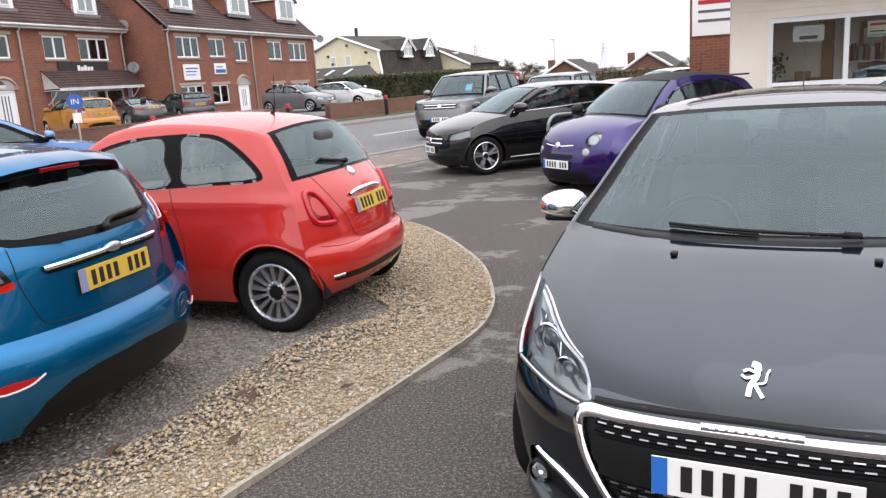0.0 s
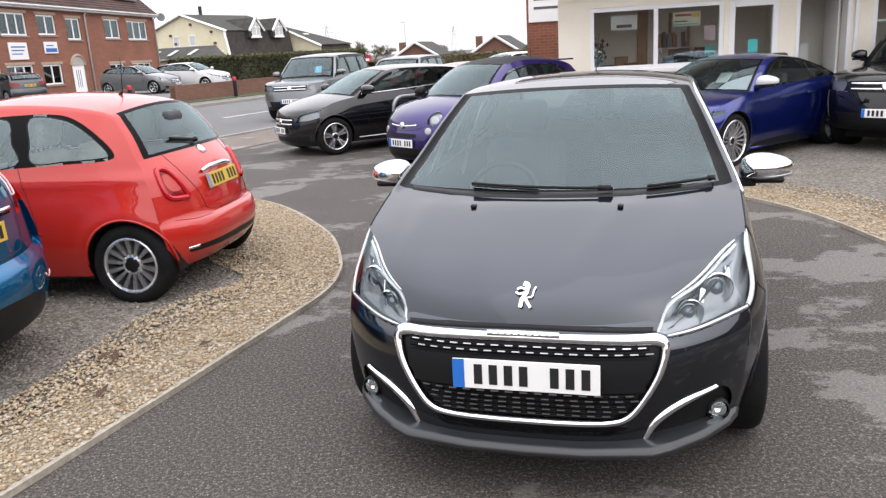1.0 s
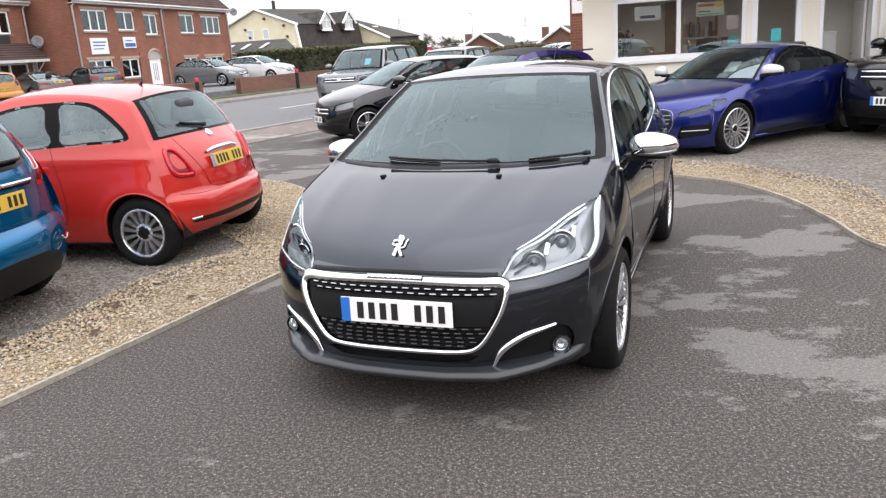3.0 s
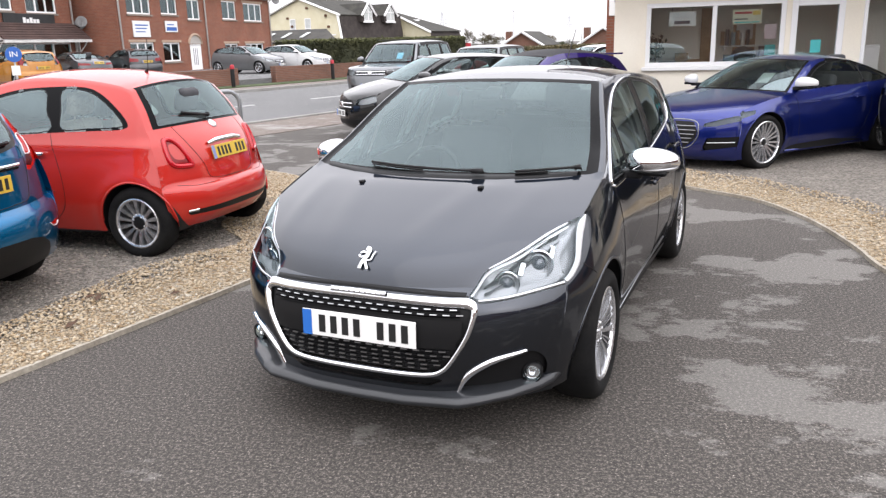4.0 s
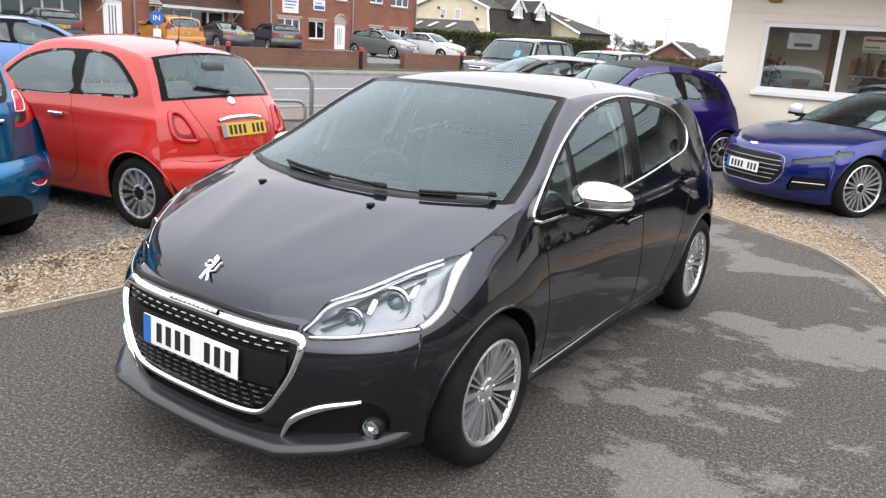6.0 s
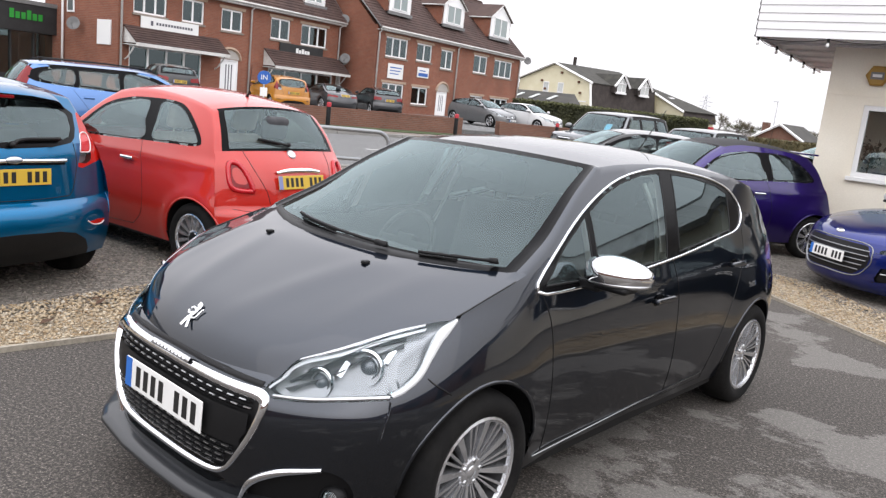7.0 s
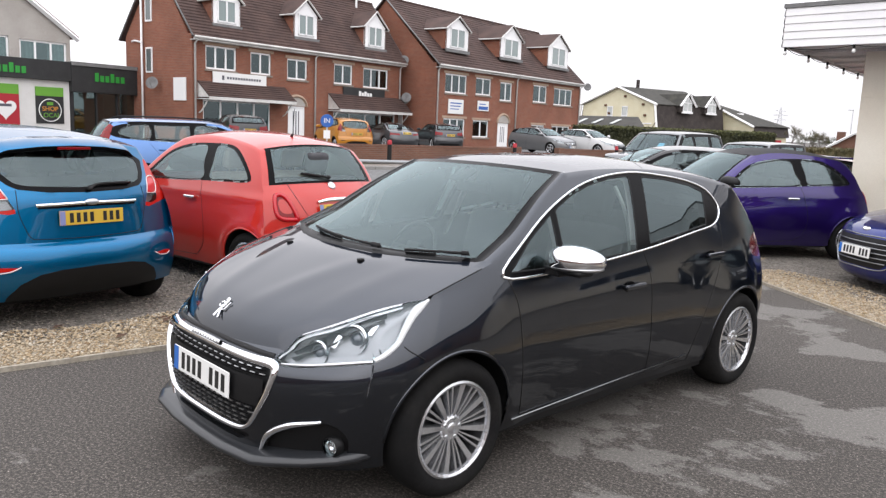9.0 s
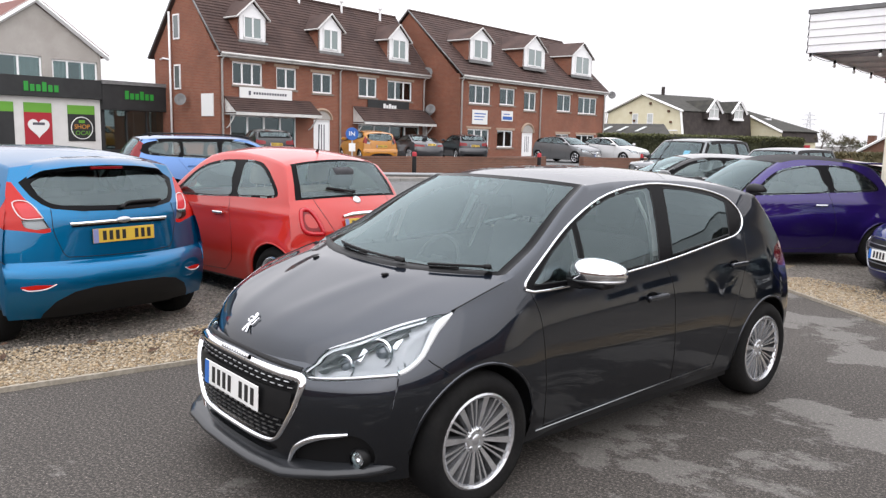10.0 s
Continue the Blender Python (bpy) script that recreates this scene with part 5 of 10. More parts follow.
for sg in (1, -1):
    for x, z in ((-1.30, 0.806), (-2.17, 0.905)):
        handle_part(car, sh, x, z, sg, PAINT_GREY, 0.19)
        q = sh.side_point(x + 0.02, z - 0.004, sg, 0.0)
        v, f = revolve([(0.0005, 0.0), (0.045, 0.0015)], 18, "z")
        ob = from_arrays("handle_cup", v, f, GLOSS_BLACK, car)
        ob.matrix_local = Matrix.Translation((q[0], q[1] + sg * 0.001, q[2])) @ Matrix.Rotation(-sg * math.pi / 2, 4, "X") @ Matrix.Diagonal((1.2, 0.65, 1, 1))

# The coral red small hatchback
CORALCAR_F = curve_through([(-0.50, 0.99), (-0.60, 1.075), (-0.82, 1.24), (-1.1, 1.318), (-1.40, 1.338), (-1.46, 1.18), (-1.505, 1.025), (-1.0, 0.995)], 4, True)
CORALCAR_R = curve_through([(-1.575, 1.34), (-1.76, 1.338), (-1.92, 1.295), (-2.09, 1.19), (-2.21, 1.075), (-2.15, 1.05), (-1.9, 1.04), (-1.635, 1.035), (-1.60, 1.18)], 4, True)
SPEC_CORALCAR["flank"] = [("pillar_trim", curve_through([(-0.44, 0.97), (-0.55, 1.07), (-0.80, 1.258), (-1.1, 1.342), (-1.45, 1.365), (-1.78, 1.36), (-1.96, 1.31), (-2.13, 1.2), (-2.25, 1.08), (-2.2, 1.035), (-1.9, 1.022), (-1.5, 1.006), (-1.0, 0.98)], 4, True)), ("front_window", CORALCAR_F), ("rear_side_window", CORALCAR_R)]
SPEC_CORALCAR["nose"] = [("headlamp", oval(0.50, 0.745, 0.085, 0.09)), ("black_trim", [(-0.1, 0.25), (0.36, 0.25), (0.40, 0.33), (-0.1, 0.35)])]
SPEC_CORALCAR["tail"] = [
    ("tail_lamp", curve_through([(0.64, 0.945), (0.53, 0.935), (0.465, 0.74), (0.50, 0.71), (0.63, 0.725), (0.665, 0.80)], 4, True)),
    ("lamp_centre", curve_through([(0.605, 0.90), (0.555, 0.895), (0.515, 0.79), (0.595, 0.785), (0.62, 0.84)], 4, True)),
    ("black_trim", [(-0.1, 0.325), (0.60, 0.335), (0.625, 0.355), (0.60, 0.375), (-0.1, 0.385)])]
SPEC_CORALCAR["seams"] = [[(-1.52, 1.005), (-1.57, 0.85), (-1.63, 0.60), (-1.60, 0.40), (-1.46, 0.275)], [(-0.45, 0.96), (-0.43, 0.7), (-0.46, 0.4), (-0.52, 0.275)], [(-0.52, 0.275), (-1.0, 0.26), (-1.46, 0.275)]]
SPEC_CORALCAR["end_seams"] = [([(0.47, 1.04), (0.44, 0.9), (0.36, 0.72), (0.30, 0.60), (0.0, 0.585), (-0.30, 0.60), (-0.36, 0.72), (-0.44, 0.9), (-0.47, 1.04)], False), ([(0.66, 0.585), (0.5, 0.565), (0.3, 0.565)], False), ([(-0.66, 0.585), (-0.5, 0.565), (-0.3, 0.565)], False),
                          ([(0.40, 0.64), (0.2, 0.60), (-0.2, 0.60), (-0.40, 0.64)], True)]
SPEC_CORALCAR["rear_window_v"] = (0.83, 0.92)


RED_RING = mat("red_lamp_ring", (0.42, 0.003, 0.010), 0.12, 0, 0.3)
ROOF_CLOTH = grained("black_soft_roof", (0.008, 0.008, 0.010), (0.014, 0.013, 0.016), 20, 0.7)


def city_car(m, colour, label, name, res, dark_roof=False, wheel=ALLOY, seat=SEAT_LIGHT, spec=SPEC_CORALCAR):
    c, s, o = build_car(name, m, spec, colour, label, res=res, detail=1, seat=seat, glass_mats={"lamp_centre": colour, "front_window": CLEAR_GLASS, "rear_side_window": CLEAR_GLASS}, roof=ROOF_CLOTH if dark_roof else None)
    end_plate(c, s, 0.795, False, True, 1.02, 0, 0.01)
    v, f = end_ribbon(s, [(-0.25, 0.868), (-0.12, 0.885), (0.12, 0.885), (0.25, 0.868)], [0.010, 0.016, 0.016, 0.010], 0.02, False)
    from_arrays("tailgate_bar", v, f, CHROME, c, "chrome bar over the plate")
    disc_on(c, s, "badge", 0, 1.012, 0.043, False, SATIN, label="round silver badge")
    wiper(c, s, "rear_wiper", [(0.0, 1.075), (0.10, 1.09), (0.30, 1.12)], False, 0.012)
    for sg in (1, -1):
        handle_part(c, s, -1.40, 0.845, sg, CHROME, 0.17)
        disc_on(c, s, "headlamp_bowl", sg * 0.50, 0.745, 0.075, True, LAMP_SILVER, -0.03)
        disc_on(c, s, "foglight", sg * 0.46, 0.585, 0.05, True, LAMP_SILVER, 0.004)
        ring_ = curve_through([(sg * y, z) for y, z in ((0.625, 0.93), (0.54, 0.92), (0.480, 0.745), (0.51, 0.725), (0.625, 0.74), (0.652, 0.81))], 5, True)
        v, f = tube([s.front_point(y, z, False, 0.002)[0] for y, z in ring_], 0.021, 8, True)
        from_arrays("lamp_ring", v, f, RED_RING, c, "glossy red tail lamp ring")
        disc_on(c, s, "reverse_light", sg * 0.555, 0.725, 0.03, False, LENS, 0.004, squash=0.5)
        v, f = end_ribbon(s, [(sg * 0.54, 0.372), (sg * 0.625, 0.368)], 0.009, 0.006, False)
        from_arrays("bumper_corner", v, f, CHROME, c)
    end_plate(c, s, 0.42, True, False)
    v, f = end_ribbon(s, [(-0.28, 0.665), (0, 0.65), (0.28, 0.665)], 0.010, 0.012, True)
    from_arrays("nose_bar", v, f, CHROME, c)
    disc_on(c, s, "badge", 0, 0.66, 0.045, True, SATIN, 0.016, label="round silver badge")
    aerial(c, -1.95, 1.455, 0.25, 5)
    return c, s


M_CORALCAR = axle(-1.535, 4.635, 168, -2.30, 0.71) @ Matrix.Translation((0, -0.09, 0))
coral, coral_sh = city_car(M_CORALCAR, PAINT_CORAL, "coral red three-door small hatchback parked on gravel", "small_hatchback", 0.025)
M_VIOLET = axle(3.3, 11.2, 216, -2.30, 0.72)
SPEC_VIOLET = changed(SPEC_CORALCAR, mirror_mat=BLACK, spokes=10, twin=0.08, rim=0.215, nose=[("headlamp", oval(0.50, 0.745, 0.085, 0.09)), ("black_trim", [(-0.1, 0.20), (0.45, 0.20), (0.50, 0.33), (-0.1, 0.36)]), ("grille", [(-0.1, 0.50), (0.28, 0.50), (0.30, 0.55), (-0.1, 0.56)])], strips=[])
violet, violet_sh = city_car(M_VIOLET, PAINT_PURPLE, "dark purple three-door small hot hatchback with spoiler", "hot_hatchback", 0.04, True, seat=SEAT_DARK, spec=SPEC_VIOLET)
bm = bmesh.new()
box(bm, -2.42, -0.50, 1.385, -2.20, 0.50, 1.41, 0.01)
part("roof_spoiler", bm, PAINT_PURPLE, violet)

# The bright blue supermini
SPEC_SUPERMINI["flank"] = [("pillar_trim", curve_through([(-0.42, 1.0), (-0.75, 1.20), (-1.1, 1.35), (-1.6, 1.40), (-2.2, 1.375), (-2.55, 1.27), (-2.62, 1.16), (-2.0, 1.08), (-1.2, 1.02)], 4, True)),
                        ("front_window", curve_through([(-0.62, 1.03), (-0.82, 1.2), (-1.12, 1.32), (-1.5, 1.37), (-1.48, 1.05), (-1.0, 1.03)], 4, True)), ("rear_side_window", curve_through([(-1.6, 1.37), (-2.15, 1.345), (-2.42, 1.26), (-2.45, 1.17), (-2.0, 1.10), (-1.6, 1.07)], 4, True)),
                        ("tail_lamp", curve_through([(-2.80, 1.24), (-2.76, 1.1), (-2.72, 0.98), (-2.80, 0.92), (-3.0, 0.90), (-3.0, 1.2)], 3, True))]
SPEC_SUPERMINI["nose"] = [("headlamp", [(0.38, 0.66), (0.45, 0.80), (0.68, 0.90), (0.9, 0.9), (0.9, 0.72), (0.62, 0.66)]), ("grille", [(-0.1, 0.3), (0.36, 0.3), (0.42, 0.5), (0.36, 0.56), (-0.1, 0.57)])]
SPEC_SUPERMINI["tail"] = [
    ("rear_frit", [(-0.1, 1.37), (0.46, 1.335), (0.575, 1.265), (0.625, 1.232), (0.585, 1.135), (0.535, 1.075), (0.485, 1.045), (0.30, 1.022), (-0.1, 1.012)]),
    ("rear_window", [(-0.1, 1.32), (0.42, 1.30), (0.555, 1.225), (0.535, 1.14), (0.485, 1.085), (0.42, 1.068), (-0.1, 1.048)]),
    ("tail_lamp", [(0.665, 1.235), (0.625, 1.125), (0.555, 0.985), (0.508, 0.880), (0.56, 0.868), (0.68, 0.890), (0.9, 0.92), (0.9, 1.24)]),
    ("lamp_glow", [(0.605, 1.088), (0.560, 0.99), (0.665, 0.985), (0.695, 1.085)]),
    ("clear_lamp", [(0.548, 0.972), (0.525, 0.905), (0.60, 0.895), (0.67, 0.915), (0.68, 0.968)]),
    ("reflector", [(0.545, 0.497), (0.60, 0.474), (0.70, 0.466), (0.765, 0.490), (0.66, 0.503)]),
    ("skirt", [(-0.1, 0.2), (0.62, 0.2), (0.60, 0.28), (0.535, 0.37), (0.42, 0.435), (0.28, 0.462), (-0.1, 0.475)])]
SPEC_SUPERMINI["seams"] = [[(-1.5, 1.03), (-1.55, 0.6), (-1.5, 0.27)], [(-2.4, 0.75), (-2.2, 0.5), (-2.05, 0.27)], [(-2.72, 0.90), (-2.80, 0.72), (-2.92, 0.66)]]
SPEC_SUPERMINI["end_seams"] = [([(0.495, 1.045), (0.50, 0.90), (0.47, 0.78), (0.434, 0.70), (0.36, 0.685), (0.0, 0.678), (-0.36, 0.685), (-0.434, 0.70), (-0.47, 0.78), (-0.50, 0.90), (-0.495, 1.045)], False)]
SPEC_SUPERMINI["rear_window_v"] = (-1.0, -0.5)
M_SUPERMINI = axle(-1.80, 3.25, 171.5, -3.085, 0.0)
BRIGHT_RED = mat("bright_red_lens", (0.42, 0.010, 0.006), 0.12, 0, 0.0, 0.3)
supermini, fsh, fo = build_car("supermini", M_SUPERMINI, SPEC_SUPERMINI, PAINT_TEAL, "bright metallic blue supermini seen parked on gravel", res=0.022, detail=1, glass_mats={"reflector": BRIGHT_RED, "tail_lamp": BRIGHT_RED, "lamp_glow": mat("pink_lens", (0.50, 0.035, 0.04), 0.15, 0, 0.0, 0.4), "rear_side_window": CAR_GLASS})
end_plate(supermini, fsh, 0.832, False, True, 0.97, 0.0, 0.014)
v, f = end_ribbon(fsh, [(-0.39, 0.930), (0, 0.938), (0.39, 0.930)], 0.012, 0.018, False)
from_arrays("tailgate_bar", v, f, CHROME, supermini, "chrome bar over the plate")
# black strip laid on as the shadow below the chrome bar
v, f = end_ribbon(fsh, [(-0.38, 0.913), (0, 0.920), (0.38, 0.913)], 0.010, 0.012, False)
from_arrays("bar_shadow_gap", v, f, GLOSS_BLACK, supermini)
disc_on(supermini, fsh, "badge", 0, 0.942, 0.056, False, SATIN, 0.022, squash=0.42, label="small oval silver badge")
wiper(supermini, fsh, "rear_wiper", [(0.0, 1.030), (-0.10, 1.060), (-0.37, 1.062)], False, 0.012)
for sg in (1, -1):
    for name_, pts in (("reflector_rim", [(0.535, 0.503), (0.60, 0.470), (0.69, 0.461), (0.735, 0.476)]), ("lamp_outline", [(0.55, 0.978), (0.610, 1.094), (0.70, 1.090), (0.672, 0.980), (0.55, 0.978)])):
        path_ = [fsh.front_point(sg * y, z, False, 0.001)[0] for y, z in curve_through(pts, 4)]
        v, f = tube(path_, 0.005, 5)
        from_arrays(name_, v, f, SIGN_PALE, supermini)
# roof spoiler: a curved lip over the rear window, black beneath
lip = line_at([(-0.62, -2.700), (-0.585, -2.735), (-0.49, -2.795), (-0.25, -2.850), (0.0, -2.862), (0.25, -2.850), (0.49, -2.795), (0.585, -2.735), (0.62, -2.700)])
lip_z = line_at([(-0.62, 1.225), (-0.585, 1.245), (-0.49, 1.322), (-0.25, 1.352), (0.0, 1.362), (0.25, 1.352), (0.49, 1.322), (0.585, 1.245), (0.62, 1.225)])
root_z = line_at([(-0.62, 1.30), (-0.585, 1.335), (-0.49, 1.378), (-0.25, 1.408), (0.0, 1.414), (0.25, 1.408), (0.49, 1.378), (0.585, 1.335), (0.62, 1.30)])
over, under = [], []
n_s = 41
for y in np.linspace(-0.61, 0.61, n_s):
    x1, z1, z0 = float(lip(y)), float(lip_z(y)), float(root_z(y))
    over += [(-2.56, y, z0 - 0.012), (-2.60, y, z0 + 0.004), ((x1 - 2.60) / 2, y, (z0 + z1) / 2 + 0.014), (x1 + 0.015, y, z1 + 0.008), (x1, y, z1 - 0.004)]
    under += [(x1, y, z1 - 0.004), (x1 + 0.006, y, z1 - 0.022), (x1 + 0.05, y, z1 - 0.045), (-2.64, y, z1 - 0.035)]
spoiler = from_arrays("roof_spoiler", over, [(i * 5 + q, i * 5 + q + 1, i * 5 + q + 6, i * 5 + q + 5) for i in range(n_s - 1) for q in range(4)], PAINT_TEAL, supermini)
from_arrays("spoiler_underside", under, [(i * 4 + q, i * 4 + q + 1, i * 4 + q + 5, i * 4 + q + 4) for i in range(n_s - 1) for q in range(3)], GLOSS_BLACK, spoiler)
part("brake_light", boxes((-2.862, -0.13, 1.325, -2.840, 0.13, 1.346), bevel=0.004), RED_LENS, spoiler)

# The blue coupe
SPEC_COUPE["flank"] = [("pillar_trim", curve_through([(-0.66, 0.945), (-0.95, 1.11), (-1.25, 1.235), (-1.65, 1.29), (-2.05, 1.235), (-2.45, 1.10), (-2.62, 1.0), (-1.6, 0.965)], 5, True)),
                    ("front_window", curve_through([(-0.80, 0.965), (-1.0, 1.09), (-1.28, 1.205), (-1.62, 1.255), (-1.92, 1.225), (-1.93, 0.98), (-1.3, 0.97)], 5, True)), ("rear_side_window", curve_through([(-2.02, 1.205), (-2.3, 1.125), (-2.5, 1.02), (-2.02, 0.99)], 5, True)),
                    ("headlamp", [(0.60, 0.60), (0.22, 0.70), (0.18, 0.745), (0.6, 0.70)])]
SPEC_COUPE["nose"] = [("grille", [(-0.1, 0.30), (0.34, 0.30), (0.46, 0.40), (0.48, 0.50), (0.42, 0.615), (-0.1, 0.62)]), ("headlamp", [(0.50, 0.555), (0.55, 0.60), (0.9, 0.72), (0.9, 0.645), (0.66, 0.565)]), ("fog_recess", [(0.52, 0.26), (0.58, 0.42), (0.84, 0.44), (0.84, 0.32)])]
SPEC_COUPE["tail"] = [("tail_lamp", [(0.35, 0.74), (0.38, 0.83), (0.9, 0.86), (0.9, 0.76)])]
SPEC_COUPE["sunk"] = {"fog_recess": 0.03}
SPEC_COUPE["seams"] = [[(-0.55, 0.90), (-0.62, 0.6), (-0.66, 0.26)], [(-2.02, 0.95), (-2.08, 0.7), (-1.95, 0.4), (-1.9, 0.26)], [(-0.66, 0.26), (-1.3, 0.25), (-1.9, 0.26)]]
SPEC_COUPE["strips"] = [([(-0.45, 0.19), (-1.2, 0.185), (-2.05, 0.20)], 0.018, PAINT_BLUE, "side_skirt")]
M_COUPE = axle(4.55, 8.66, 214, 0, 0.80)
coupe, tsh, _ = build_car("coupe", M_COUPE, SPEC_COUPE, PAINT_BLUE, "deep blue two-door sports coupe parked on gravel", res=0.035, detail=1, glass_mats={"windscreen": thin_glass("coupe_screen", (0.86, 0.97, 0.92), 2.5), "headlamp": thin_glass("coupe_lamp_lens", (0.45, 0.46, 0.50), 1.5)})
for z in (0.36, 0.41, 0.46, 0.51, 0.56):
    w_ = 0.36 + 0.10 * min(1, (z - 0.30) / 0.18)
    v, f = end_ribbon(tsh, [(-w_, z), (0, z), (w_, z)], 0.006, 0.012, True)
    from_arrays("grille_bar", v, f, SILL_TRIM, coupe)
g_half = [(0.0, 0.632), (0.42, 0.625), (0.49, 0.50), (0.47, 0.40), (0.35, 0.292), (0.0, 0.288)]
v, f = end_ribbon(tsh, g_half + [(-y, z) for y, z in g_half[-2:0:-1]], 0.005, 0.010, True, 5, True)
from_arrays("grille_frame", v, f, SILL_TRIM, coupe)
end_plate(coupe, tsh, 0.455, True, False, 1.0, 0, 0.03)
disc_on(coupe, tsh, "badge", 0, 0.70, 0.06, True, CHROME, 0.004, squash=0.45, label="small silver badge")
for sg in (1, -1):
    handle_part(coupe, tsh, -1.80, 0.80, sg, PAINT_BLUE, 0.19)
    v, f = end_ribbon(tsh, [(sg * 0.58, 0.36), (sg * 0.82, 0.37)], 0.006, 0.0, True)
    from_arrays("bumper_vane", v, f, SATIN, coupe)
    bm = bmesh.new()
    box(bm, 0.08, sg * 0.72 - 0.03, 0.25, 0.17, sg * 0.72 + 0.03, 0.45, 0.02)
    part("brake_caliper", bm, RED_LENS, coupe)

# Plain running gear of the other cars: windows, lamps, grille
GENERIC_FLANK = [("pillar_trim", curve_through([(-0.55, 0.985), (-0.85, 1.16), (-1.2, 1.31), (-1.7, 1.36), (-2.3, 1.345), (-2.8, 1.25), (-2.95, 1.13), (-2.5, 1.075), (-1.5, 1.02)], 4, True)),
                 ("front_window", curve_through([(-0.78, 1.02), (-0.98, 1.17), (-1.25, 1.28), (-1.65, 1.325), (-1.66, 1.05), (-1.2, 1.03)], 4, True)), ("rear_side_window", curve_through([(-1.76, 1.328), (-2.3, 1.312), (-2.6, 1.25), (-2.72, 1.14), (-2.5, 1.10), (-1.76, 1.06)], 4, True))]
SPEC_HATCH["flank"] = GENERIC_FLANK + [("headlamp", [(0.6, 0.66), (0.2, 0.78), (0.16, 0.82), (0.55, 0.78)])]
SPEC_HATCH["nose"] = [("grille", [(-0.1, 0.50), (0.40, 0.50), (0.46, 0.60), (0.42, 0.66), (-0.1, 0.67)]), ("headlamp", [(0.50, 0.60), (0.52, 0.69), (0.9, 0.80), (0.9, 0.66), (0.7, 0.61)]), ("lower_grille", [(-0.1, 0.25), (0.66, 0.25), (0.70, 0.36), (0.5, 0.34), (-0.1, 0.33)])]
SPEC_HATCH["tail"] = [("tail_lamp", [(0.42, 0.80), (0.42, 0.95), (0.9, 0.98), (0.9, 0.80)]), ("skirt", [(-0.1, 0.2), (0.6, 0.2), (0.55, 0.36), (-0.1, 0.36)])]
SPEC_HATCH["seams"] = [[(-0.55, 0.97), (-0.62, 0.6), (-0.66, 0.28)], [(-1.7, 1.02), (-1.72, 0.6), (-1.72, 0.28)], [(-2.6, 1.0), (-2.35, 0.66), (-2.2, 0.28)], [(-0.66, 0.28), (-2.2, 0.28)]]
SPEC_HATCH["end_seams"] = [([(0.5, 0.68), (0, 0.695), (-0.5, 0.68)], True), ([(0.5, 0.78), (0.42, 0.70), (-0.42, 0.70), (-0.5, 0.78)], False)]
SPEC_SUV["flank"] = [("pillar_trim", curve_through([(-0.45, 1.12), (-0.70, 1.38), (-0.95, 1.58), (-1.5, 1.635), (-3.0, 1.635), (-3.32, 1.56), (-3.36, 1.24), (-2.8, 1.16), (-1.5, 1.13)], 4, True)), ("front_window", [(-0.62, 1.15), (-0.86, 1.40), (-1.03, 1.55), (-1.52, 1.60), (-1.52, 1.16)]), ("rear_side_window", [(-1.62, 1.60), (-2.45, 1.61), (-2.42, 1.19), (-1.62, 1.17)]), ("quarter_window", [(-2.56, 1.61), (-3.12, 1.59), (-3.24, 1.28), (-2.56, 1.20)])]
SPEC_SUV["nose"] = [("grille", [(-0.1, 0.80), (0.46, 0.80), (0.50, 0.94), (-0.1, 0.95)]), ("headlamp", [(0.52, 0.80), (0.54, 0.97), (0.95, 0.99), (0.95, 0.82)]), ("lower_grille", [(-0.1, 0.42), (0.60, 0.42), (0.66, 0.54), (-0.1, 0.55)]), ("skirt", [(-0.1, 0.2), (0.95, 0.2), (0.9, 0.40), (-0.1, 0.41)])]
SPEC_SUV["tail"] = [("tail_lamp", [(0.62, 0.85), (0.62, 1.25), (0.95, 1.28), (0.95, 0.86)]), ("skirt", [(-0.1, 0.2), (0.95, 0.2), (0.9, 0.55), (-0.1, 0.55)])]
SPEC_SUV["seams"] = [[(-0.55, 1.05), (-0.62, 0.6), (-0.62, 0.40)], [(-1.57, 1.12), (-1.57, 0.40)], [(-2.5, 1.14), (-2.40, 0.9), (-2.2, 0.5), (-2.18, 0.40)], [(-0.62, 0.40), (-2.18, 0.40)]]


def road_car(name, m, spec, colour, label, res=0.05, detail=1, yellow_tail=True, bright=CHROME, group="", strip=True):
    c, s, o = build_car(name, m, spec, colour, label, res=res, detail=detail, group=group)
    zf = [p for l, p in spec["profile"] if l == "front_bumper"][0][2][1]
    zt = [p for l, p in spec["profile"] if l == "tailgate"][0][-1][1]
    end_plate(c, s, zf + 0.04, True, False, 1.0, 0, 0.02)
    if yellow_tail:
        end_plate(c, s, zt + 0.12, False, True, 1.0, 0, 0.015)
    if strip:
        zg = [p for l, p in spec.get("nose", ()) if l == "grille"][0]
        zs = (min(z for _, z in zg) + max(z for _, z in zg)) / 2
        w_ = max(y for y, _ in zg) - 0.05
        for dz in (-0.035, 0.035):
            v, f = end_ribbon(s, [(-w_, zs + dz), (0, zs + dz), (w_, zs + dz)], 0.014, 0.012, True)
            from_arrays("grille_bar", v, f, bright, c)
        disc_on(c, s, "badge", 0, zs, 0.06, True, bright, 0.012)
    for sg in (1, -1):
        for x, z in ((-1.52, 0.92), (-2.35, 0.94)):
            k = spec["wb"] / 2.7
            handle_part(c, s, x * k, z * (1.1 if spec["zm"] > 0.7 else 1.0) if "zm" in spec else z, sg, colour, 0.18)
    return c, s


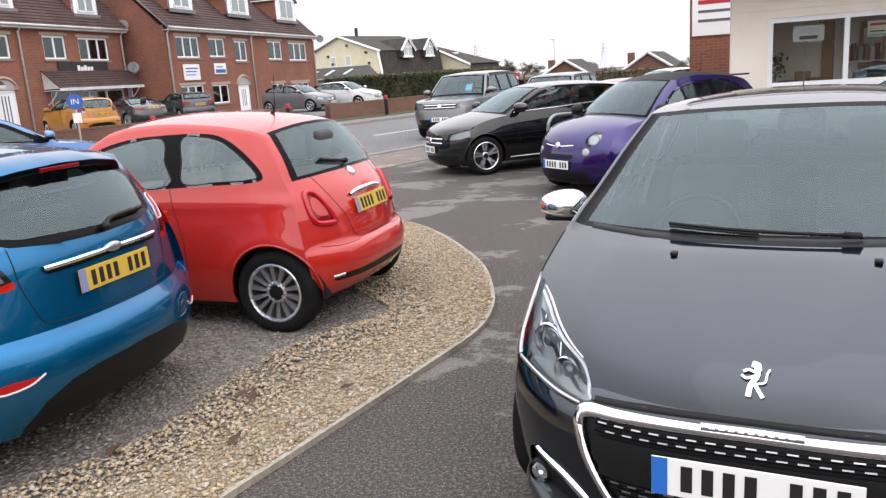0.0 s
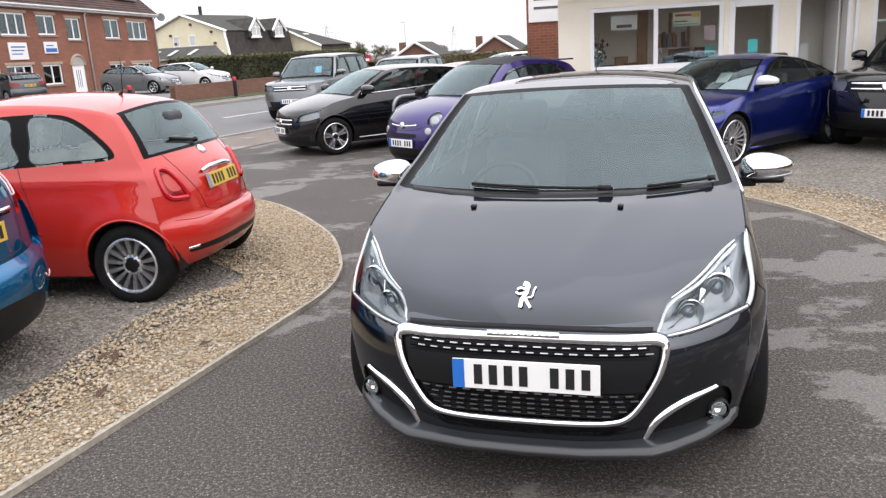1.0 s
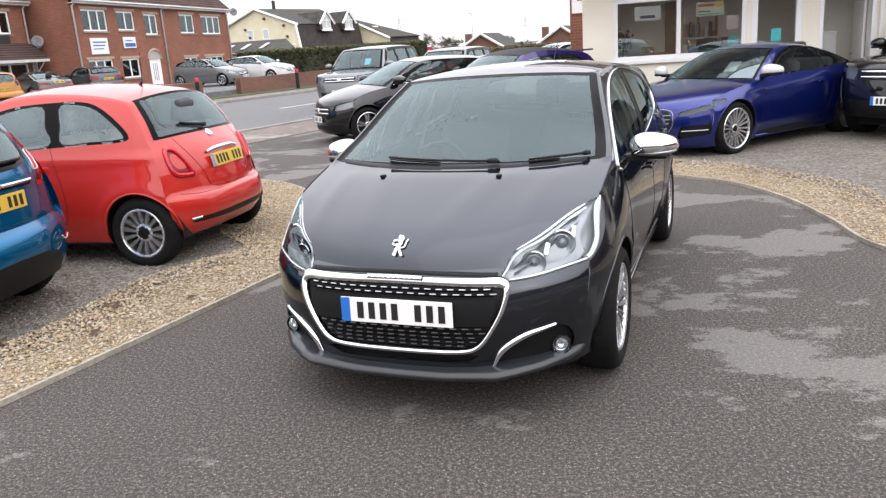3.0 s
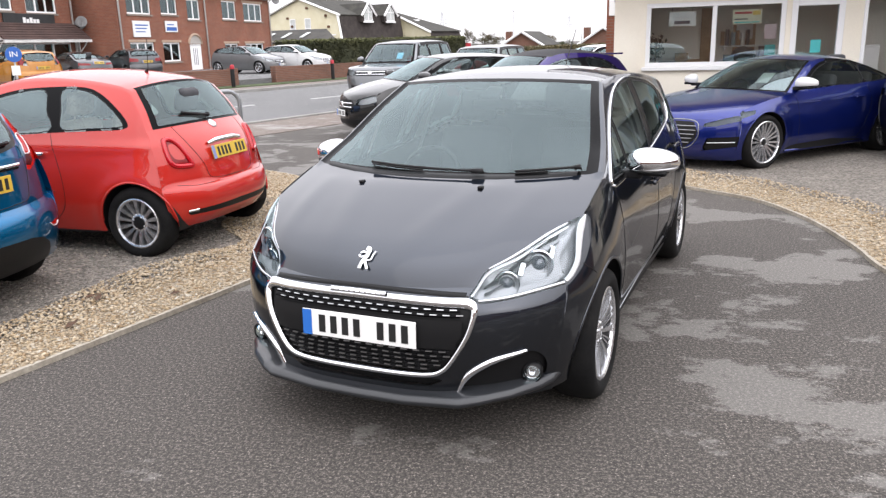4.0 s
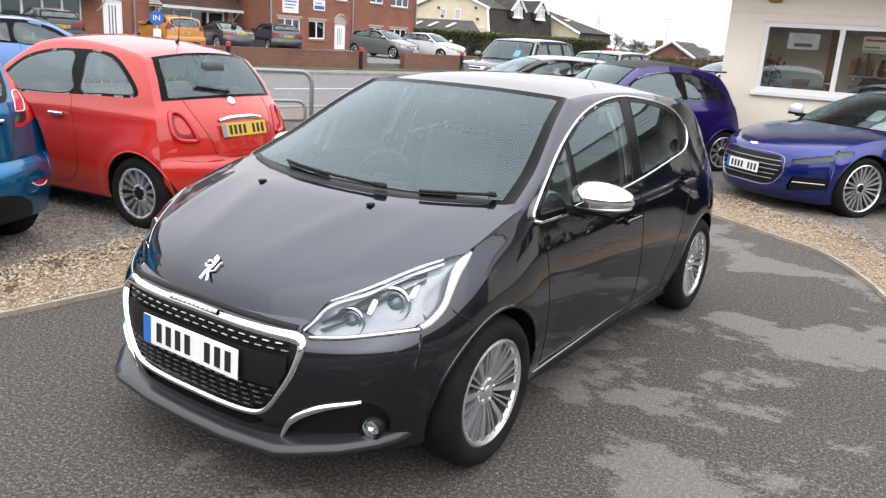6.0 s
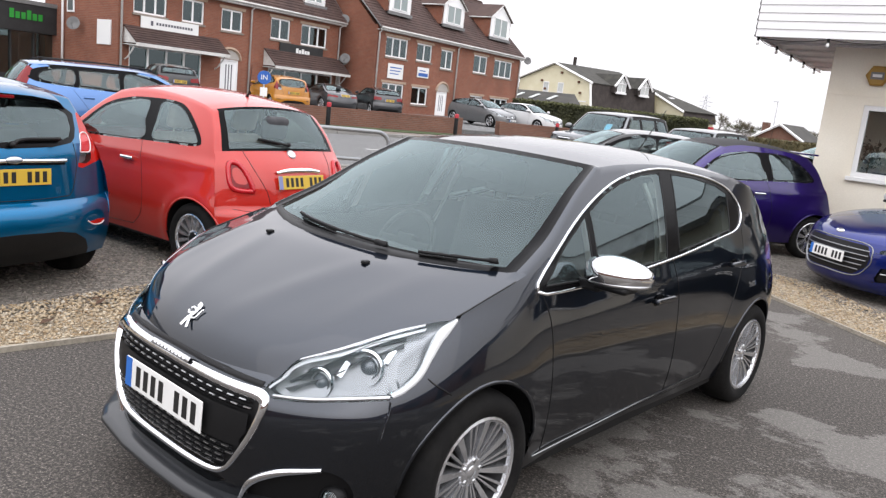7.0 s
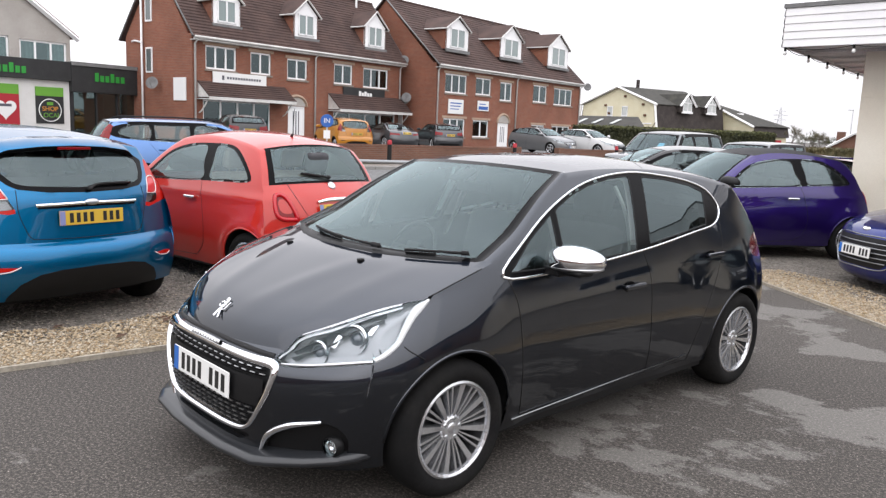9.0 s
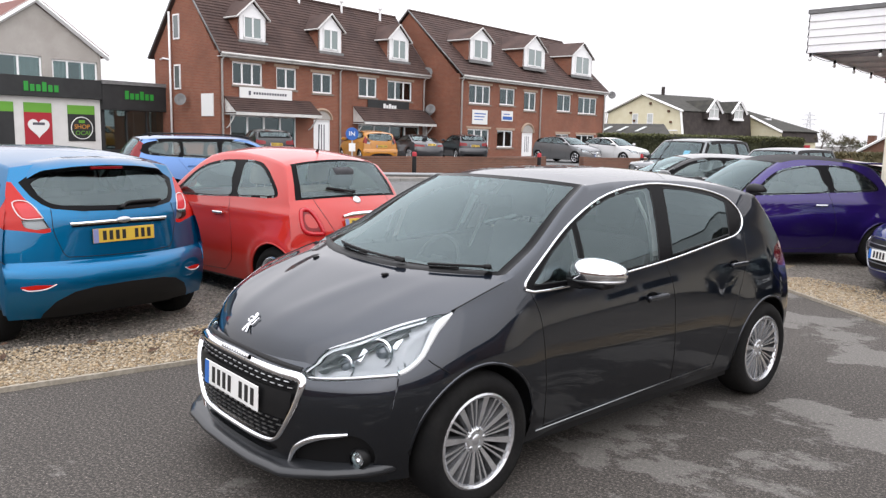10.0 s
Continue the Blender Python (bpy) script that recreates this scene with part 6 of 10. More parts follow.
black_hatch, bh = road_car("family_hatchback", axle(-0.63, 12.65, 207, 0, 0.78), changed(SPEC_HATCH, profile=[(l, [(x * 0.78 if x > 0 else x, z, f_, c) for x, z, f_, c in p]) for l, p in SPEC_HATCH["profile"]], strips=[([(-0.55, 0.985), (-1.5, 1.022), (-2.5, 1.077), (-2.95, 1.13)], 0.008, CHROME, "window_chrome"), ([(-0.45, 0.26), (-2.2, 0.27)], 0.008, SATIN, "sill_strip")]), PAINT_BLACK, "glossy black five-door hatchback with alloy wheels", 0.045)
grey_suv, gs = road_car("off_roader", yaw_at(-2.05, 21.2, 252), SPEC_SUV, PAINT_SILVER, "grey-green boxy off-roader parked by the road", 0.06)
for sg in (-1, 1):
    part("roof_rail", boxes((-2.9, sg * 0.62 - 0.015, 1.745, -1.0, sg * 0.62 + 0.015, 1.765), bevel=0.005), BLACK, grey_suv)
road_car("off_roader", axle(6.6, 8.75, 214, 0.85), SPEC_SUV, PAINT_BLACK, "black off-roader with chrome grille on gravel", 0.06, bright=CHROME)
SPEC_ESTATE = stretched(SPEC_HATCH, 1.05, 1.07, r=0.325, rim=0.22, spokes=5, profile=[
    ("front_bumper", [(0.78, 0.18, 0.34, 0.0), (0.88, 0.26, 0.38, 0.0), (0.91, 0.42, 0.40, 0.0), (0.90, 0.58, 0.40, 0.0), (0.86, 0.72, 0.38, 0.0)]),
    ("bonnet", [(0.86, 0.72, 0.38, 0.0), (0.79, 0.82, 0.34, 0.0), (0.5, 0.91, 0.3, 0.01), (0.15, 0.98, 0.25, 0.03), (-0.25, 1.04, 0.24, 0.05)]),
    ("windscreen", [(-0.25, 1.04, 0.24, 0.05), (-0.60, 1.22, 0.2, 0.04), (-0.92, 1.38, 0.15, 0.03), (-1.15, 1.47, 0.1, 0.03)]),
    ("roof", [(-1.15, 1.47, 0.1, 0.03), (-1.5, 1.525, 0.05, 0.05), (-2.0, 1.54, 0.0, 0.06), (-2.9, 1.53, 0.0, 0.06), (-3.45, 1.49, -0.06, 0.05)]),
    ("rear_window", [(-3.45, 1.49, -0.06, 0.05), (-3.62, 1.3, -0.12, 0.03), (-3.74, 1.1, -0.18, 0.0)]),
    ("tailgate", [(-3.74, 1.1, -0.18, 0.0), (-3.80, 0.95, -0.22, 0.0), (-3.82, 0.8, -0.26, 0.0), (-3.82, 0.68, -0.28, 0.0)]),
    ("rear_bumper", [(-3.82, 0.68, -0.28, 0.0), (-3.88, 0.55, -0.28, 0.0), (-3.86, 0.36, -0.26, 0.0), (-3.75, 0.24, -0.2, 0.0)])],
    ys=[(0.9, 0.70), (0.45, 0.83), (0.2, 0.90), (-0.6, 0.90), (-2.8, 0.90), (-3.3, 0.88), (-3.6, 0.84), (-3.9, 0.78)], belt=[(0.9, 0.68), (0.45, 0.82), (0.2, 0.92), (-0.3, 0.99), (-1.2, 1.02), (-3.0, 1.06), (-3.9, 1.06)],
    shoulder=[(0.9, 0.03), (0.3, 0.06), (-0.5, 0.06), (-2.6, 0.07), (-3.9, 0.1)], sill=[(0.9, 0.19), (0.3, 0.2), (-2.4, 0.22), (-3.9, 0.26)],
    flank=[("pillar_trim", curve_through([(-0.62, 1.02), (-0.95, 1.22), (-1.3, 1.40), (-1.9, 1.455), (-2.9, 1.445), (-3.35, 1.36), (-3.42, 1.2), (-3.0, 1.12), (-1.5, 1.06)], 4, True)), ("front_window", curve_through([(-0.85, 1.06), (-1.1, 1.24), (-1.4, 1.37), (-1.8, 1.415), (-1.82, 1.09), (-1.3, 1.075)], 4, True)), ("rear_side_window", [(-1.93, 1.415), (-2.62, 1.41), (-2.62, 1.14), (-1.93, 1.10)]), ("quarter_window", curve_through([(-2.72, 1.405), (-3.1, 1.375), (-3.27, 1.27), (-3.2, 1.18), (-2.72, 1.145)], 3, True)), ("tail_lamp", [(-3.36, 1.40), (-3.46, 1.40), (-3.62, 1.1), (-3.7, 0.8), (-3.5, 0.8), (-3.46, 1.08)])],
    tail=[("tail_lamp", [(0.56, 1.42), (0.60, 1.1), (0.58, 0.85), (0.9, 0.85), (0.9, 1.42)])])
estate, es = road_car("estate_car", axle(-9.5, 9.14, 58, -3.85, -0.85), SPEC_ESTATE, PAINT_SKY, "mid blue estate car with roof rails", 0.05)
bm = bmesh.new()
for sg in (-1, 1):
    v, f = tube([(x, sg * 0.58, z) for x, z in ((-1.25, 1.50), (-1.4, 1.55), (-2.2, 1.575), (-3.1, 1.56), (-3.25, 1.51))], 0.014)
    from_arrays("roof_rail", v, f, BLACK, estate)


# The ground
def tarmac(name, a, b, pale, patch_lo, patch_hi, seed=0.0, quiet=None):
    """Worn tarmac: fine stone, dark weathering and irregular pale dried patches."""
    m = mat(name, a, 0.88)
    at = coords(m)
    grit = noise_of(m, 58.0, 3.0, 0.75, at)
    stone = node(m, "ShaderNodeTexVoronoi", Scale=120.0)
    join(m, at, stone.inputs["Vector"])
    wide = noise_of(m, 0.35, 5.0, 0.6, at)
    shift = node(m, "ShaderNodeMapping")
    shift.inputs["Location"].default_value = (seed, 3.1, 0)
    shift.inputs["Scale"].default_value = (0.85, 1.1, 1.0)
    shift.inputs["Rotation"].default_value = (0, 0, 0.5)
    join(m, at, shift.inputs["Vector"])
    blot = noise_of(m, 0.9, 9.0, 0.68, shift.outputs[0])
    if quiet:
        # newer, evener tarmac round one spot: fewer dried patches there
        far = m.node_tree.nodes.new("ShaderNodeVectorMath")
        far.operation = "DISTANCE"
        join(m, at, far.inputs[0])
        far.inputs[1].default_value = (*quiet[:2], 0)
        fall = node(m, "ShaderNodeMapRange")
        fall.inputs["From Min"].default_value, fall.inputs["From Max"].default_value = quiet[2], quiet[3]
        fall.inputs["To Min"].default_value, fall.inputs["To Max"].default_value = 0.055, 0.0
        join(m, far.outputs["Value"], fall.inputs["Value"])
        less = m.node_tree.nodes.new("ShaderNodeMath")
        less.operation = "SUBTRACT"
        join(m, blot, less.inputs[0])
        join(m, fall.outputs[0], less.inputs[1])
        blot = less.outputs[0]
    chip = noise_of(m, 120.0, 2.0, 0.6, at)
    c = mixed(m, ramp(m, wide, [(0.3, (0, 0, 0)), (0.7, (1, 1, 1))]), a, b)
    dried = ramp(m, blot, [(patch_lo, (0, 0, 0)), (patch_hi, (1, 1, 1))])
    c = mixed(m, dried, c, pale)
    # loose stone shows less where fine dust has filled the surface
    filled = ramp(m, blot, [(patch_lo, (0, 0, 0)), (patch_hi, (0.62,) * 3)])
    g = mixed(m, filled, ramp(m, grit, [(0.28, (0.28,) * 3), (0.50, (0.86,) * 3), (0.66, (2.45,) * 3)]), (1.0, 1.0, 1.0))
    c = mixed(m, 1.0, c, g, "MULTIPLY")
    g = mixed(m, filled, ramp(m, chip, [(0.3, (0.45,) * 3), (0.52, (0.92,) * 3), (0.64, (1.5,) * 3), (0.72, (4.0,) * 3)]), (1.0, 1.0, 1.0))
    c = mixed(m, 1.0, c, g, "MULTIPLY")
    join(m, c, bsdf(m).inputs["Base Color"])
    r = ramp(m, blot, [(patch_lo, (0.9,) * 3), (patch_hi, (0.72,) * 3)])
    join(m, r, bsdf(m).inputs["Roughness"])
    bumped(m, stone.outputs[0], 0.5, 0.004)
    return m


TARMAC = tarmac("lot_tarmac", (0.0515, 0.0450, 0.0392), (0.070, 0.0615, 0.0535), (0.122, 0.113, 0.102), 0.526, 0.556, 0.0, (-0.4, 0.6, 1.4, 3.8))
ROAD = tarmac("road_asphalt", (0.108, 0.108, 0.108), (0.1296, 0.1296, 0.1282), (0.1512, 0.1512, 0.1476), 0.6, 0.7, 7.0)
FOOTPATH = tarmac("brown_footpath", (0.1224, 0.0972, 0.0828), (0.1512, 0.126, 0.108), (0.216, 0.2016, 0.1872), 0.55, 0.62, 3.0)
CONCRETE = grained("kerb_concrete", (0.216, 0.2088, 0.1944), (0.2736, 0.2664, 0.252), 2.0, 0.9, 0.4, 0.003)
GRASS = grained("verge_grass", (0.0396, 0.0612, 0.018), (0.0648, 0.0864, 0.0288), 3.0, 0.95, 1.0, 0.03, 45.0)

g = 700.0
me = bpy.data.meshes.new("ground")
me.from_pydata([(-g, -g, 0), (g, -g, 0), (g, g, 0), (-g, g, 0)], [], [(0, 1, 2, 3)])
tagged(mesh_part("ground", me, TARMAC), "worn dark tarmac yard with pale dried patches", "ground", kind="structure")

# The road beyond, its kerbs and footpaths: x along the road, y across it, away from the yard
ROAD_M = pose(0, 0, 0, 0, 0, 60)


def strip(name, y0, y1, z0, z1, material, label, category, x0=-120, x1=420, kind="structure"):
    ob = part(name, boxes((x0, y0, z0, x1, y1, z1)), material)
    ob.matrix_basis = ROAD_M
    return tagged(ob, label, category, kind=kind)


strip("road", 11.6, 21.3, -0.2, 0.004, ROAD, "grey asphalt two-lane road with a dashed line", "road")
strip("pavement", 9.5, 11.45, -0.2, 0.012, FOOTPATH, "brown tarmac footpath along the road", "pavement")
strip("pavement_far", 21.45, 23.0, -0.2, 0.10, FOOTPATH, "tarmac footpath across the road", "pavement")
strip("verge", 23.0, 24.2, -0.2, 0.13, GRASS, "short green grass verge before a brick wall", "grass")
strip("forecourt", 24.45, 42.0, -0.2, 0.33, ROAD, "grey asphalt forecourt of the shops", "ground", -60, 60)
for nm, y, z in (("kerb_near", 11.45, 0.05), ("kerb_far", 21.3, 0.12)):
    kerb = new(nm)
    kerb.matrix_basis = ROAD_M
    tagged(kerb, "pale concrete kerb stones along the road", "kerb", kind="structure")
    mesh = None
    for k in range(46):
        x = -12 + k * 0.915
        if mesh is None:
            st = part("kerb_stone", boxes((0, 0, -0.15, 0.90, 0.15, z), bevel=0.015), CONCRETE, kerb)
            mesh = st.data
        else:
            st = new("kerb_stone", mesh)
            st.parent = kerb
        st.location = (x, y, 0)
dash_mesh = None
for k in range(14):
    if dash_mesh is None:
        d_ = part("road_marking", boxes((0, -0.06, 0, 3.2, 0.06, 0.004)), grained("line_white", (0.5, 0.5, 0.48), (0.62, 0.62, 0.6), 4, 0.8))
        dash_mesh = d_.data
    else:
        d_ = new("road_marking", dash_mesh)
    d_.matrix_basis = ROAD_M @ Matrix.Translation((-10 + k * 5.6, 15.9, 0.006))
    tagged(d_, "worn white dash of the road's centre line", "road marking", "centre line", kind="structure")

# Gravel beds with a timber edge
LEFT_EDGE = [(-3.2, -1.7), (-2.4, -0.1), (-1.56, 1.55), (-0.97, 2.80), (-0.45, 3.95), (-0.20, 4.55), (-0.13, 5.0), (-0.14, 5.45), (-0.25, 6.2), (-0.47, 6.9), (-0.85, 7.8), (-1.35, 8.55), (-2.2, 9.15), (-3.5, 9.5), (-6.0, 9.9), (-9.5, 9.0)]
LEFT_BED = LEFT_EDGE + [(-14, 6), (-14, -6), (-5, -5)]
RIGHT_EDGE = [(5.6, 1.6), (4.7, 2.9), (4.2, 3.7), (4.06, 4.16), (4.12, 4.77), (4.14, 5.5), (4.08, 6.1), (3.92, 6.7), (3.50, 7.3), (3.05, 7.9), (2.55, 8.55), (2.0, 9.25), (1.75, 9.8), (1.75, 10.6)]
RIGHT_BED = RIGHT_EDGE + [(2.6, 12.0), (3.2, 12.48), (9.3, 11.1), (14, 9.5), (14, 0.5)]


def gravel_mat(name, a, b, c, scale):
    m = mat(name, a, 0.9)
    at = coords(m)
    v = node(m, "ShaderNodeTexVoronoi", Scale=scale)
    join(m, at, v.inputs["Vector"])
    sep = m.node_tree.nodes.new("ShaderNodeSeparateColor")
    join(m, v.outputs["Color"], sep.inputs[0])
    col = ramp(m, sep.outputs[0], [(0.0, a), (0.45, b), (0.9, c)])
    # colour falls off towards the gaps: shade between stones painted in
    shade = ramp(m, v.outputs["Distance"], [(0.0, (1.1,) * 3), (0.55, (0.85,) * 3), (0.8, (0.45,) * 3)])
    wide = ramp(m, noise_of(m, 1.6, 4.0, 0.6, at), [(0.3, (0.82,) * 3), (0.7, (1.1,) * 3)])
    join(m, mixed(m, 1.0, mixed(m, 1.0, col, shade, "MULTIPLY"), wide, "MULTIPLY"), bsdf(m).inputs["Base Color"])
    inv = ramp(m, v.outputs["Distance"], [(0.0, (1,) * 3), (0.7, (0,) * 3)])
    bumped(m, inv, 1.0, 0.02)
    return m


def stone_mat(name, stops):
    m = mat(name, stops[0][1], 0.85)
    g_ = m.node_tree.nodes.new("ShaderNodeNewGeometry")
    c = ramp(m, g_.outputs["Random Per Island"], stops)
    n_ = ramp(m, noise_of(m, 60.0, 3.0), [(0.3, (0.8,) * 3), (0.7, (1.15,) * 3)])
    join(m, mixed(m, 1.0, c, n_, "MULTIPLY"), bsdf(m).inputs["Base Color"])
    return m


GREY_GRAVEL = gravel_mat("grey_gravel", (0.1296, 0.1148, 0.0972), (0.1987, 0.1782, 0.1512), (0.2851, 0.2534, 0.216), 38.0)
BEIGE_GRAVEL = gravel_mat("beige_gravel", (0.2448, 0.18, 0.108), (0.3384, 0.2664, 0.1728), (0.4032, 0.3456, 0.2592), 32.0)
BEIGE_STONES = stone_mat("beige_stones", [(0.0, (0.216, 0.144, 0.0792)), (0.3, (0.36, 0.2736, 0.1656)), (0.6, (0.432, 0.36, 0.2592)), (0.85, (0.3024, 0.2376, 0.1584)), (1.0, (0.4752, 0.432, 0.36))])
GREY_STONES = stone_mat("grey_stones", [(0.0, (0.1123, 0.099, 0.0864)), (0.4, (0.2074, 0.1822, 0.1584)), (0.75, (0.2938, 0.2614, 0.2232)), (1.0, (0.3629, 0.301, 0.2376))])
TIMBER = grained("edging_timber", (0.27, 0.235, 0.185), (0.36, 0.325, 0.265), 3.0, 0.85, 0.5, 0.004, 40.0)


def bed(name, outline, z, material, label):
    bm = bmesh.new()
    top = [bm.verts.new((x, y, z)) for x, y in outline]
    low = [bm.verts.new((x, y, -0.1)) for x, y in outline]
    bm.faces.new(top)
    for i in range(len(outline)):
        j = (i + 1) % len(outline)
        bm.faces.new((top[i], low[i], low[j], top[j]))
    bmesh.ops.recalc_face_normals(bm, faces=bm.faces)
    return tagged(part(name, bm, material), label, "gravel", kind="structure")


def offset_line(pts, d):
    p = np.array(pts, float)
    t = np.gradient(p, axis=0)
    t /= np.linalg.norm(t, axis=1)[:, None]
    return p + d * np.stack([-t[:, 1], t[:, 0]], 1)


L_FINE, R_FINE = curve_through(LEFT_EDGE, 5), curve_through(RIGHT_EDGE[::-1], 5)
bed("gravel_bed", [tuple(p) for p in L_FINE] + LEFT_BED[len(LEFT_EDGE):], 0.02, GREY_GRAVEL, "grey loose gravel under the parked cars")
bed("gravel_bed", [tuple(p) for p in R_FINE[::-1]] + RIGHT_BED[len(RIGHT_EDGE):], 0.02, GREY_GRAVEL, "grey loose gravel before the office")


def band(name, line, wide, z, material, label):
    """A strip of gravel along the edge, of uneven width."""
    k = len(line)
    wob = np.array([wide * (0.85 + 0.35 * noise.noise(Vector((line[i][0] * 0.9, line[i][1] * 0.9, 5.0)))) for i in range(k)])
    inner = offset_line(line, 1.0) - line
    v = []
    for i in range(k):
        for s_ in (0.0, 0.5, 1.0):
            q = line[i] + inner[i] * wob[i] * s_
            v.append((q[0], q[1], z if s_ < 0.9 else 0.012))
    f = [(i * 3 + q, (i + 1) * 3 + q, (i + 1) * 3 + q + 1, i * 3 + q + 1) for i in range(k - 1) for q in range(2)]
    ob = from_arrays(name, v, f, material, smooth=False)
    return tagged(ob, label, "gravel", kind="structure"), wob


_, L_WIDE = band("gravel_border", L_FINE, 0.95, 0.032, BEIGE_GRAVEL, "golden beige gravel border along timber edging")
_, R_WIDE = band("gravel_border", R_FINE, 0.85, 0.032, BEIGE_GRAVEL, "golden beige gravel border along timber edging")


def edging(line, name):
    """Thin boards end to end along a bed."""
    holder = tagged(new(name), "weathered pale timber edging boards along gravel", "edging", kind="structure")
    cuts = list(range(0, len(line) - 1, 3))
    for a in cuts:
        b = min(a + 3, len(line) - 1)
        seg = line[a:b + 1]
        t = np.gradient(seg, axis=0)
        t /= np.linalg.norm(t, axis=1)[:, None] + 1e-9
        nn = np.stack([-t[:, 1], t[:, 0]], 1)
        v = []
        for q in range(len(seg)):
            for o, z in ((0.0, -0.05), (0.0, 0.032), (-0.028, 0.032), (-0.028, -0.05)):
                v.append((*(seg[q] + nn[q] * o), z))
        f = [(q * 4 + c, q * 4 + (c + 1) % 4, (q + 1) * 4 + (c + 1) % 4, (q + 1) * 4 + c) for q in range(len(seg) - 1) for c in range(4)]
        f += [(0, 1, 2, 3), tuple(range((len(seg) - 1) * 4, len(seg) * 4))[::-1]]
        from_arrays("board", v, f, TIMBER, holder, smooth=False)


edging(L_FINE, "edging_left")
edging(R_FINE, "edging_right")


def pebbles(name, spots, size, material, label, rng):
    """Loose angular stones, one joined mesh."""
    base = np.array([(1, 0, 0), (-1, 0, 0), (0, 1, 0), (0, -1, 0), (0, 0, 1), (0, 0, -0.6)], float)
    tri = np.array([(0, 2, 4), (2, 1, 4), (1, 3, 4), (3, 0, 4), (2, 0, 5), (1, 2, 5), (3, 1, 5), (0, 3, 5)])
    n = len(spots)
    s = size * (0.55 + rng.random((n, 1)) ** 1.7)
    v = base[None] * np.concatenate([s * (0.7 + 0.7 * rng.random((n, 1))), s * (0.6 + 0.5 * rng.random((n, 1))), s * (0.35 + 0.35 * rng.random((n, 1)))], 1)[:, None]
    v = v + (rng.random((n, 6, 3)) - 0.5) * s[:, None] * 0.5
    a = rng.random(n) * 6.283
    c, d = np.cos(a)[:, None], np.sin(a)[:, None]
    x, y = v[..., 0] * c - v[..., 1] * d, v[..., 0] * d + v[..., 1] * c
    v = np.stack([x + spots[:, :1], y + spots[:, 1:2], v[..., 2] + spots[:, 2:3] + s * 0.15], 2).reshape(-1, 3)
    f = (tri[None] + 6 * np.arange(n)[:, None, None]).reshape(-1, 3)
    me = bpy.data.meshes.new(name)
    me.vertices.add(len(v))
    me.vertices.foreach_set("co", v.ravel())
    me.loops.add(f.size)
    me.loops.foreach_set("vertex_index", f.ravel())
    me.polygons.add(len(f))
    me.polygons.foreach_set("loop_start", np.arange(len(f)) * 3)
    me.update(calc_edges=True)
    return tagged(mesh_part(name, me, material), label, "gravel", kind="stuff")


rng = np.random.default_rng(4)


def along(line, wob, n, lo, hi):
    inner = offset_line(line, 1.0) - line
    seg = np.linalg.norm(np.diff(line, axis=0), axis=1)
    at = np.concatenate([[0], np.cumsum(seg)])
    s = lo + (hi - lo) * rng.random(n)
    w = rng.random(n)
    px = np.interp(s, at, line[:, 0]) + np.interp(s, at, inner[:, 0] * wob) * w
    py = np.interp(s, at, line[:, 1]) + np.interp(s, at, inner[:, 1] * wob) * w
    return np.stack([px, py, np.full(n, 0.032)], 1)


pebbles("beige_stones", np.concatenate([along(L_FINE, L_WIDE * 1.12, 27000, 1.5, 12.0), along(R_FINE, R_WIDE * 1.12, 13000, 1.5, 10.5)]), 0.0125, BEIGE_STONES, "loose golden beige stones of the border", rng)
spots = rng.random((26000, 2)) * np.array([4.2, 7.5]) + np.array([-4.4, 1.0])
keep = inside(np.array(LEFT_BED), spots[:, 0], spots[:, 1])
spots = spots[keep]
pebbles("grey_stones", np.concatenate([spots, np.full((len(spots), 1), 0.02)], 1), 0.011, GREY_STONES, "loose grey stones scattered on the gravel", rng)

# fallen leaves on the gravel
LEAF = grained("dead_leaf", (0.0504, 0.0252, 0.0144), (0.0864, 0.0432, 0.0216), 20, 0.8)
for x, y, a in ((-1.36, 3.53, 20), (-1.30, 3.50, 100), (-1.75, 2.9, 60), (-0.8, 3.6, 10), (-1.9, 2.3, 140), (-1.2, 3.0, 70), (-2.2, 2.5, 33)):
    bm = bmesh.new()
    pts = [(-0.05, 0, 0), (-0.02, 0.02, 0.012), (0.02, 0.016, 0.006), (0.05, 0, 0.018), (0.015, -0.018, 0.01), (-0.025, -0.016, 0.004)]
    mid_ = bm.verts.new((0, 0, 0.002))
    vs = [bm.verts.new(p) for p in pts]
    for i in range(6):
        bm.faces.new((mid_, vs[i], vs[(i + 1) % 6]))
    ob = part("fallen_leaf", bm, LEAF)
    ob.matrix_basis = pose(x, y, 0.05, 8, -6, a)
    tagged(ob, "curled brown fallen leaf on the gravel", "leaf", "fallen leaves")


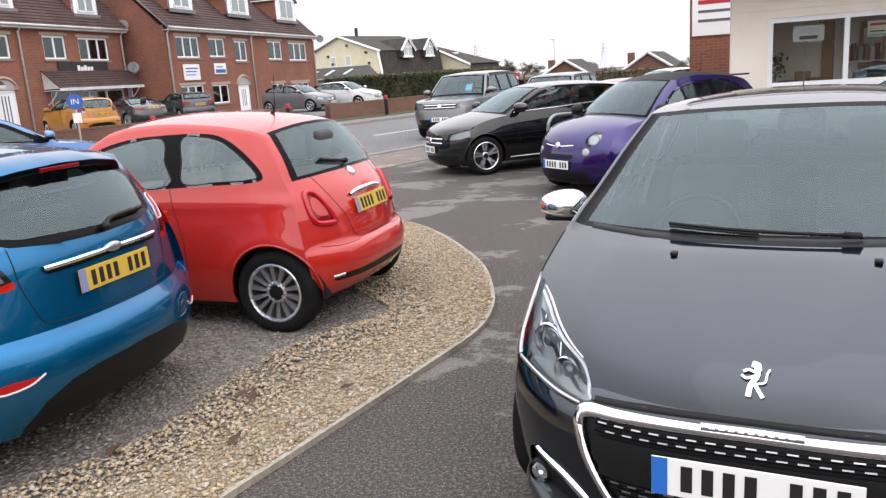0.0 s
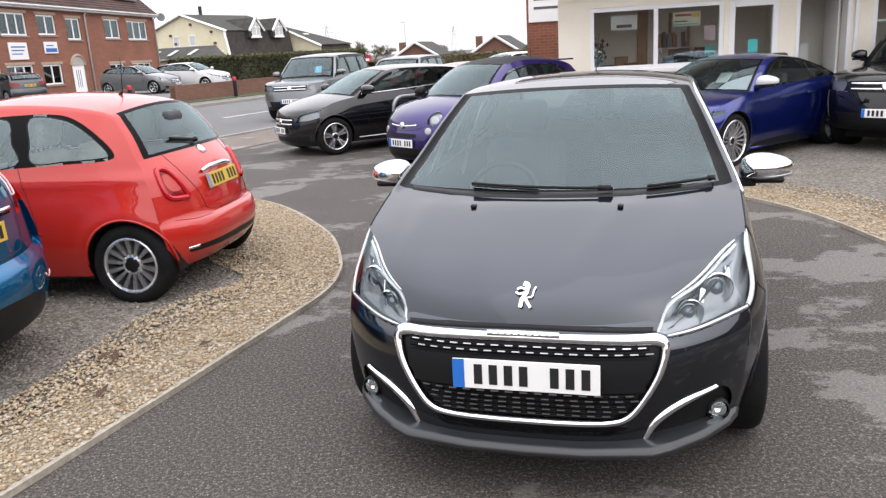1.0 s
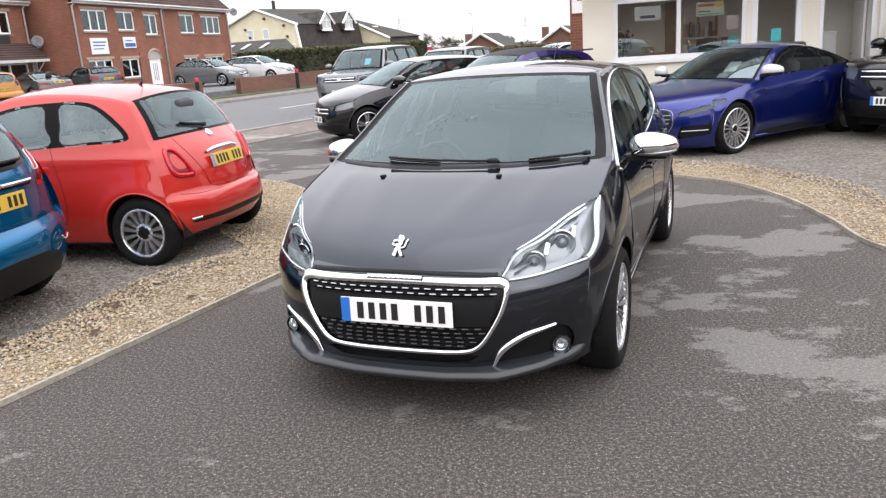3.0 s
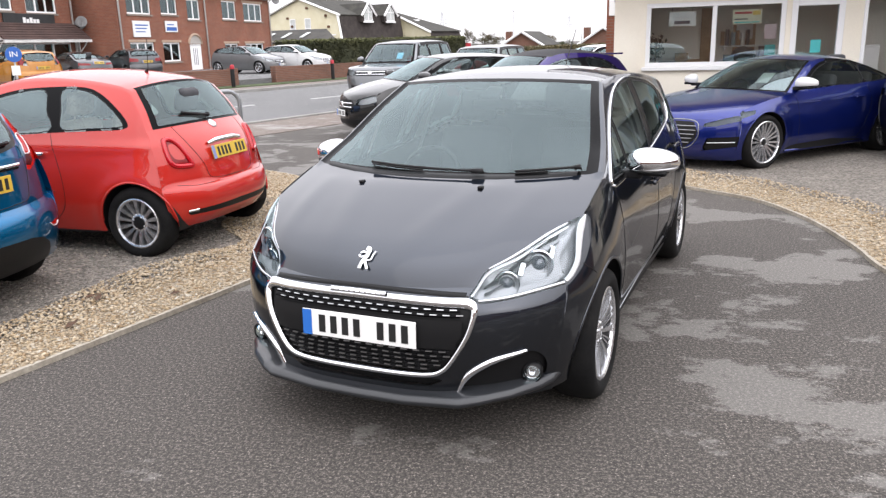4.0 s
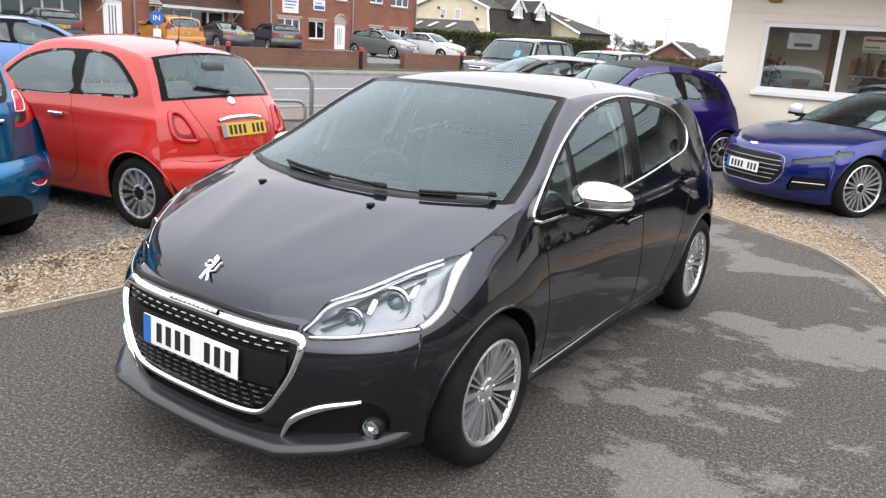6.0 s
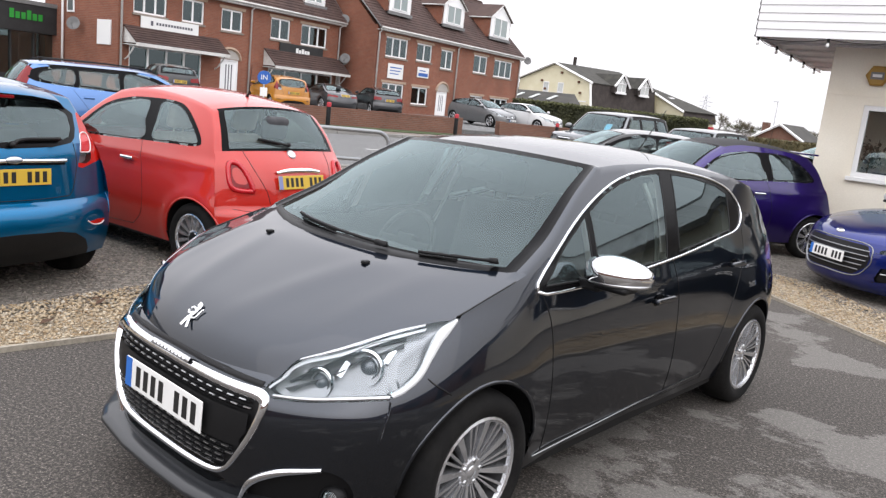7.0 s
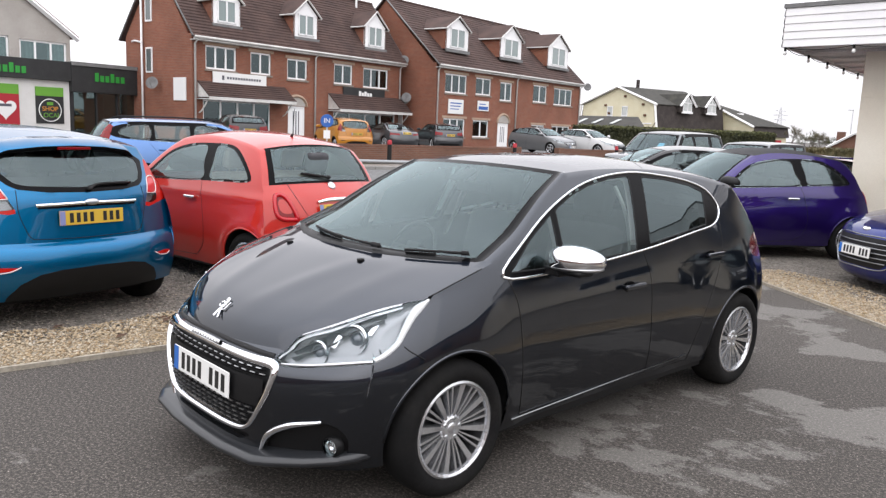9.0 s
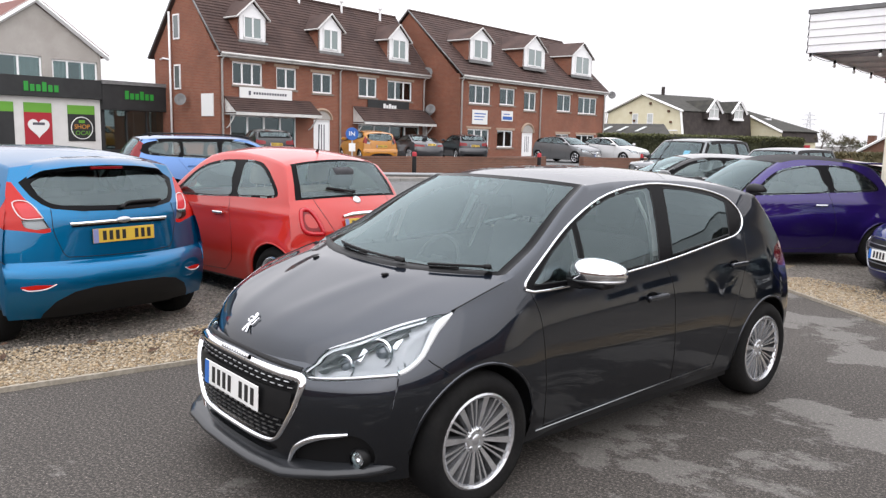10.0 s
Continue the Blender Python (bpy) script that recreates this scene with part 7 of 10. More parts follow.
# Buildings: x out of the front wall, y along it, z up
def brick_mat(name, a, b, mortar):
    m = mat(name, a, 0.9)
    at = node(m, "ShaderNodeTexCoord")
    sep = m.node_tree.nodes.new("ShaderNodeSeparateXYZ")
    join(m, at.outputs["Object"], sep.inputs[0])
    add = m.node_tree.nodes.new("ShaderNodeMath")
    join(m, sep.outputs[0], add.inputs[0])
    join(m, sep.outputs[1], add.inputs[1])
    com = m.node_tree.nodes.new("ShaderNodeCombineXYZ")
    join(m, add.outputs[0], com.inputs[0])
    join(m, sep.outputs[2], com.inputs[1])
    t = node(m, "ShaderNodeTexBrick", Scale=1.0)
    t.inputs["Brick Width"].default_value, t.inputs["Row Height"].default_value, t.inputs["Mortar Size"].default_value = 0.225, 0.075, 0.007
    t.inputs["Color1"].default_value, t.inputs["Color2"].default_value, t.inputs["Mortar"].default_value = (*a, 1), (*b, 1), (*mortar, 1)
    join(m, com.outputs[0], t.inputs["Vector"])
    wide = ramp(m, noise_of(m, 0.7, 5.0, 0.6), [(0.3, (0.8,) * 3), (0.7, (1.12,) * 3)])
    join(m, mixed(m, 1.0, t.outputs[0], wide, "MULTIPLY"), bsdf(m).inputs["Base Color"])
    bumped(m, t.outputs[1], -0.4, 0.006)
    return m


BRICK = brick_mat("red_brick", (0.198, 0.058, 0.032), (0.240, 0.082, 0.044), (0.190, 0.145, 0.112))
BRICK_WALL = brick_mat("brown_brick", (0.144, 0.0612, 0.0396), (0.1872, 0.0792, 0.0504), (0.1584, 0.1296, 0.108))
TILE = grained("roof_tile_brown", (0.04867, 0.02722, 0.02304), (0.07956, 0.04536, 0.03744), 0.9, 0.9, 0.5, 0.01, 14.0)
TILE_DARK = grained("roof_tile_dark", (0.0288, 0.02736, 0.02448), (0.0504, 0.0468, 0.0396), 0.9, 0.9, 0.5, 0.01, 14.0)
RENDER_CREAM = grained("cream_render", (0.612, 0.561, 0.391), (0.663, 0.6205, 0.459), 1.0, 0.9, 0.2, 0.003, speck=0.2)
RENDER_STONE = grained("stone_render", (0.37, 0.345, 0.315), (0.42, 0.395, 0.365), 1.2, 0.9, 0.2, 0.003)
OFFICE_WALL = grained("office_render", (0.80, 0.74, 0.62), (0.86, 0.81, 0.70), 0.9, 0.85, 0.25, 0.003, speck=0.15)
SHOP_WHITE = grained("shop_white", (0.60, 0.59, 0.57), (0.67, 0.66, 0.64), 1.2, 0.8, speck=0.3)
SHOP_BLACK = grained("shop_black", (0.01296, 0.01368, 0.0144), (0.0216, 0.02232, 0.02304), 2, 0.6)
GREEN = mat("sign_green", (0.0144, 0.252, 0.0288), 0.5)
LIME = mat("poster_green", (0.1152, 0.324, 0.0288), 0.5)
POSTER_RED = mat("poster_red", (0.36, 0.0108, 0.0216), 0.5)
STONE_TRIM = grained("lintel_stone", (0.36, 0.2592, 0.1872), (0.4176, 0.3096, 0.2304), 3, 0.9)
SILL_GREY = grained("sill_stone", (0.216, 0.1872, 0.1584), (0.2736, 0.2376, 0.2016), 3, 0.9)
PANE = thin_glass("house_glass", (0.66, 0.74, 0.73), 1.9)
# dark colour on the room boxes stands in for dim interiors
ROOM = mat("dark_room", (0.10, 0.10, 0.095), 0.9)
CURTAIN = grained("net_curtain", (0.46, 0.48, 0.47), (0.56, 0.58, 0.57), 5, 0.9)
DORMER_GLASS = mat("dormer_glass", (0.20, 0.25, 0.245), 0.05, 0, 0.8)
WHITE_OLD = grained("weathered_white", (0.50, 0.49, 0.47), (0.62, 0.61, 0.59), 1.5, 0.6, 0.1, 0.002, 12.0, speck=0.5)
LEAD = grained("lead_flashing", (0.144, 0.144, 0.144), (0.1944, 0.1944, 0.1944), 3, 0.7)
SIGN_WHITE = mat("sign_white", (0.72, 0.72, 0.71), 0.45)
SIGN_INK = mat("sign_ink", (0.08, 0.08, 0.10), 0.6)
SIGN_BLUE = mat("sign_blue", (0.0144, 0.0936, 0.36), 0.45)


def pierced(u0, u1, z0, z1, holes, x0=-0.28, x1=0.0):
    """A wall with openings that go through it, as one connected mesh."""
    us = sorted({u0, u1, *[h[0] for h in holes], *[h[1] for h in holes]})
    zs = sorted({z0, z1, *[h[2] for h in holes], *[h[3] for h in holes]})
    bm = bmesh.new()
    kept = {}

    def at(x, i, j):
        if (x, i, j) not in kept:
            kept[(x, i, j)] = bm.verts.new((x, us[i], zs[j]))
        return kept[(x, i, j)]

    def solid(i, j):
        if not (0 <= i < len(us) - 1 and 0 <= j < len(zs) - 1):
            return False
        a, b = (us[i] + us[i + 1]) / 2, (zs[j] + zs[j + 1]) / 2
        return not any(h[0] < a < h[1] and h[2] < b < h[3] for h in holes)
    for i in range(len(us) - 1):
        for j in range(len(zs) - 1):
            if not solid(i, j):
                continue
            bm.faces.new([at(x1, i, j), at(x1, i + 1, j), at(x1, i + 1, j + 1), at(x1, i, j + 1)])
            bm.faces.new([at(x0, i, j + 1), at(x0, i + 1, j + 1), at(x0, i + 1, j), at(x0, i, j)])
            for di, dj, p, q in ((-1, 0, (i, j), (i, j + 1)), (1, 0, (i + 1, j + 1), (i + 1, j)), (0, -1, (i + 1, j), (i, j)), (0, 1, (i, j + 1), (i + 1, j + 1))):
                if not solid(i + di, j + dj):
                    bm.faces.new([at(x0, *p), at(x1, *p), at(x1, *q), at(x0, *q)])
    return bm


def window_part(parent, u0, u1, z0, z1, lights=2, lintel=True, sill=True, curtain=0.5, x=0.0):
    w = new("window")
    w.parent = parent
    f_ = 0.085
    bm = boxes((x - 0.14, u0, z0, x - 0.06, u1, z0 + f_), (x - 0.14, u0, z1 - f_, x - 0.06, u1, z1), (x - 0.14, u0, z0, x - 0.06, u0 + f_, z1), (x - 0.14, u1 - f_, z0, x - 0.06, u1, z1))
    for k in range(1, lights):
        u = u0 + (u1 - u0) * k / lights
        box(bm, x - 0.135, u - 0.045, z0 + f_, x - 0.055, u + 0.045, z1 - f_)
    part("window_frame", bm, WHITE_PVC, w)
    for k in range(lights):
        a, b = u0 + (u1 - u0) * k / lights, u0 + (u1 - u0) * (k + 1) / lights
        p = part("pane", boxes((x - 0.105, a + 0.05, z0 + f_, x - 0.10, b - 0.05, z1 - f_)), PANE, w)
        p.visible_shadow = False
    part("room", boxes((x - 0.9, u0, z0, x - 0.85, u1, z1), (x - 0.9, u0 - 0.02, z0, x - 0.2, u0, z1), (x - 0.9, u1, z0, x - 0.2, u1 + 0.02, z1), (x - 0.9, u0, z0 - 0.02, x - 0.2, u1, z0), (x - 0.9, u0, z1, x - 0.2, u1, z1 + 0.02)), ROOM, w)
    if curtain:
        cw = (u1 - u0) * 0.5 * curtain
        for a, b in ((u0 + 0.06, u0 + 0.06 + cw), (u1 - 0.06 - cw, u1 - 0.06)):
            n_ = 8
            v = [(x - 0.20 + 0.025 * (q % 2), a + (b - a) * q / n_, z) for q in range(n_ + 1) for z in (z0 + 0.05, z1 - 0.05)]
            from_arrays("curtain", v, [(2 * q, 2 * q + 1, 2 * q + 3, 2 * q + 2) for q in range(n_)], CURTAIN, w, smooth=False)
    if lintel:
        part("lintel", boxes((x - 0.05, u0 - 0.15, z1 + 0.01, x + 0.03, u1 + 0.15, z1 + 0.16)), STONE_TRIM, w)
    if sill:
        part("window_sill", boxes((x - 0.05, u0 - 0.06, z0 - 0.10, x + 0.06, u1 + 0.06, z0 - 0.01)), SILL_GREY, w)
    return w


def roof_slope(name, parent, u0, u1, xe, ze, xr, zr, material, courses=24, thick=0.05):
    """One roof slope: stepped courses of tiles from eave to ridge."""
    d = np.array([xr - xe, zr - ze])
    nn = np.array([-d[1], d[0]]) / np.hypot(*d)
    if nn[1] < 0:
        nn = -nn
    line = [np.array([xe, ze])]
    for k in range(courses):
        line.append(np.array([xe, ze]) + d * k / courses + nn * (thick + 0.03))
        line.append(np.array([xe, ze]) + d * (k + 1) / courses + nn * thick)
    line.append(np.array([xr, zr]))
    n_ = len(line)
    v = [(p[0], u, p[1]) for u in (u0, u1) for p in line]
    f = [(i, n_ + i, n_ + i + 1, i + 1) for i in range(n_ - 1)] + [(0, n_ - 1, 2 * n_ - 1, n_), tuple(range(n_)), tuple(range(2 * n_ - 1, n_ - 1, -1))]
    return from_arrays(name, v, f, material, parent, smooth=False)


def dormer_part(parent, uc, half, z0, zt, apex, roof_at, x_face=-0.55):
    """A gabled dormer: cheeks, face, window and its little roof. roof_at(z): x of the main slope at that height."""
    d = new("dormer")
    d.parent = parent
    xb = roof_at(apex) - 0.1
    for sg in (-1, 1):
        u = uc + sg * half
        v = [(x_face, u, z0 - 0.1), (x_face, u, zt), (roof_at(zt), u, zt), (roof_at(z0), u, z0 - 0.1)]
        v += [(a, b - sg * 0.06, c) for a, b, c in v]
        from_arrays("cheek", v, [(0, 1, 2, 3), (7, 6, 5, 4), (0, 4, 5, 1), (1, 5, 6, 2), (2, 6, 7, 3), (3, 7, 4, 0)], BRICK, d, smooth=False)
    v = [(x_face, uc - half, z0 - 0.1), (x_face, uc + half, z0 - 0.1), (x_face, uc + half, zt), (x_face, uc, apex), (x_face, uc - half, zt)]
    v2 = [(a - 0.08, b, c) for a, b, c in v]
    f = [(0, 1, 2, 3, 4), (9, 8, 7, 6, 5)] + [(i, (i + 1) % 5, 5 + (i + 1) % 5, 5 + i) for i in range(5)]
    from_arrays("gable_face", v + v2, f, WHITE_PVC, d, smooth=False)
    ov = 0.12
    for sg in (-1, 1):
        e = (uc + sg * (half + 0.18), zt - 0.10)
        v = [(x_face + ov, e[0], e[1]), (x_face + ov, uc, apex + 0.08), (xb - 0.3, uc, apex + 0.08), (roof_at(zt) - 0.25, e[0], e[1])]
        v = v + [(a, b, c + 0.07) for a, b, c in v]
        from_arrays("dormer_roof", v, [(0, 1, 2, 3), (7, 6, 5, 4), (0, 4, 5, 1), (1, 5, 6, 2), (2, 6, 7, 3), (3, 7, 4, 0)], TILE, d, smooth=False)
        v, f = tube([(x_face + ov + 0.01, uc + sg * (half + 0.18), zt - 0.08), (x_face + ov + 0.01, uc, apex + 0.10)], 0.05, 4)
        from_arrays("bargeboard", v, f, WHITE_OLD, d, smooth=False)
        v, f = tube([(x_face + ov, uc + sg * (half + 0.19), zt - 0.09), (roof_at(zt) - 0.1, uc + sg * (half + 0.19), zt - 0.09)], 0.045, 6)
        from_arrays("dormer_gutter", v, f, WHITE_OLD, d, smooth=False)
    w = half * 0.66
    bm = boxes((x_face, uc - w, z0 + 0.03, x_face + 0.05, uc + w, z0 + 0.10), (x_face, uc - w, zt - 0.05, x_face + 0.05, uc + w, zt + 0.02), (x_face, uc - w, z0 + 0.03, x_face + 0.05, uc - w + 0.07, zt), (x_face, uc + w - 0.07, z0 + 0.03, x_face + 0.05, uc + w, zt), (x_face, uc - 0.05, z0 + 0.03, x_face + 0.05, uc + 0.05, zt))
    part("dormer_window_frame", bm, WHITE_PVC, d)
    part("dormer_pane", boxes((x_face + 0.005, uc - w + 0.04, z0 + 0.08, x_face + 0.02, uc + w - 0.04, zt - 0.03)), DORMER_GLASS, d)
    part("flashing", boxes((x_face, uc - half - 0.05, z0 - 0.28, x_face + 0.12, uc + half + 0.05, z0 - 0.08)), LEAD, d)
    return d


def door_part(parent, u0, u1, z0, z1, arch=True):
    d = new("door")
    d.parent = parent
    part("door_leaf", boxes((-0.12, u0 + 0.06, z0, -0.06, u1 - 0.06, z1 - 0.06)), WHITE_PVC, d)
    w = u1 - u0
    for k in (0.36, 0.52, 0.68):
        part("glazed_slot", boxes((-0.06, u0 + w * k - 0.035, z0 + 0.3, -0.055, u0 + w * k + 0.035, z1 - 0.25)), SIGN_INK, d)
    part("door_frame", boxes((-0.16, u0, z0, -0.02, u0 + 0.07, z1), (-0.16, u1 - 0.07, z0, -0.02, u1, z1), (-0.16, u0, z1 - 0.07, -0.02, u1, z1)), WHITE_PVC, d)
    if arch:
        uc, r_ = (u0 + u1) / 2, w / 2 + 0.12
        pts = [(0.02, uc + r_ * math.cos(a), z1 + 0.02 + r_ * 0.75 * math.sin(a)) for a in np.linspace(0, math.pi, 13)]
        v, f = tube(pts, 0.09, 4)
        from_arrays("arch", v, f, STONE_TRIM, d, smooth=False)
        v = [(0.012, uc + (r_ - 0.08) * math.cos(a), z1 + 0.02 + (r_ - 0.08) * 0.75 * math.sin(a)) for a in np.linspace(0, math.pi, 13)]
        from_arrays("fanlight", v, [tuple(range(13))], RENDER_STONE, d, smooth=False)


def sign_bars(name, parent, u0, u1, z0, z1, x, board, ink, rows, label):
    """A sign board whose writing is shown as plain bars."""
    s = part(name, boxes((x, u0, z0, x + 0.05, u1, z1), bevel=0.008), board, parent, label)
    for (a, b, c, d) in rows:
        part("bar", boxes((x + 0.051, u0 + (u1 - u0) * a, z0 + (z1 - z0) * c, x + 0.056, u0 + (u1 - u0) * b, z0 + (z1 - z0) * d)), ink, s)
    return s


def canopy_part(parent, u0, u1, ze, zt, out=1.0):
    """A lean-to tiled roof over a shop front, on white brackets."""
    c = new("shop_canopy")
    c.parent = parent
    roof_slope("canopy_roof", c, u0, u1, out, ze, 0.02, zt, TILE, 7, 0.04)
    part("canopy_fascia", boxes((out - 0.04, u0, ze - 0.12, out + 0.03, u1, ze + 0.03)), WHITE_OLD, c)
    part("canopy_soffit", boxes((0.02, u0, ze - 0.10, out - 0.05, u1, ze - 0.06)), WHITE_OLD, c)
    for u in (u0 + 0.1, u1 - 0.1):
        v, f = tube([(0.05, u, ze - 0.75), (0.25, u, ze - 0.65), (0.6, u, ze - 0.3), (0.75, u, ze - 0.1)], 0.04, 4)
        from_arrays("bracket", v, f, WHITE_OLD, c, smooth=False)
    for u, sg in ((u0 + 0.03, -1), (u1 - 0.03, 1)):
        from_arrays("canopy_cheek", [(0.02, u, ze), (out, u, ze), (0.02, u, zt)], [(0, 1, 2)], WHITE_OLD, c, smooth=False)


def shopfront_part(parent, u0, u1, z0, z1, door_right=True):
    s = new("shop_front")
    s.parent = parent
    n_ = 4
    for k in range(n_ + 1):
        u = u0 + (u1 - u0) * k / n_
        part("mullion", boxes((-0.14, u - 0.05, z0, -0.02, u + 0.05, z1)), WHITE_PVC, s)
    part("transom", boxes((-0.14, u0, z1 - 0.08, -0.03, u1, z1), (-0.14, u0, z0, -0.03, u1, z0 + 0.1)), WHITE_PVC, s)
    p = part("shop_glass", boxes((-0.09, u0, z0 + 0.1, -0.08, u1, z1 - 0.08)), PANE, s)
    p.visible_shadow = False
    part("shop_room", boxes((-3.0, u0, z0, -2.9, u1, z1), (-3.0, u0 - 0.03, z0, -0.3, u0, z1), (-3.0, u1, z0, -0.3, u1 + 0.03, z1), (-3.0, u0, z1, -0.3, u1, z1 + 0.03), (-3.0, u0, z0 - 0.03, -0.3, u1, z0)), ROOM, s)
    for k in range(n_):
        a = u0 + (u1 - u0) * k / n_ + 0.12
        b = u0 + (u1 - u0) * (k + 1) / n_ - 0.12
        v = [(-0.25 + 0.02 * (q % 2), a + (b - a) * q / 8, z) for q in range(9) for z in (z1 - 0.1 - 0.5 * abs(q - 4) / 4 - 0.12, z1 - 0.08)]
        from_arrays("drape", v, [(2 * q, 2 * q + 1, 2 * q + 3, 2 * q + 2) for q in range(8)], CURTAIN, s, smooth=False)


def terrace(m, L, depth, z0, ze, zr, wins, lower, dormers, door, label, shops=(), pipes=()):
    h = thing("brick_building", m, label, "building")
    holes = [(a, b, c, d) for a, b, c, d, _ in wins + lower] + [(door[0], door[1], z0, door[3])] + [(s[0], s[1], z0 + 0.05, s[2]) for s in shops]
    part("front_wall", pierced(0, L, z0 - 0.3, ze, holes), BRICK, h)
    xr = -depth / 2
    for u, nm in ((0.0, "gable_wall"), (L, "gable_wall")):
        v = [(-0.28, u, z0 - 0.3), (-depth, u, z0 - 0.3), (-depth, u, ze), (xr, u, zr - 0.1), (-0.28, u, ze)]
        w_ = 0.28 if u == 0 else -0.28
        v2 = [(a, b + w_, c) for a, b, c in v]
        f = [(0, 1, 2, 3, 4), (9, 8, 7, 6, 5)] + [(i, (i + 1) % 5, 5 + (i + 1) % 5, 5 + i) for i in range(5)]
        from_arrays(nm, v + v2, f, BRICK, h, smooth=False)
    part("back_wall", boxes((-depth, 0.28, z0 - 0.3, -depth + 0.28, L - 0.28, ze)), BRICK, h)
    roof_slope("roof_front", h, -0.15, L + 0.15, 0.35, ze - 0.18, xr, zr, TILE)
    roof_slope("roof_back", h, -0.15, L + 0.15, -depth - 0.35, ze - 0.18, xr, zr, TILE)
    part("ridge", boxes((xr - 0.12, -0.15, zr + 0.0, xr + 0.12, L + 0.15, zr + 0.12), bevel=0.03), TILE, h)
    part("fascia", boxes((0.30, -0.1, ze - 0.30, 0.34, L + 0.1, ze - 0.12)), WHITE_OLD, h)
    part("soffit", boxes((0.002, -0.1, ze - 0.31, 0.30, L + 0.1, ze - 0.28)), WHITE_OLD, h)
    v, f = tube([(0.40, -0.1, ze - 0.16), (0.40, L + 0.1, ze - 0.16)], 0.06, 8)
    from_arrays("gutter", v, f, WHITE_OLD, h)
    for sg, u in ((-1, -0.16), (1, L + 0.16)):
        for xa in (0.35, -depth - 0.35):
            v, f = tube([(xa, u, ze - 0.15), (xr, u, zr + 0.06)], 0.05, 4)
            from_arrays("verge", v, f, LEAD, h)
    for u in pipes:
        v, f = tube([(0.38, u, ze - 0.2), (0.10, u, ze - 0.45), (0.09, u, z0)], 0.05, 8)
        from_arrays("downpipe", v, f, WHITE_OLD, h)
    for a, b, c, d, n_ in wins + lower:
        window_part(h, a, b, c, d, n_)
    door_part(h, door[0], door[1], z0, door[3])
    slope = lambda z: 0.35 + (xr - 0.35) * (z - (ze - 0.18)) / (zr - ze + 0.18)
    for uc, half, c, d, ap in dormers:
        dormer_part(h, uc, half, c, d, ap, slope, max(-0.55, slope(c) + 0.14))
    for s in shops:
        shopfront_part(h, s[0], s[1], z0 + 0.05, s[2])
    return h


GROUND_A = 0.35
M_A = pose(-25.1, 27.0, 0, 0, 0, -9.55)
house_a = terrace(M_A, 15.3, 5.7, GROUND_A, 5.5, 9.15,
                  [(0.77, 2.60, 3.92, 5.05, 3), (3.48, 4.82, 3.88, 4.98, 2), (5.93, 7.37, 3.80, 4.88, 2), (9.42, 10.93, 3.78, 4.92, 2), (11.84, 14.06, 3.72, 4.88, 3)], [],
                  [(2.20, 0.84, 6.22, 7.32, 8.02), (7.45, 0.86, 6.19, 7.32, 8.05), (13.05, 0.92, 6.19, 7.36, 8.16)], (6.0, 7.2, 0, 2.36),
                  "three-storey red brick shop building with dormers", shops=((0.6, 4.75, 2.45), (9.4, 14.8, 2.2)), pipes=(0.12, 7.9, 15.1))
canopy_part(house_a, 0.25, 5.7, 2.55, 3.30)
canopy_part(house_a, 8.95, 15.3, 2.32, 3.20)
sign_bars("shop_sign", house_a, 1.12, 4.43, 3.28, 3.82, 0.05, SIGN_WHITE, SIGN_INK, [(0.16, 0.2, 0.3, 0.7)] + [(0.25 + 0.05 * k, 0.285 + 0.05 * k, 0.4, 0.62) for k in range(13)], "long white shop sign with faint writing")
sign_bars("shop_sign", house_a, 10.1, 13.7, 3.02, 3.66, 0.05, SHOP_BLACK, SIGN_WHITE, [(0.36 + 0.065 * k, 0.415 + 0.065 * k, 0.28, 0.70 if k in (0, 2) else 0.58) for k in range(5)], "black shop sign with white lettering shown as bars")
part("notice_board", boxes((-1.45, -0.06, 2.35, -0.45, -0.01, 3.45)), SIGN_WHITE, house_a, "white notice board on the gable wall")
GABLE_GLASS = mat("gable_glass", (0.10, 0.12, 0.12), 0.06, 0, 0.6)
for x, z in ((-3.55, 3.7), (-3.55, 6.2)):
    part("gable_window", boxes((x - 0.28, -0.05, z, x + 0.28, -0.005, z + 1.25)), WHITE_PVC, house_a)
    part("gable_pane", boxes((x - 0.20, -0.06, z + 0.08, x + 0.20, -0.051, z + 1.17)), GABLE_GLASS, house_a)
v, f = tube([(-4.05, -0.12, 0.4), (-4.05, -0.12, 7.6)], 0.055, 8)
from_arrays("soil_pipe", v, f, WHITE_PVC, house_a)
v, f = tube([(-4.05, -0.12, 5.2), (-4.7, -0.12, 5.3), (-4.95, -0.12, 5.25)], 0.045, 8)
from_arrays("soil_pipe", v, f, WHITE_PVC, house_a)
for k in (1, 2, 3):
    bm = bmesh.new()
    rod(bm, (-2.7 + 0.1 * k, 4 + 3.2 * k, 8.7), (-2.7 + 0.1 * k, 4 + 3.2 * k, 9.40), 0.07)
    rod(bm, (-2.7 + 0.1 * k, 4 + 3.2 * k, 9.40), (-2.7 + 0.1 * k, 4 + 3.2 * k, 9.50), 0.14)
    part("roof_vent", bm, WHITE_PVC, house_a)

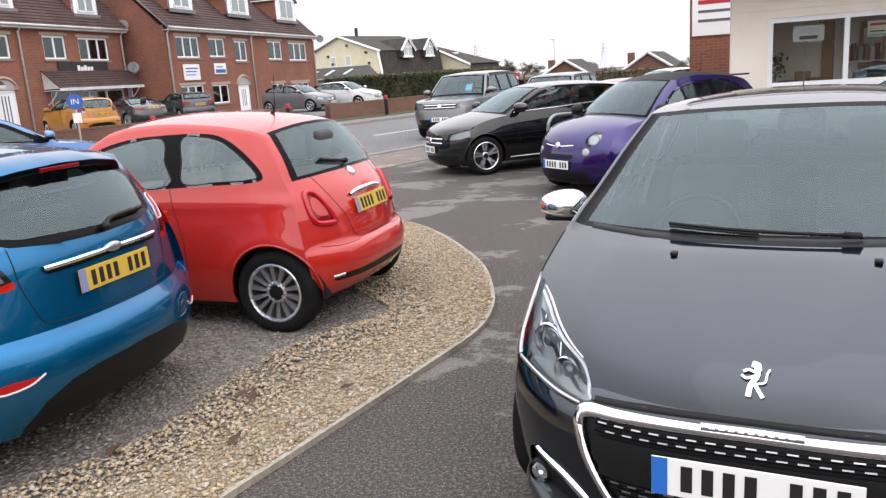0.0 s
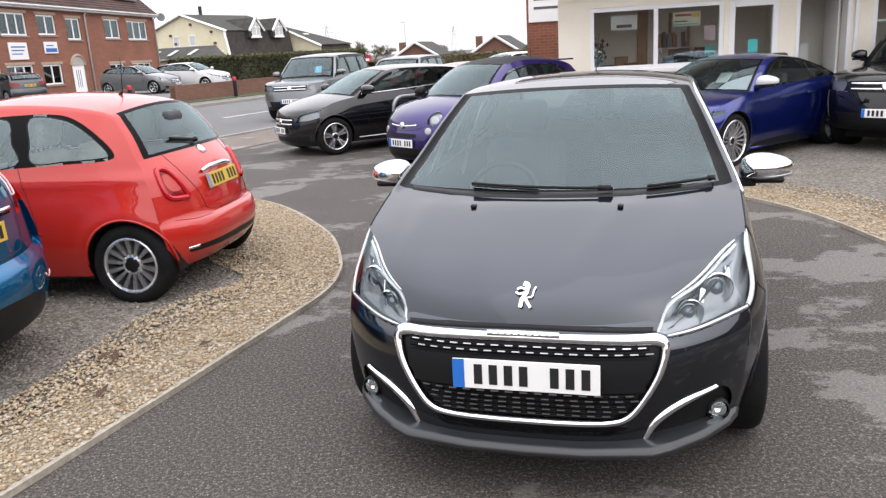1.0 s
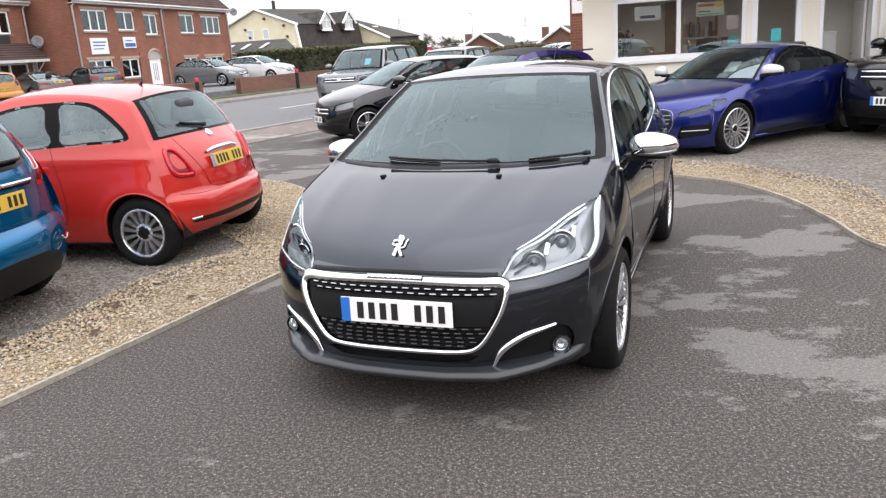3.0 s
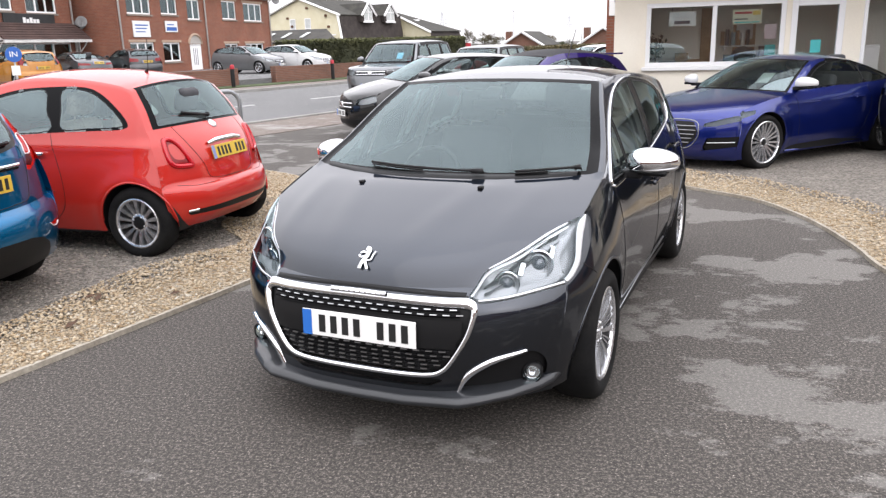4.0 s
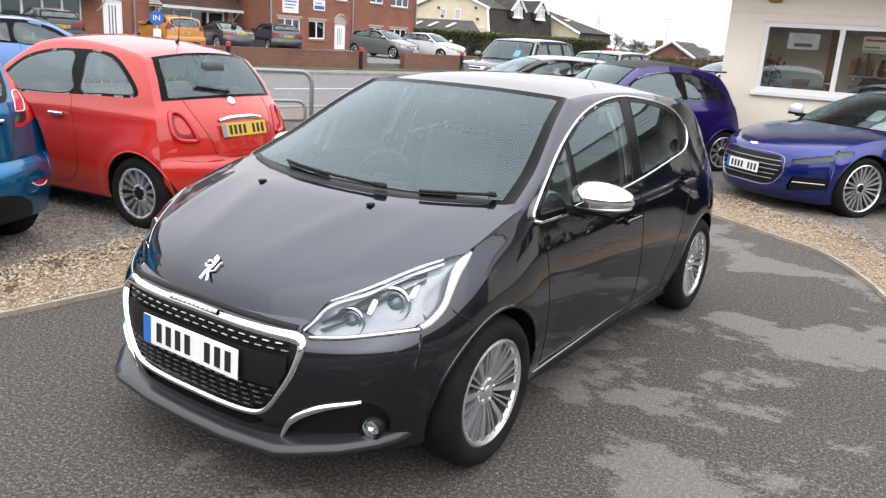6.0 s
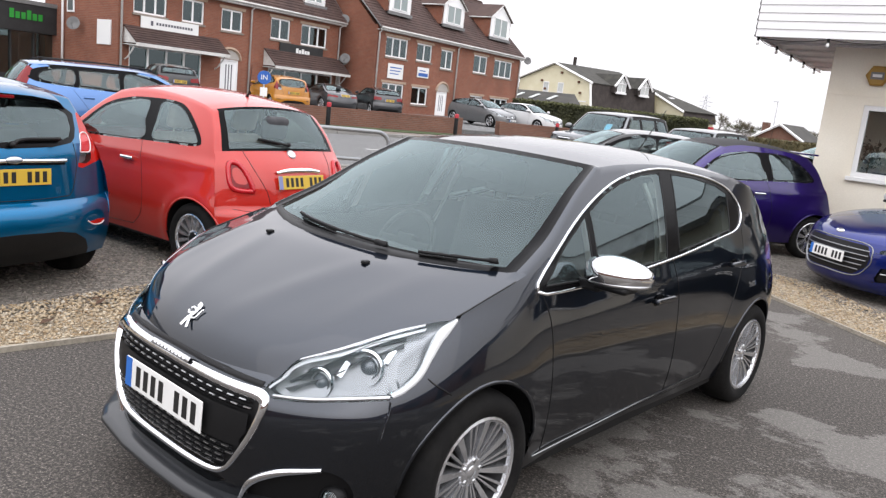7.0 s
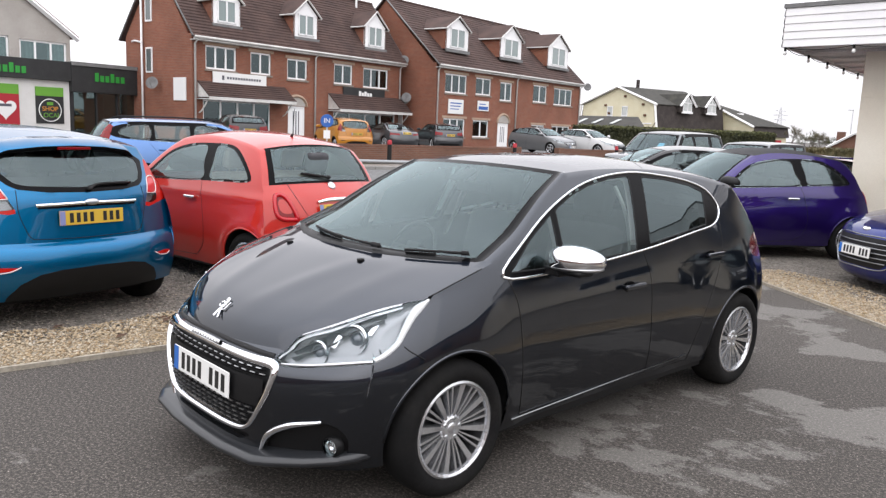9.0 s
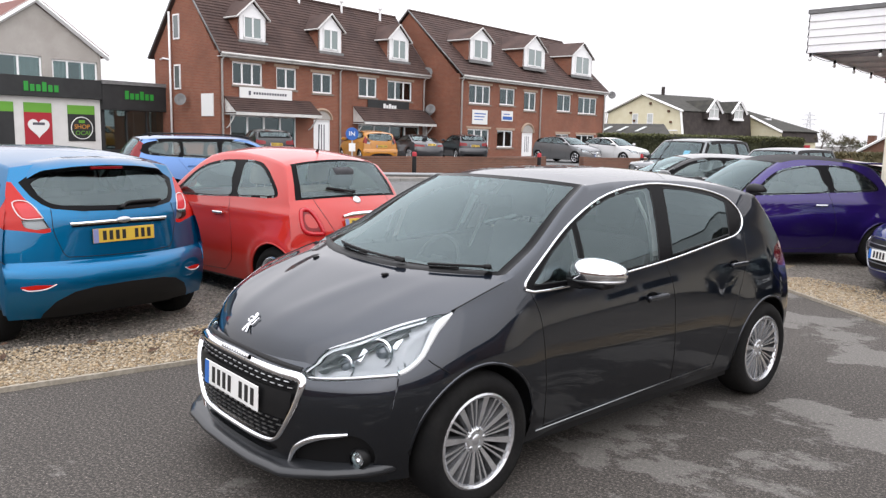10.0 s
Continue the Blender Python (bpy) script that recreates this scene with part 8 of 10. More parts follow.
M_B = pose(-20.1, 42.2, 0, 0, 0, -9.4)
house_b = terrace(M_B, 19.0, 8.6, GROUND_A, 5.5, 9.55,
                  [(0.95, 3.28, 3.72, 4.92, 3), (4.31, 6.12, 3.78, 4.90, 2), (7.25, 8.79, 3.53, 4.80, 2), (11.7, 13.71, 3.64, 4.90, 2), (14.81, 17.75, 3.58, 4.86, 3)],
                  [(0.9, 3.24, 0.96, 2.13, 3), (4.15, 6.03, 0.96, 2.10, 2), (11.71, 13.61, 1.0, 1.98, 2), (14.74, 17.64, 1.0, 1.97, 3)],
                  [(2.80, 1.20, 6.60, 7.82, 8.48), (9.25, 1.40, 6.65, 7.87, 8.74), (16.1, 1.60, 6.60, 7.97, 8.92)], (7.15, 8.5, 0, 1.98),
                  "long red brick three-storey building with white windows", pipes=(0.12, 9.3, 18.9))
sign_bars("wall_sign", house_b, 1.28, 2.91, 2.43, 3.34, 0.02, SIGN_WHITE, SIGN_BLUE, [(0.12, 0.88, 0.70, 0.78), (0.12, 0.8, 0.50, 0.57), (0.12, 0.7, 0.30, 0.36)], "white wall sign with faint writing")
sign_bars("wall_sign", house_b, 4.53, 5.85, 2.73, 3.39, 0.02, SIGN_WHITE, SIGN_BLUE, [(0.08, 0.92, 0.12, 0.45), (0.15, 0.7, 0.62, 0.72)], "small blue and white wall sign")
part("notice_board", boxes((-4.9, -0.06, 1.6, -2.6, -0.01, 3.1)), SIGN_WHITE, house_b, "white notice board on the gable wall")


def dish(parent, x, y, z, n=(0.6, -0.8, 0.2), r_=0.30):
    v, f = revolve([(0.001, 0.0), (r_ * 0.5, 0.02), (r_, 0.10), (r_ + 0.005, 0.095), (r_ * 0.5, 0.012)], 18, "z")
    d = from_arrays("satellite_dish", v, f, LEAD, parent, "grey satellite dish")
    d.matrix_local = frame_of((x, y, z), n)
    bm = bmesh.new()
    rod(bm, (0, 0, 0), (0, 0.05, -0.35), 0.025, n=6)
    rod(bm, (0, -0.25, 0.05), (0, 0, 0.38), 0.012, n=5)
    part("dish_arm", bm, LEAD, d)


dish(house_a, 0.45, 15.35, 3.3)
dish(house_a, -2.7, -0.4, 3.15)
for x, z in ((-2.3, 5.6), (-2.1, 3.2)):
    dish(house_b, x, -0.4, z)
dish(house_b, 0.4, 19.5, 5.2)

# The corner shop
M_SHOP = pose(-29.9, 28.36, 0, 0, 0, -9.5)
shop = thing("corner_shop", M_SHOP, "corner shop with black fascia and posters", "shop")
k_ = 1.28
part("extension_wall", pierced(-3.95, 0.0, 0.1, 3.7, [(-3.8, -0.3, 0.6, 2.55)]), SHOP_BLACK, shop)
part("extension_fascia", boxes((0.0, -3.98, 2.55, 0.25, 0.0, 3.80), bevel=0.02), SHOP_BLACK, shop)
part("extension_coping", boxes((-4.0, -3.98, 3.80, 0.3, 0.02, 3.98)), LEAD, shop)
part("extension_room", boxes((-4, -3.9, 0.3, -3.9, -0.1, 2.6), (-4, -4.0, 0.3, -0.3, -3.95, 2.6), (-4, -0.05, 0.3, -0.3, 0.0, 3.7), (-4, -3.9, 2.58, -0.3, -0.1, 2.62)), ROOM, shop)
part("extension_glass", boxes((-0.12, -3.8, 0.6, -0.11, -0.3, 2.55)), PANE, shop).visible_shadow = False
for u in (-3.8, -2.6, -1.5, -0.35):
    part("mullion", boxes((-0.16, u - 0.04, 0.6, -0.04, u + 0.04, 2.55)), SHOP_BLACK, shop)
for k in range(6):
    part("green_bar", boxes((0.252, -2.82 + 0.27 * k, 3.10, 0.285, -2.62 + 0.27 * k, 3.52 if k in (0, 3) else 3.40), bevel=0.01), GREEN, shop)
    part("green_bar", boxes((0.252, -7.65 + 0.27 * k, 3.25, 0.285, -7.45 + 0.27 * k, 3.68 if k in (0, 3) else 3.56), bevel=0.01), GREEN, shop)
part("main_fascia", boxes((0.0, -14, 3.02, 0.25, -3.99, 3.94), bevel=0.02), SHOP_BLACK, shop)
part("ground_floor_wall", boxes((-0.3, -14, 0.1, 0.0, -3.99, 3.1)), SHOP_WHITE, shop)
ups = [(-13.6, -10.4, 3.84, 4.87, 3), (-9.8, -6.68, 3.84, 4.87, 3), (-6.22, -4.05, 3.82, 4.80, 3)]
up_wall = pierced(-14, -3.87, 3.1, 5.17, [w_[:4] for w_ in ups])
part("upper_wall", up_wall, RENDER_STONE, shop)
for w_ in ups:
    window_part(shop, *w_, lintel=False, curtain=0.7)
peak_u, half_w = -6.87, 3.0
v = [(-0.28, peak_u - half_w, 5.17), (-0.28, peak_u + half_w, 5.17), (-0.28, peak_u, 7.20), (0, peak_u - half_w, 5.17), (0, peak_u + half_w, 5.17), (0, peak_u, 7.20)]
from_arrays("gable", v, [(0, 1, 2), (5, 4, 3), (0, 3, 4, 1), (1, 4, 5, 2), (2, 5, 3, 0)], RENDER_STONE, shop, smooth=False)
for sg in (-1, 1):
    v, f = tube([(0.15, peak_u, 7.38), (0.15, peak_u + sg * (half_w + 0.35), 5.0)], 0.13, 4)
    from_arrays("bargeboard", v, f, WHITE_PVC, shop, smooth=False)
    e_u = peak_u + sg * (half_w + 0.35)
    v = [(0.2, peak_u, 7.42), (0.2, e_u, 5.05), (-9, e_u, 5.05), (-9, peak_u, 7.42)]
    v = v + [(a, b, c + 0.1) for a, b, c in v]
    from_arrays("roof", v, [(0, 1, 2, 3), (7, 6, 5, 4), (0, 4, 5, 1), (1, 5, 6, 2), (2, 6, 7, 3), (3, 7, 4, 0)], grained("red_tile", (0.16, 0.06, 0.05), (0.2, 0.08, 0.06), 1.0), shop, smooth=False)
part("side_wall", boxes((-9, -3.99, 0.1, -0.3, -3.87, 5.17)), RENDER_STONE, shop)


def heart(u, z, s, x, name, material, parent):
    pts = []
    for a in np.linspace(0, 2 * math.pi, 28, endpoint=False):
        pts.append((u + s * 16 * math.sin(a) ** 3 / 17, z + s * (13 * math.cos(a) - 5 * math.cos(2 * a) - 2 * math.cos(3 * a) - math.cos(4 * a)) / 17))
    v = [(x, a, b) for a, b in pts] + [(x + 0.02, a, b) for a, b in pts]
    n_ = len(pts)
    f = [tuple(range(n_))[::-1], tuple(range(n_, 2 * n_))] + [(i, (i + 1) % n_, n_ + (i + 1) % n_, n_ + i) for i in range(n_)]
    return from_arrays(name, v, f, material, parent, smooth=False)


def words(text, size, m, material, parent, name="lettering"):
    cu = bpy.data.curves.new(name, "FONT")
    cu.body, cu.size, cu.align_x, cu.align_y, cu.extrude = text, size, "CENTER", "CENTER", 0.004
    tmp = bpy.data.objects.new(name, cu)
    scene.collection.objects.link(tmp)
    bpy.context.view_layer.update()
    me = bpy.data.meshes.new_from_object(tmp.evaluated_get(bpy.context.evaluated_depsgraph_get()))
    bpy.data.objects.remove(tmp)
    ob = mesh_part(name, me, material, parent, "readable lettering")
    ob.matrix_local = m
    return ob


UP_FRONT = Matrix(((0, 0, 1, 0), (1, 0, 0, 0), (0, 1, 0, 0), (0, 0, 0, 1)))
p_red = part("poster", boxes((0.0, -7.60, 0.83, 0.04, -6.36, 2.30)), POSTER_RED, shop, "red poster with a white heart")
heart(-6.98, 1.62, 0.52, 0.042, "white_heart", SIGN_WHITE, p_red)
part("faint_bar", boxes((0.063, -7.25, 1.72, 0.068, -6.71, 1.84)), SIGN_INK, p_red)
part("poster_head", boxes((0.0, -7.60, 2.30, 0.045, -6.36, 2.74)), LIME, p_red)
p_blk = part("poster", boxes((0.0, -5.61, 1.0, 0.04, -4.30, 2.28)), SHOP_BLACK, shop, "dark poster praising local shopping")
part("poster_head", boxes((0.0, -5.61, 2.28, 0.045, -4.30, 2.70)), LIME, p_blk)
v, f = tube([(0.05, -4.955 + 0.52 * math.cos(a), 1.62 + 0.52 * math.sin(a)) for a in np.linspace(0, 2 * math.pi, 32, endpoint=False)], 0.025, 5, True)
from_arrays("ring", v, f, SIGN_WHITE, p_blk)
words("SHOP", 0.30, Matrix.Translation((0.048, -4.955, 1.68)) @ UP_FRONT, mat("poster_orange", (0.6, 0.25, 0.03), 0.5), p_blk)
words("LOCAL", 0.30, Matrix.Translation((0.048, -4.955, 1.38)) @ UP_FRONT, LIME, p_blk)
part("leaf_shape", boxes((0.045, -5.10, 1.86, 0.055, -4.81, 2.0), bevel=0.004), LIME, p_blk)
p_l = part("poster", boxes((0.0, -9.2, 0.83, 0.04, -8.05, 2.3)), SHOP_BLACK, shop, "dark green poster on the shop wall")
part("poster_head", boxes((0.0, -9.2, 2.3, 0.045, -8.05, 2.74)), LIME, p_l)

# ---- the sales office ----

M_OFF = pose(3.26, 12.5, 0, 0, 0, -103)
INTERIOR_WALL = grained("office_inside", (0.86, 0.82, 0.74), (0.90, 0.87, 0.80), 1.5, 0.9, speck=0.2)
CARPET = grained("office_carpet", (0.50, 0.47, 0.42), (0.56, 0.52, 0.47), 6, 0.95)
DESK_WOOD = grained("desk_wood", (0.28, 0.16, 0.08), (0.38, 0.23, 0.12), 5, 0.5)
OFFICE_GLASS = thin_glass("office_glass", (0.99, 0.99, 0.98), 2.0)
TEAL = mat("sticker_teal", (0.05, 0.42, 0.42), 0.5)
ALARM_YELLOW = mat("alarm_yellow", (0.36, 0.20, 0.03), 0.5)
FASCIA_WHITE = grained("fascia_white", (0.74, 0.74, 0.75), (0.80, 0.80, 0.80), 2.5, 0.45, speck=0.15)
SOFFIT_GREY = grained("soffit_grey", (0.62, 0.60, 0.60), (0.76, 0.74, 0.73), 1.6, 0.6)
BULB = mat("bulb_glass", (0.75, 0.75, 0.73), 0.15)

HOLES = [(0.52, 2.66, 1.14, 2.16), (2.74, 3.50, 0.06, 2.14), (3.82, 4.52, 0.06, 2.14), (4.9, 7.0, 1.14, 2.16), (8.6, 10.7, 1.14, 2.16)]
office = thing("office_building", M_OFF, "cream rendered sales office with white framed windows", "office")
part("front_wall", pierced(0, 14.6, 0, 2.97, HOLES), OFFICE_WALL, office)
part("plinth_band", boxes((0.0, 0.0, 2.28, 0.012, 14.6, 2.30)), OFFICE_WALL, office)
part("side_wall", boxes((-6.0, 0.0, 0, -0.281, 0.28, 2.97)), OFFICE_WALL, office)
part("back_wall", boxes((-6.2, 0.0, 0, -6.001, 14.6, 2.97)), OFFICE_WALL, office)
part("inner_wall", boxes((-1.5, 0.282, 0.05, -1.4, 14.3, 2.6), (-1.4, 3.62, 0.05, -0.282, 3.70, 2.6), (-1.4, 7.9, 0.05, -0.282, 7.98, 2.6)), INTERIOR_WALL, office)
part("inside_floor", boxes((-5.9, 0.29, -0.05, -0.285, 14.5, 0.03)), CARPET, office)
part("inside_ceiling", boxes((-5.9, 0.29, 2.6, -0.285, 14.5, 2.68)), WHITE_PVC, office)
part("flat_roof", boxes((-6.4, -0.05, 2.972, 0.02, 14.8, 3.1)), LEAD, office)


def shop_window(u0, u1, z0, z1, lights):
    w = new("window")
    w.parent = office
    f_ = 0.07
    n_ = lights
    bm = boxes((-0.10, u0, z0, -0.02, u1, z0 + f_), (-0.10, u0, z1 - f_, -0.02, u1, z1), (-0.10, u0, z0 + f_, -0.02, u0 + f_, z1 - f_), (-0.10, u1 - f_, z0 + f_, -0.02, u1, z1 - f_))
    for k in range(1, n_):
        u = u0 + (u1 - u0) * k / n_
        box(bm, -0.095, u - 0.035, z0 + f_, -0.015, u + 0.035, z1 - f_)
    part("window_frame", bm, WHITE_PVC, w)
    for k in range(n_):
        a, b = u0 + (u1 - u0) * k / n_, u0 + (u1 - u0) * (k + 1) / n_
        part("pane", boxes((-0.065, a + 0.04, z0 + 0.05, -0.06, b - 0.04, z1 - 0.05)), OFFICE_GLASS, w).visible_shadow = False
    part("window_sill", boxes((-0.02, u0 - 0.05, z0 - 0.06, 0.07, u1 + 0.05, z0), bevel=0.008), WHITE_PVC, w)
    return w


shop_window(0.52, 2.66, 1.14, 2.16, 2)
shop_window(4.9, 7.0, 1.14, 2.16, 2)
shop_window(8.6, 10.7, 1.14, 2.16, 2)
o_door = new("door")
o_door.parent = office
part("door_frame", boxes((-0.12, 2.74, 0.06, 0.0, 2.83, 2.14), (-0.12, 3.41, 0.06, 0.0, 3.50, 2.14), (-0.12, 2.83, 2.04, 0.0, 3.41, 2.14), (-0.11, 2.83, 0.06, -0.01, 3.41, 0.30), (-0.11, 2.83, 1.0, -0.01, 3.41, 1.10), bevel=0.006), WHITE_PVC, o_door)
part("pane", boxes((-0.065, 2.83, 0.3, -0.06, 3.41, 2.04)), OFFICE_GLASS, o_door).visible_shadow = False
part("door_handle", boxes((0.0, 3.43, 1.0, 0.03, 3.47, 1.22), (0.03, 3.33, 1.10, 0.045, 3.47, 1.13), bevel=0.006), SATIN, o_door)
part("sticker", boxes((-0.059, 3.05, 1.32, -0.057, 3.2, 1.52)), TEAL, o_door, "teal sticker inside the glass")
part("door_frame", boxes((-0.2, 3.76, 0.06, 0.01, 3.82, 2.2), (-0.2, 4.52, 0.06, 0.01, 4.58, 2.2), (-0.2, 3.82, 2.14, 0.01, 4.52, 2.2), bevel=0.006), WHITE_PVC, office)
part("doorstep", boxes((0.0, 2.7, 0, 0.35, 4.6, 0.06), bevel=0.015), CONCRETE, office)
part("rain_pipe", boxes((0.0, 4.62, 0.0, 0.06, 4.68, 2.9), bevel=0.01), WHITE_PVC, office, "white rain pipe")

# things in the office window
b1 = thing("window_board", M_OFF, "white hanging board with dark writing in window", "sign")
part("board", boxes((-0.14, 0.87, 1.79, -0.12, 1.30, 2.02), bevel=0.004), SIGN_WHITE, b1)
for k in range(4):
    v, f = tube([(-0.118, 0.985 + 0.066 * k + 0.045 * math.cos(a), 1.955 + 0.032 * math.sin(a)) for a in np.linspace(0, 2 * math.pi, 20, endpoint=False)], 0.006, 5, True)
    from_arrays("grey_ring", v, f, SATIN, b1)
part("dark_bar", boxes((-0.12, 0.96, 1.825, -0.115, 1.21, 1.875)), SIGN_INK, b1)
part("cord", boxes((-0.133, 0.92, 2.02, -0.13, 0.925, 2.1), (-0.133, 1.24, 2.02, -0.13, 1.245, 2.1)), SIGN_INK, b1)
b2 = thing("window_poster", M_OFF, "pale yellow poster with coloured bands in window", "sign")
part("sheet", boxes((-0.14, 1.87, 1.79, -0.12, 2.31, 2.02), bevel=0.004), mat("poster_cream", (0.62, 0.60, 0.46), 0.5), b2)
part("red_bar", boxes((-0.119, 1.90, 1.95, -0.116, 2.16, 1.985)), POSTER_RED, b2)
part("yellow_bar", boxes((-0.119, 2.17, 1.93, -0.116, 2.29, 1.995)), PLATE_YELLOW, b2)
part("dark_bar", boxes((-0.119, 1.90, 1.86, -0.116, 2.1, 1.88)), SIGN_INK, b2)
part("teal_bar", boxes((-0.119, 1.90, 1.81, -0.116, 2.28, 1.83)), TEAL, b2)
b3 = thing("window_notice", M_OFF, "small pink and teal notices on window glass", "notice")
part("sheet", boxes((-0.085, 2.36, 1.55, -0.08, 2.54, 1.78)), mat("notice_pink", (0.66, 0.5, 0.52), 0.6), b3)
part("teal_sheet", boxes((-0.085, 2.38, 1.3, -0.08, 2.54, 1.46)), TEAL, b3)


def desk(u, x, wide):
    d = thing("office_desk", M_OFF @ Matrix.Translation((x, u, 0.03)), "brown wooden desk behind the office window", "desk")
    part("desktop", boxes((-0.35, 0, 0.98, 0.35, wide, 1.02), bevel=0.006), DESK_WOOD, d)
    for a in (0.02, wide - 0.06):
        part("leg_panel", boxes((-0.33, a, 0, 0.33, a + 0.04, 0.979)), DESK_WOOD, d)
    return d


desk(0.5, -0.85, 0.95)
desk(1.75, -0.95, 1.2)
desk(5.2, -0.9, 1.4)


def small_box(u, x, z, w, h, material, label, name="document_box"):
    t_ = thing(name, M_OFF @ Matrix.Translation((x, u, z)), label, name.split("_")[-1])
    part("body", boxes((-0.12, 0, 0, 0.12, w, h), bevel=0.01), material, t_)
    part("lid", boxes((-0.125, -0.005, h, 0.125, w + 0.005, h + 0.03), bevel=0.006), material, t_)


small_box(0.72, -0.75, 1.05, 0.28, 0.13, SIGN_INK, "low dark box on the office desk")
small_box(1.15, -0.7, 1.05, 0.3, 0.16, DESK_WOOD, "brown cardboard box on the office desk")
small_box(1.9, -0.9, 1.05, 0.2, 0.2, SIGN_WHITE, "white box on the office desk")
chair = thing("office_chair", M_OFF @ Matrix.Translation((-0.62, 2.1, 0.03)), "black padded office chair with round back", "chair")
v, f = revolve([(0.0, 0.0), (0.17, 0.0), (0.2, 0.03), (0.17, 0.06), (0.0, 0.06)], 20, "y")
bk = from_arrays("backrest", v * np.array([1, 1, 0.8]), f, SEAT_DARK, chair)
bk.matrix_local = pose(0, 0, 1.25, 0, 0, 90)
part("seat", boxes((-0.25, -0.22, 0.55, 0.2, 0.28, 0.62), bevel=0.03), SEAT_DARK, chair)
bm = bmesh.new()
rod(bm, (0, 0.03, 0.05), (0, 0.03, 0.56), 0.03)
part("column", bm, SATIN, chair)
bm = bmesh.new()
rod(bm, (-0.03, 0.03, 0.6), (-0.03, 0.03, 1.2), 0.02)
part("back_stem", bm, BLACK, chair)
bm = bmesh.new()
for a in range(5):
    rod(bm, (0, 0.03, 0.05), (0.27 * math.cos(a * 1.257), 0.03 + 0.27 * math.sin(a * 1.257), 0.02), 0.02)
part("star_base", bm, BLACK, chair)
# clutter behind the office windows
CARD = grained("cardboard", (0.34, 0.22, 0.12), (0.42, 0.28, 0.16), 6, 0.9)
PALE_BLUE = grained("pale_blue_plastic", (0.20, 0.30, 0.34), (0.26, 0.36, 0.40), 6, 0.5)
pic = thing("wall_picture", M_OFF, "brown wooden notice panel on the inner office wall", "picture")
part("picture_frame", boxes((-1.4, 1.95, 1.05, -1.36, 2.32, 2.05), bevel=0.01), DESK_WOOD, pic)
part("picture_sheet", boxes((-1.359, 2.0, 1.55, -1.355, 2.27, 1.95)), SIGN_WHITE, pic)
plank = thing("wall_panel", M_OFF, "tall brown board leaning on the inner wall", "board")
part("board_face", boxes((-1.38, 1.40, 1.02, -1.33, 1.55, 2.1), bevel=0.006), CARD, plank)
part("board_edge", boxes((-1.39, 1.55, 1.02, -1.33, 1.58, 2.1), bevel=0.004), DESK_WOOD, plank)
small_box(0.98, -0.95, 1.05, 0.22, 0.26, CARD, "tall cardboard box behind the low ones")
small_box(0.60, -1.05, 1.05, 0.16, 0.2, SIGN_WHITE, "small white box beside the cardboard ones")
small_box(1.78, -0.62, 1.05, 0.16, 0.22, PALE_BLUE, "pale blue plastic box near the window", "storage_box")
small_box(2.20, -0.66, 1.05, 0.28, 0.16, PALE_BLUE, "low pale blue plastic box near the window", "storage_box")
small_box(2.36, -0.9, 1.22, 0.2, 0.18, SEAT_DARK, "dark printer on the office desk", "desk_printer")
shelf = thing("wall_shelf", M_OFF, "white wall shelf crowded with folders", "shelf")
part("shelf_board", boxes((-1.39, 1.70, 1.42, -1.15, 2.50, 1.45), bevel=0.004), SIGN_WHITE, shelf)
part("shelf_bracket", boxes((-1.39, 1.80, 1.36, -1.2, 1.83, 1.42)), SATIN, shelf)
part("shelf_bracket", boxes((-1.39, 2.40, 1.36, -1.2, 2.43, 1.42)), SATIN, shelf)
for k, (w_, h_, mt) in enumerate(((0.06, 0.24, DESK_WOOD), (0.05, 0.27, SIGN_INK), (0.07, 0.22, PALE_BLUE), (0.05, 0.25, CARD), (0.06, 0.2, SIGN_WHITE), (0.05, 0.26, SEAT_DARK))):
    fo_ = thing("folder", M_OFF @ Matrix.Translation((-1.26, 1.74 + 0.085 * k, 1.451)), "upright office folder on the wall shelf", "folder", "folders on the shelf")
    part("folder_body", boxes((-0.11, 0, 0, 0.11, w_, h_), bevel=0.004), mt, fo_)
pot = thing("potted_plant", M_OFF @ Matrix.Translation((-0.55, 0.66, 1.05)), "dark leafy plant in a brown pot", "plant")
v, f = revolve([(0.0, 0.0), (0.06, 0.0), (0.08, 0.13), (0.07, 0.13), (0.0, 0.12)], 16, "z")
from_arrays("pot", v, f, CARD, pot)
rg_ = np.random.default_rng(9)
c_ = rg_.normal(0, 0.075, (130, 3)) * np.array([0.8, 0.9, 1.5]) + np.array([0, 0, 0.42])
c_[:, 2] = np.clip(c_[:, 2], 0.14, 0.75)
a_, b_ = rg_.normal(0, 1, (130, 3)), rg_.normal(0, 1, (130, 3))
a_ /= np.linalg.norm(a_, axis=1)[:, None]
b_ = np.cross(a_, b_)
v = np.stack([c_ - a_ * 0.045, c_ + b_ * 0.012, c_ + a_ * 0.045, c_ - b_ * 0.012], 1).reshape(-1, 3)
from_arrays("leaves", v, np.arange(520).reshape(-1, 4), grained("plant_leaf", (0.03, 0.035, 0.02), (0.06, 0.06, 0.035), 10, 0.6), pot, smooth=False)
bm = bmesh.new()
rod(bm, (0, 0, 0.1), (0.01, 0.0, 0.45), 0.008, 0.004, 6)
part("stem", bm, DESK_WOOD, pot)

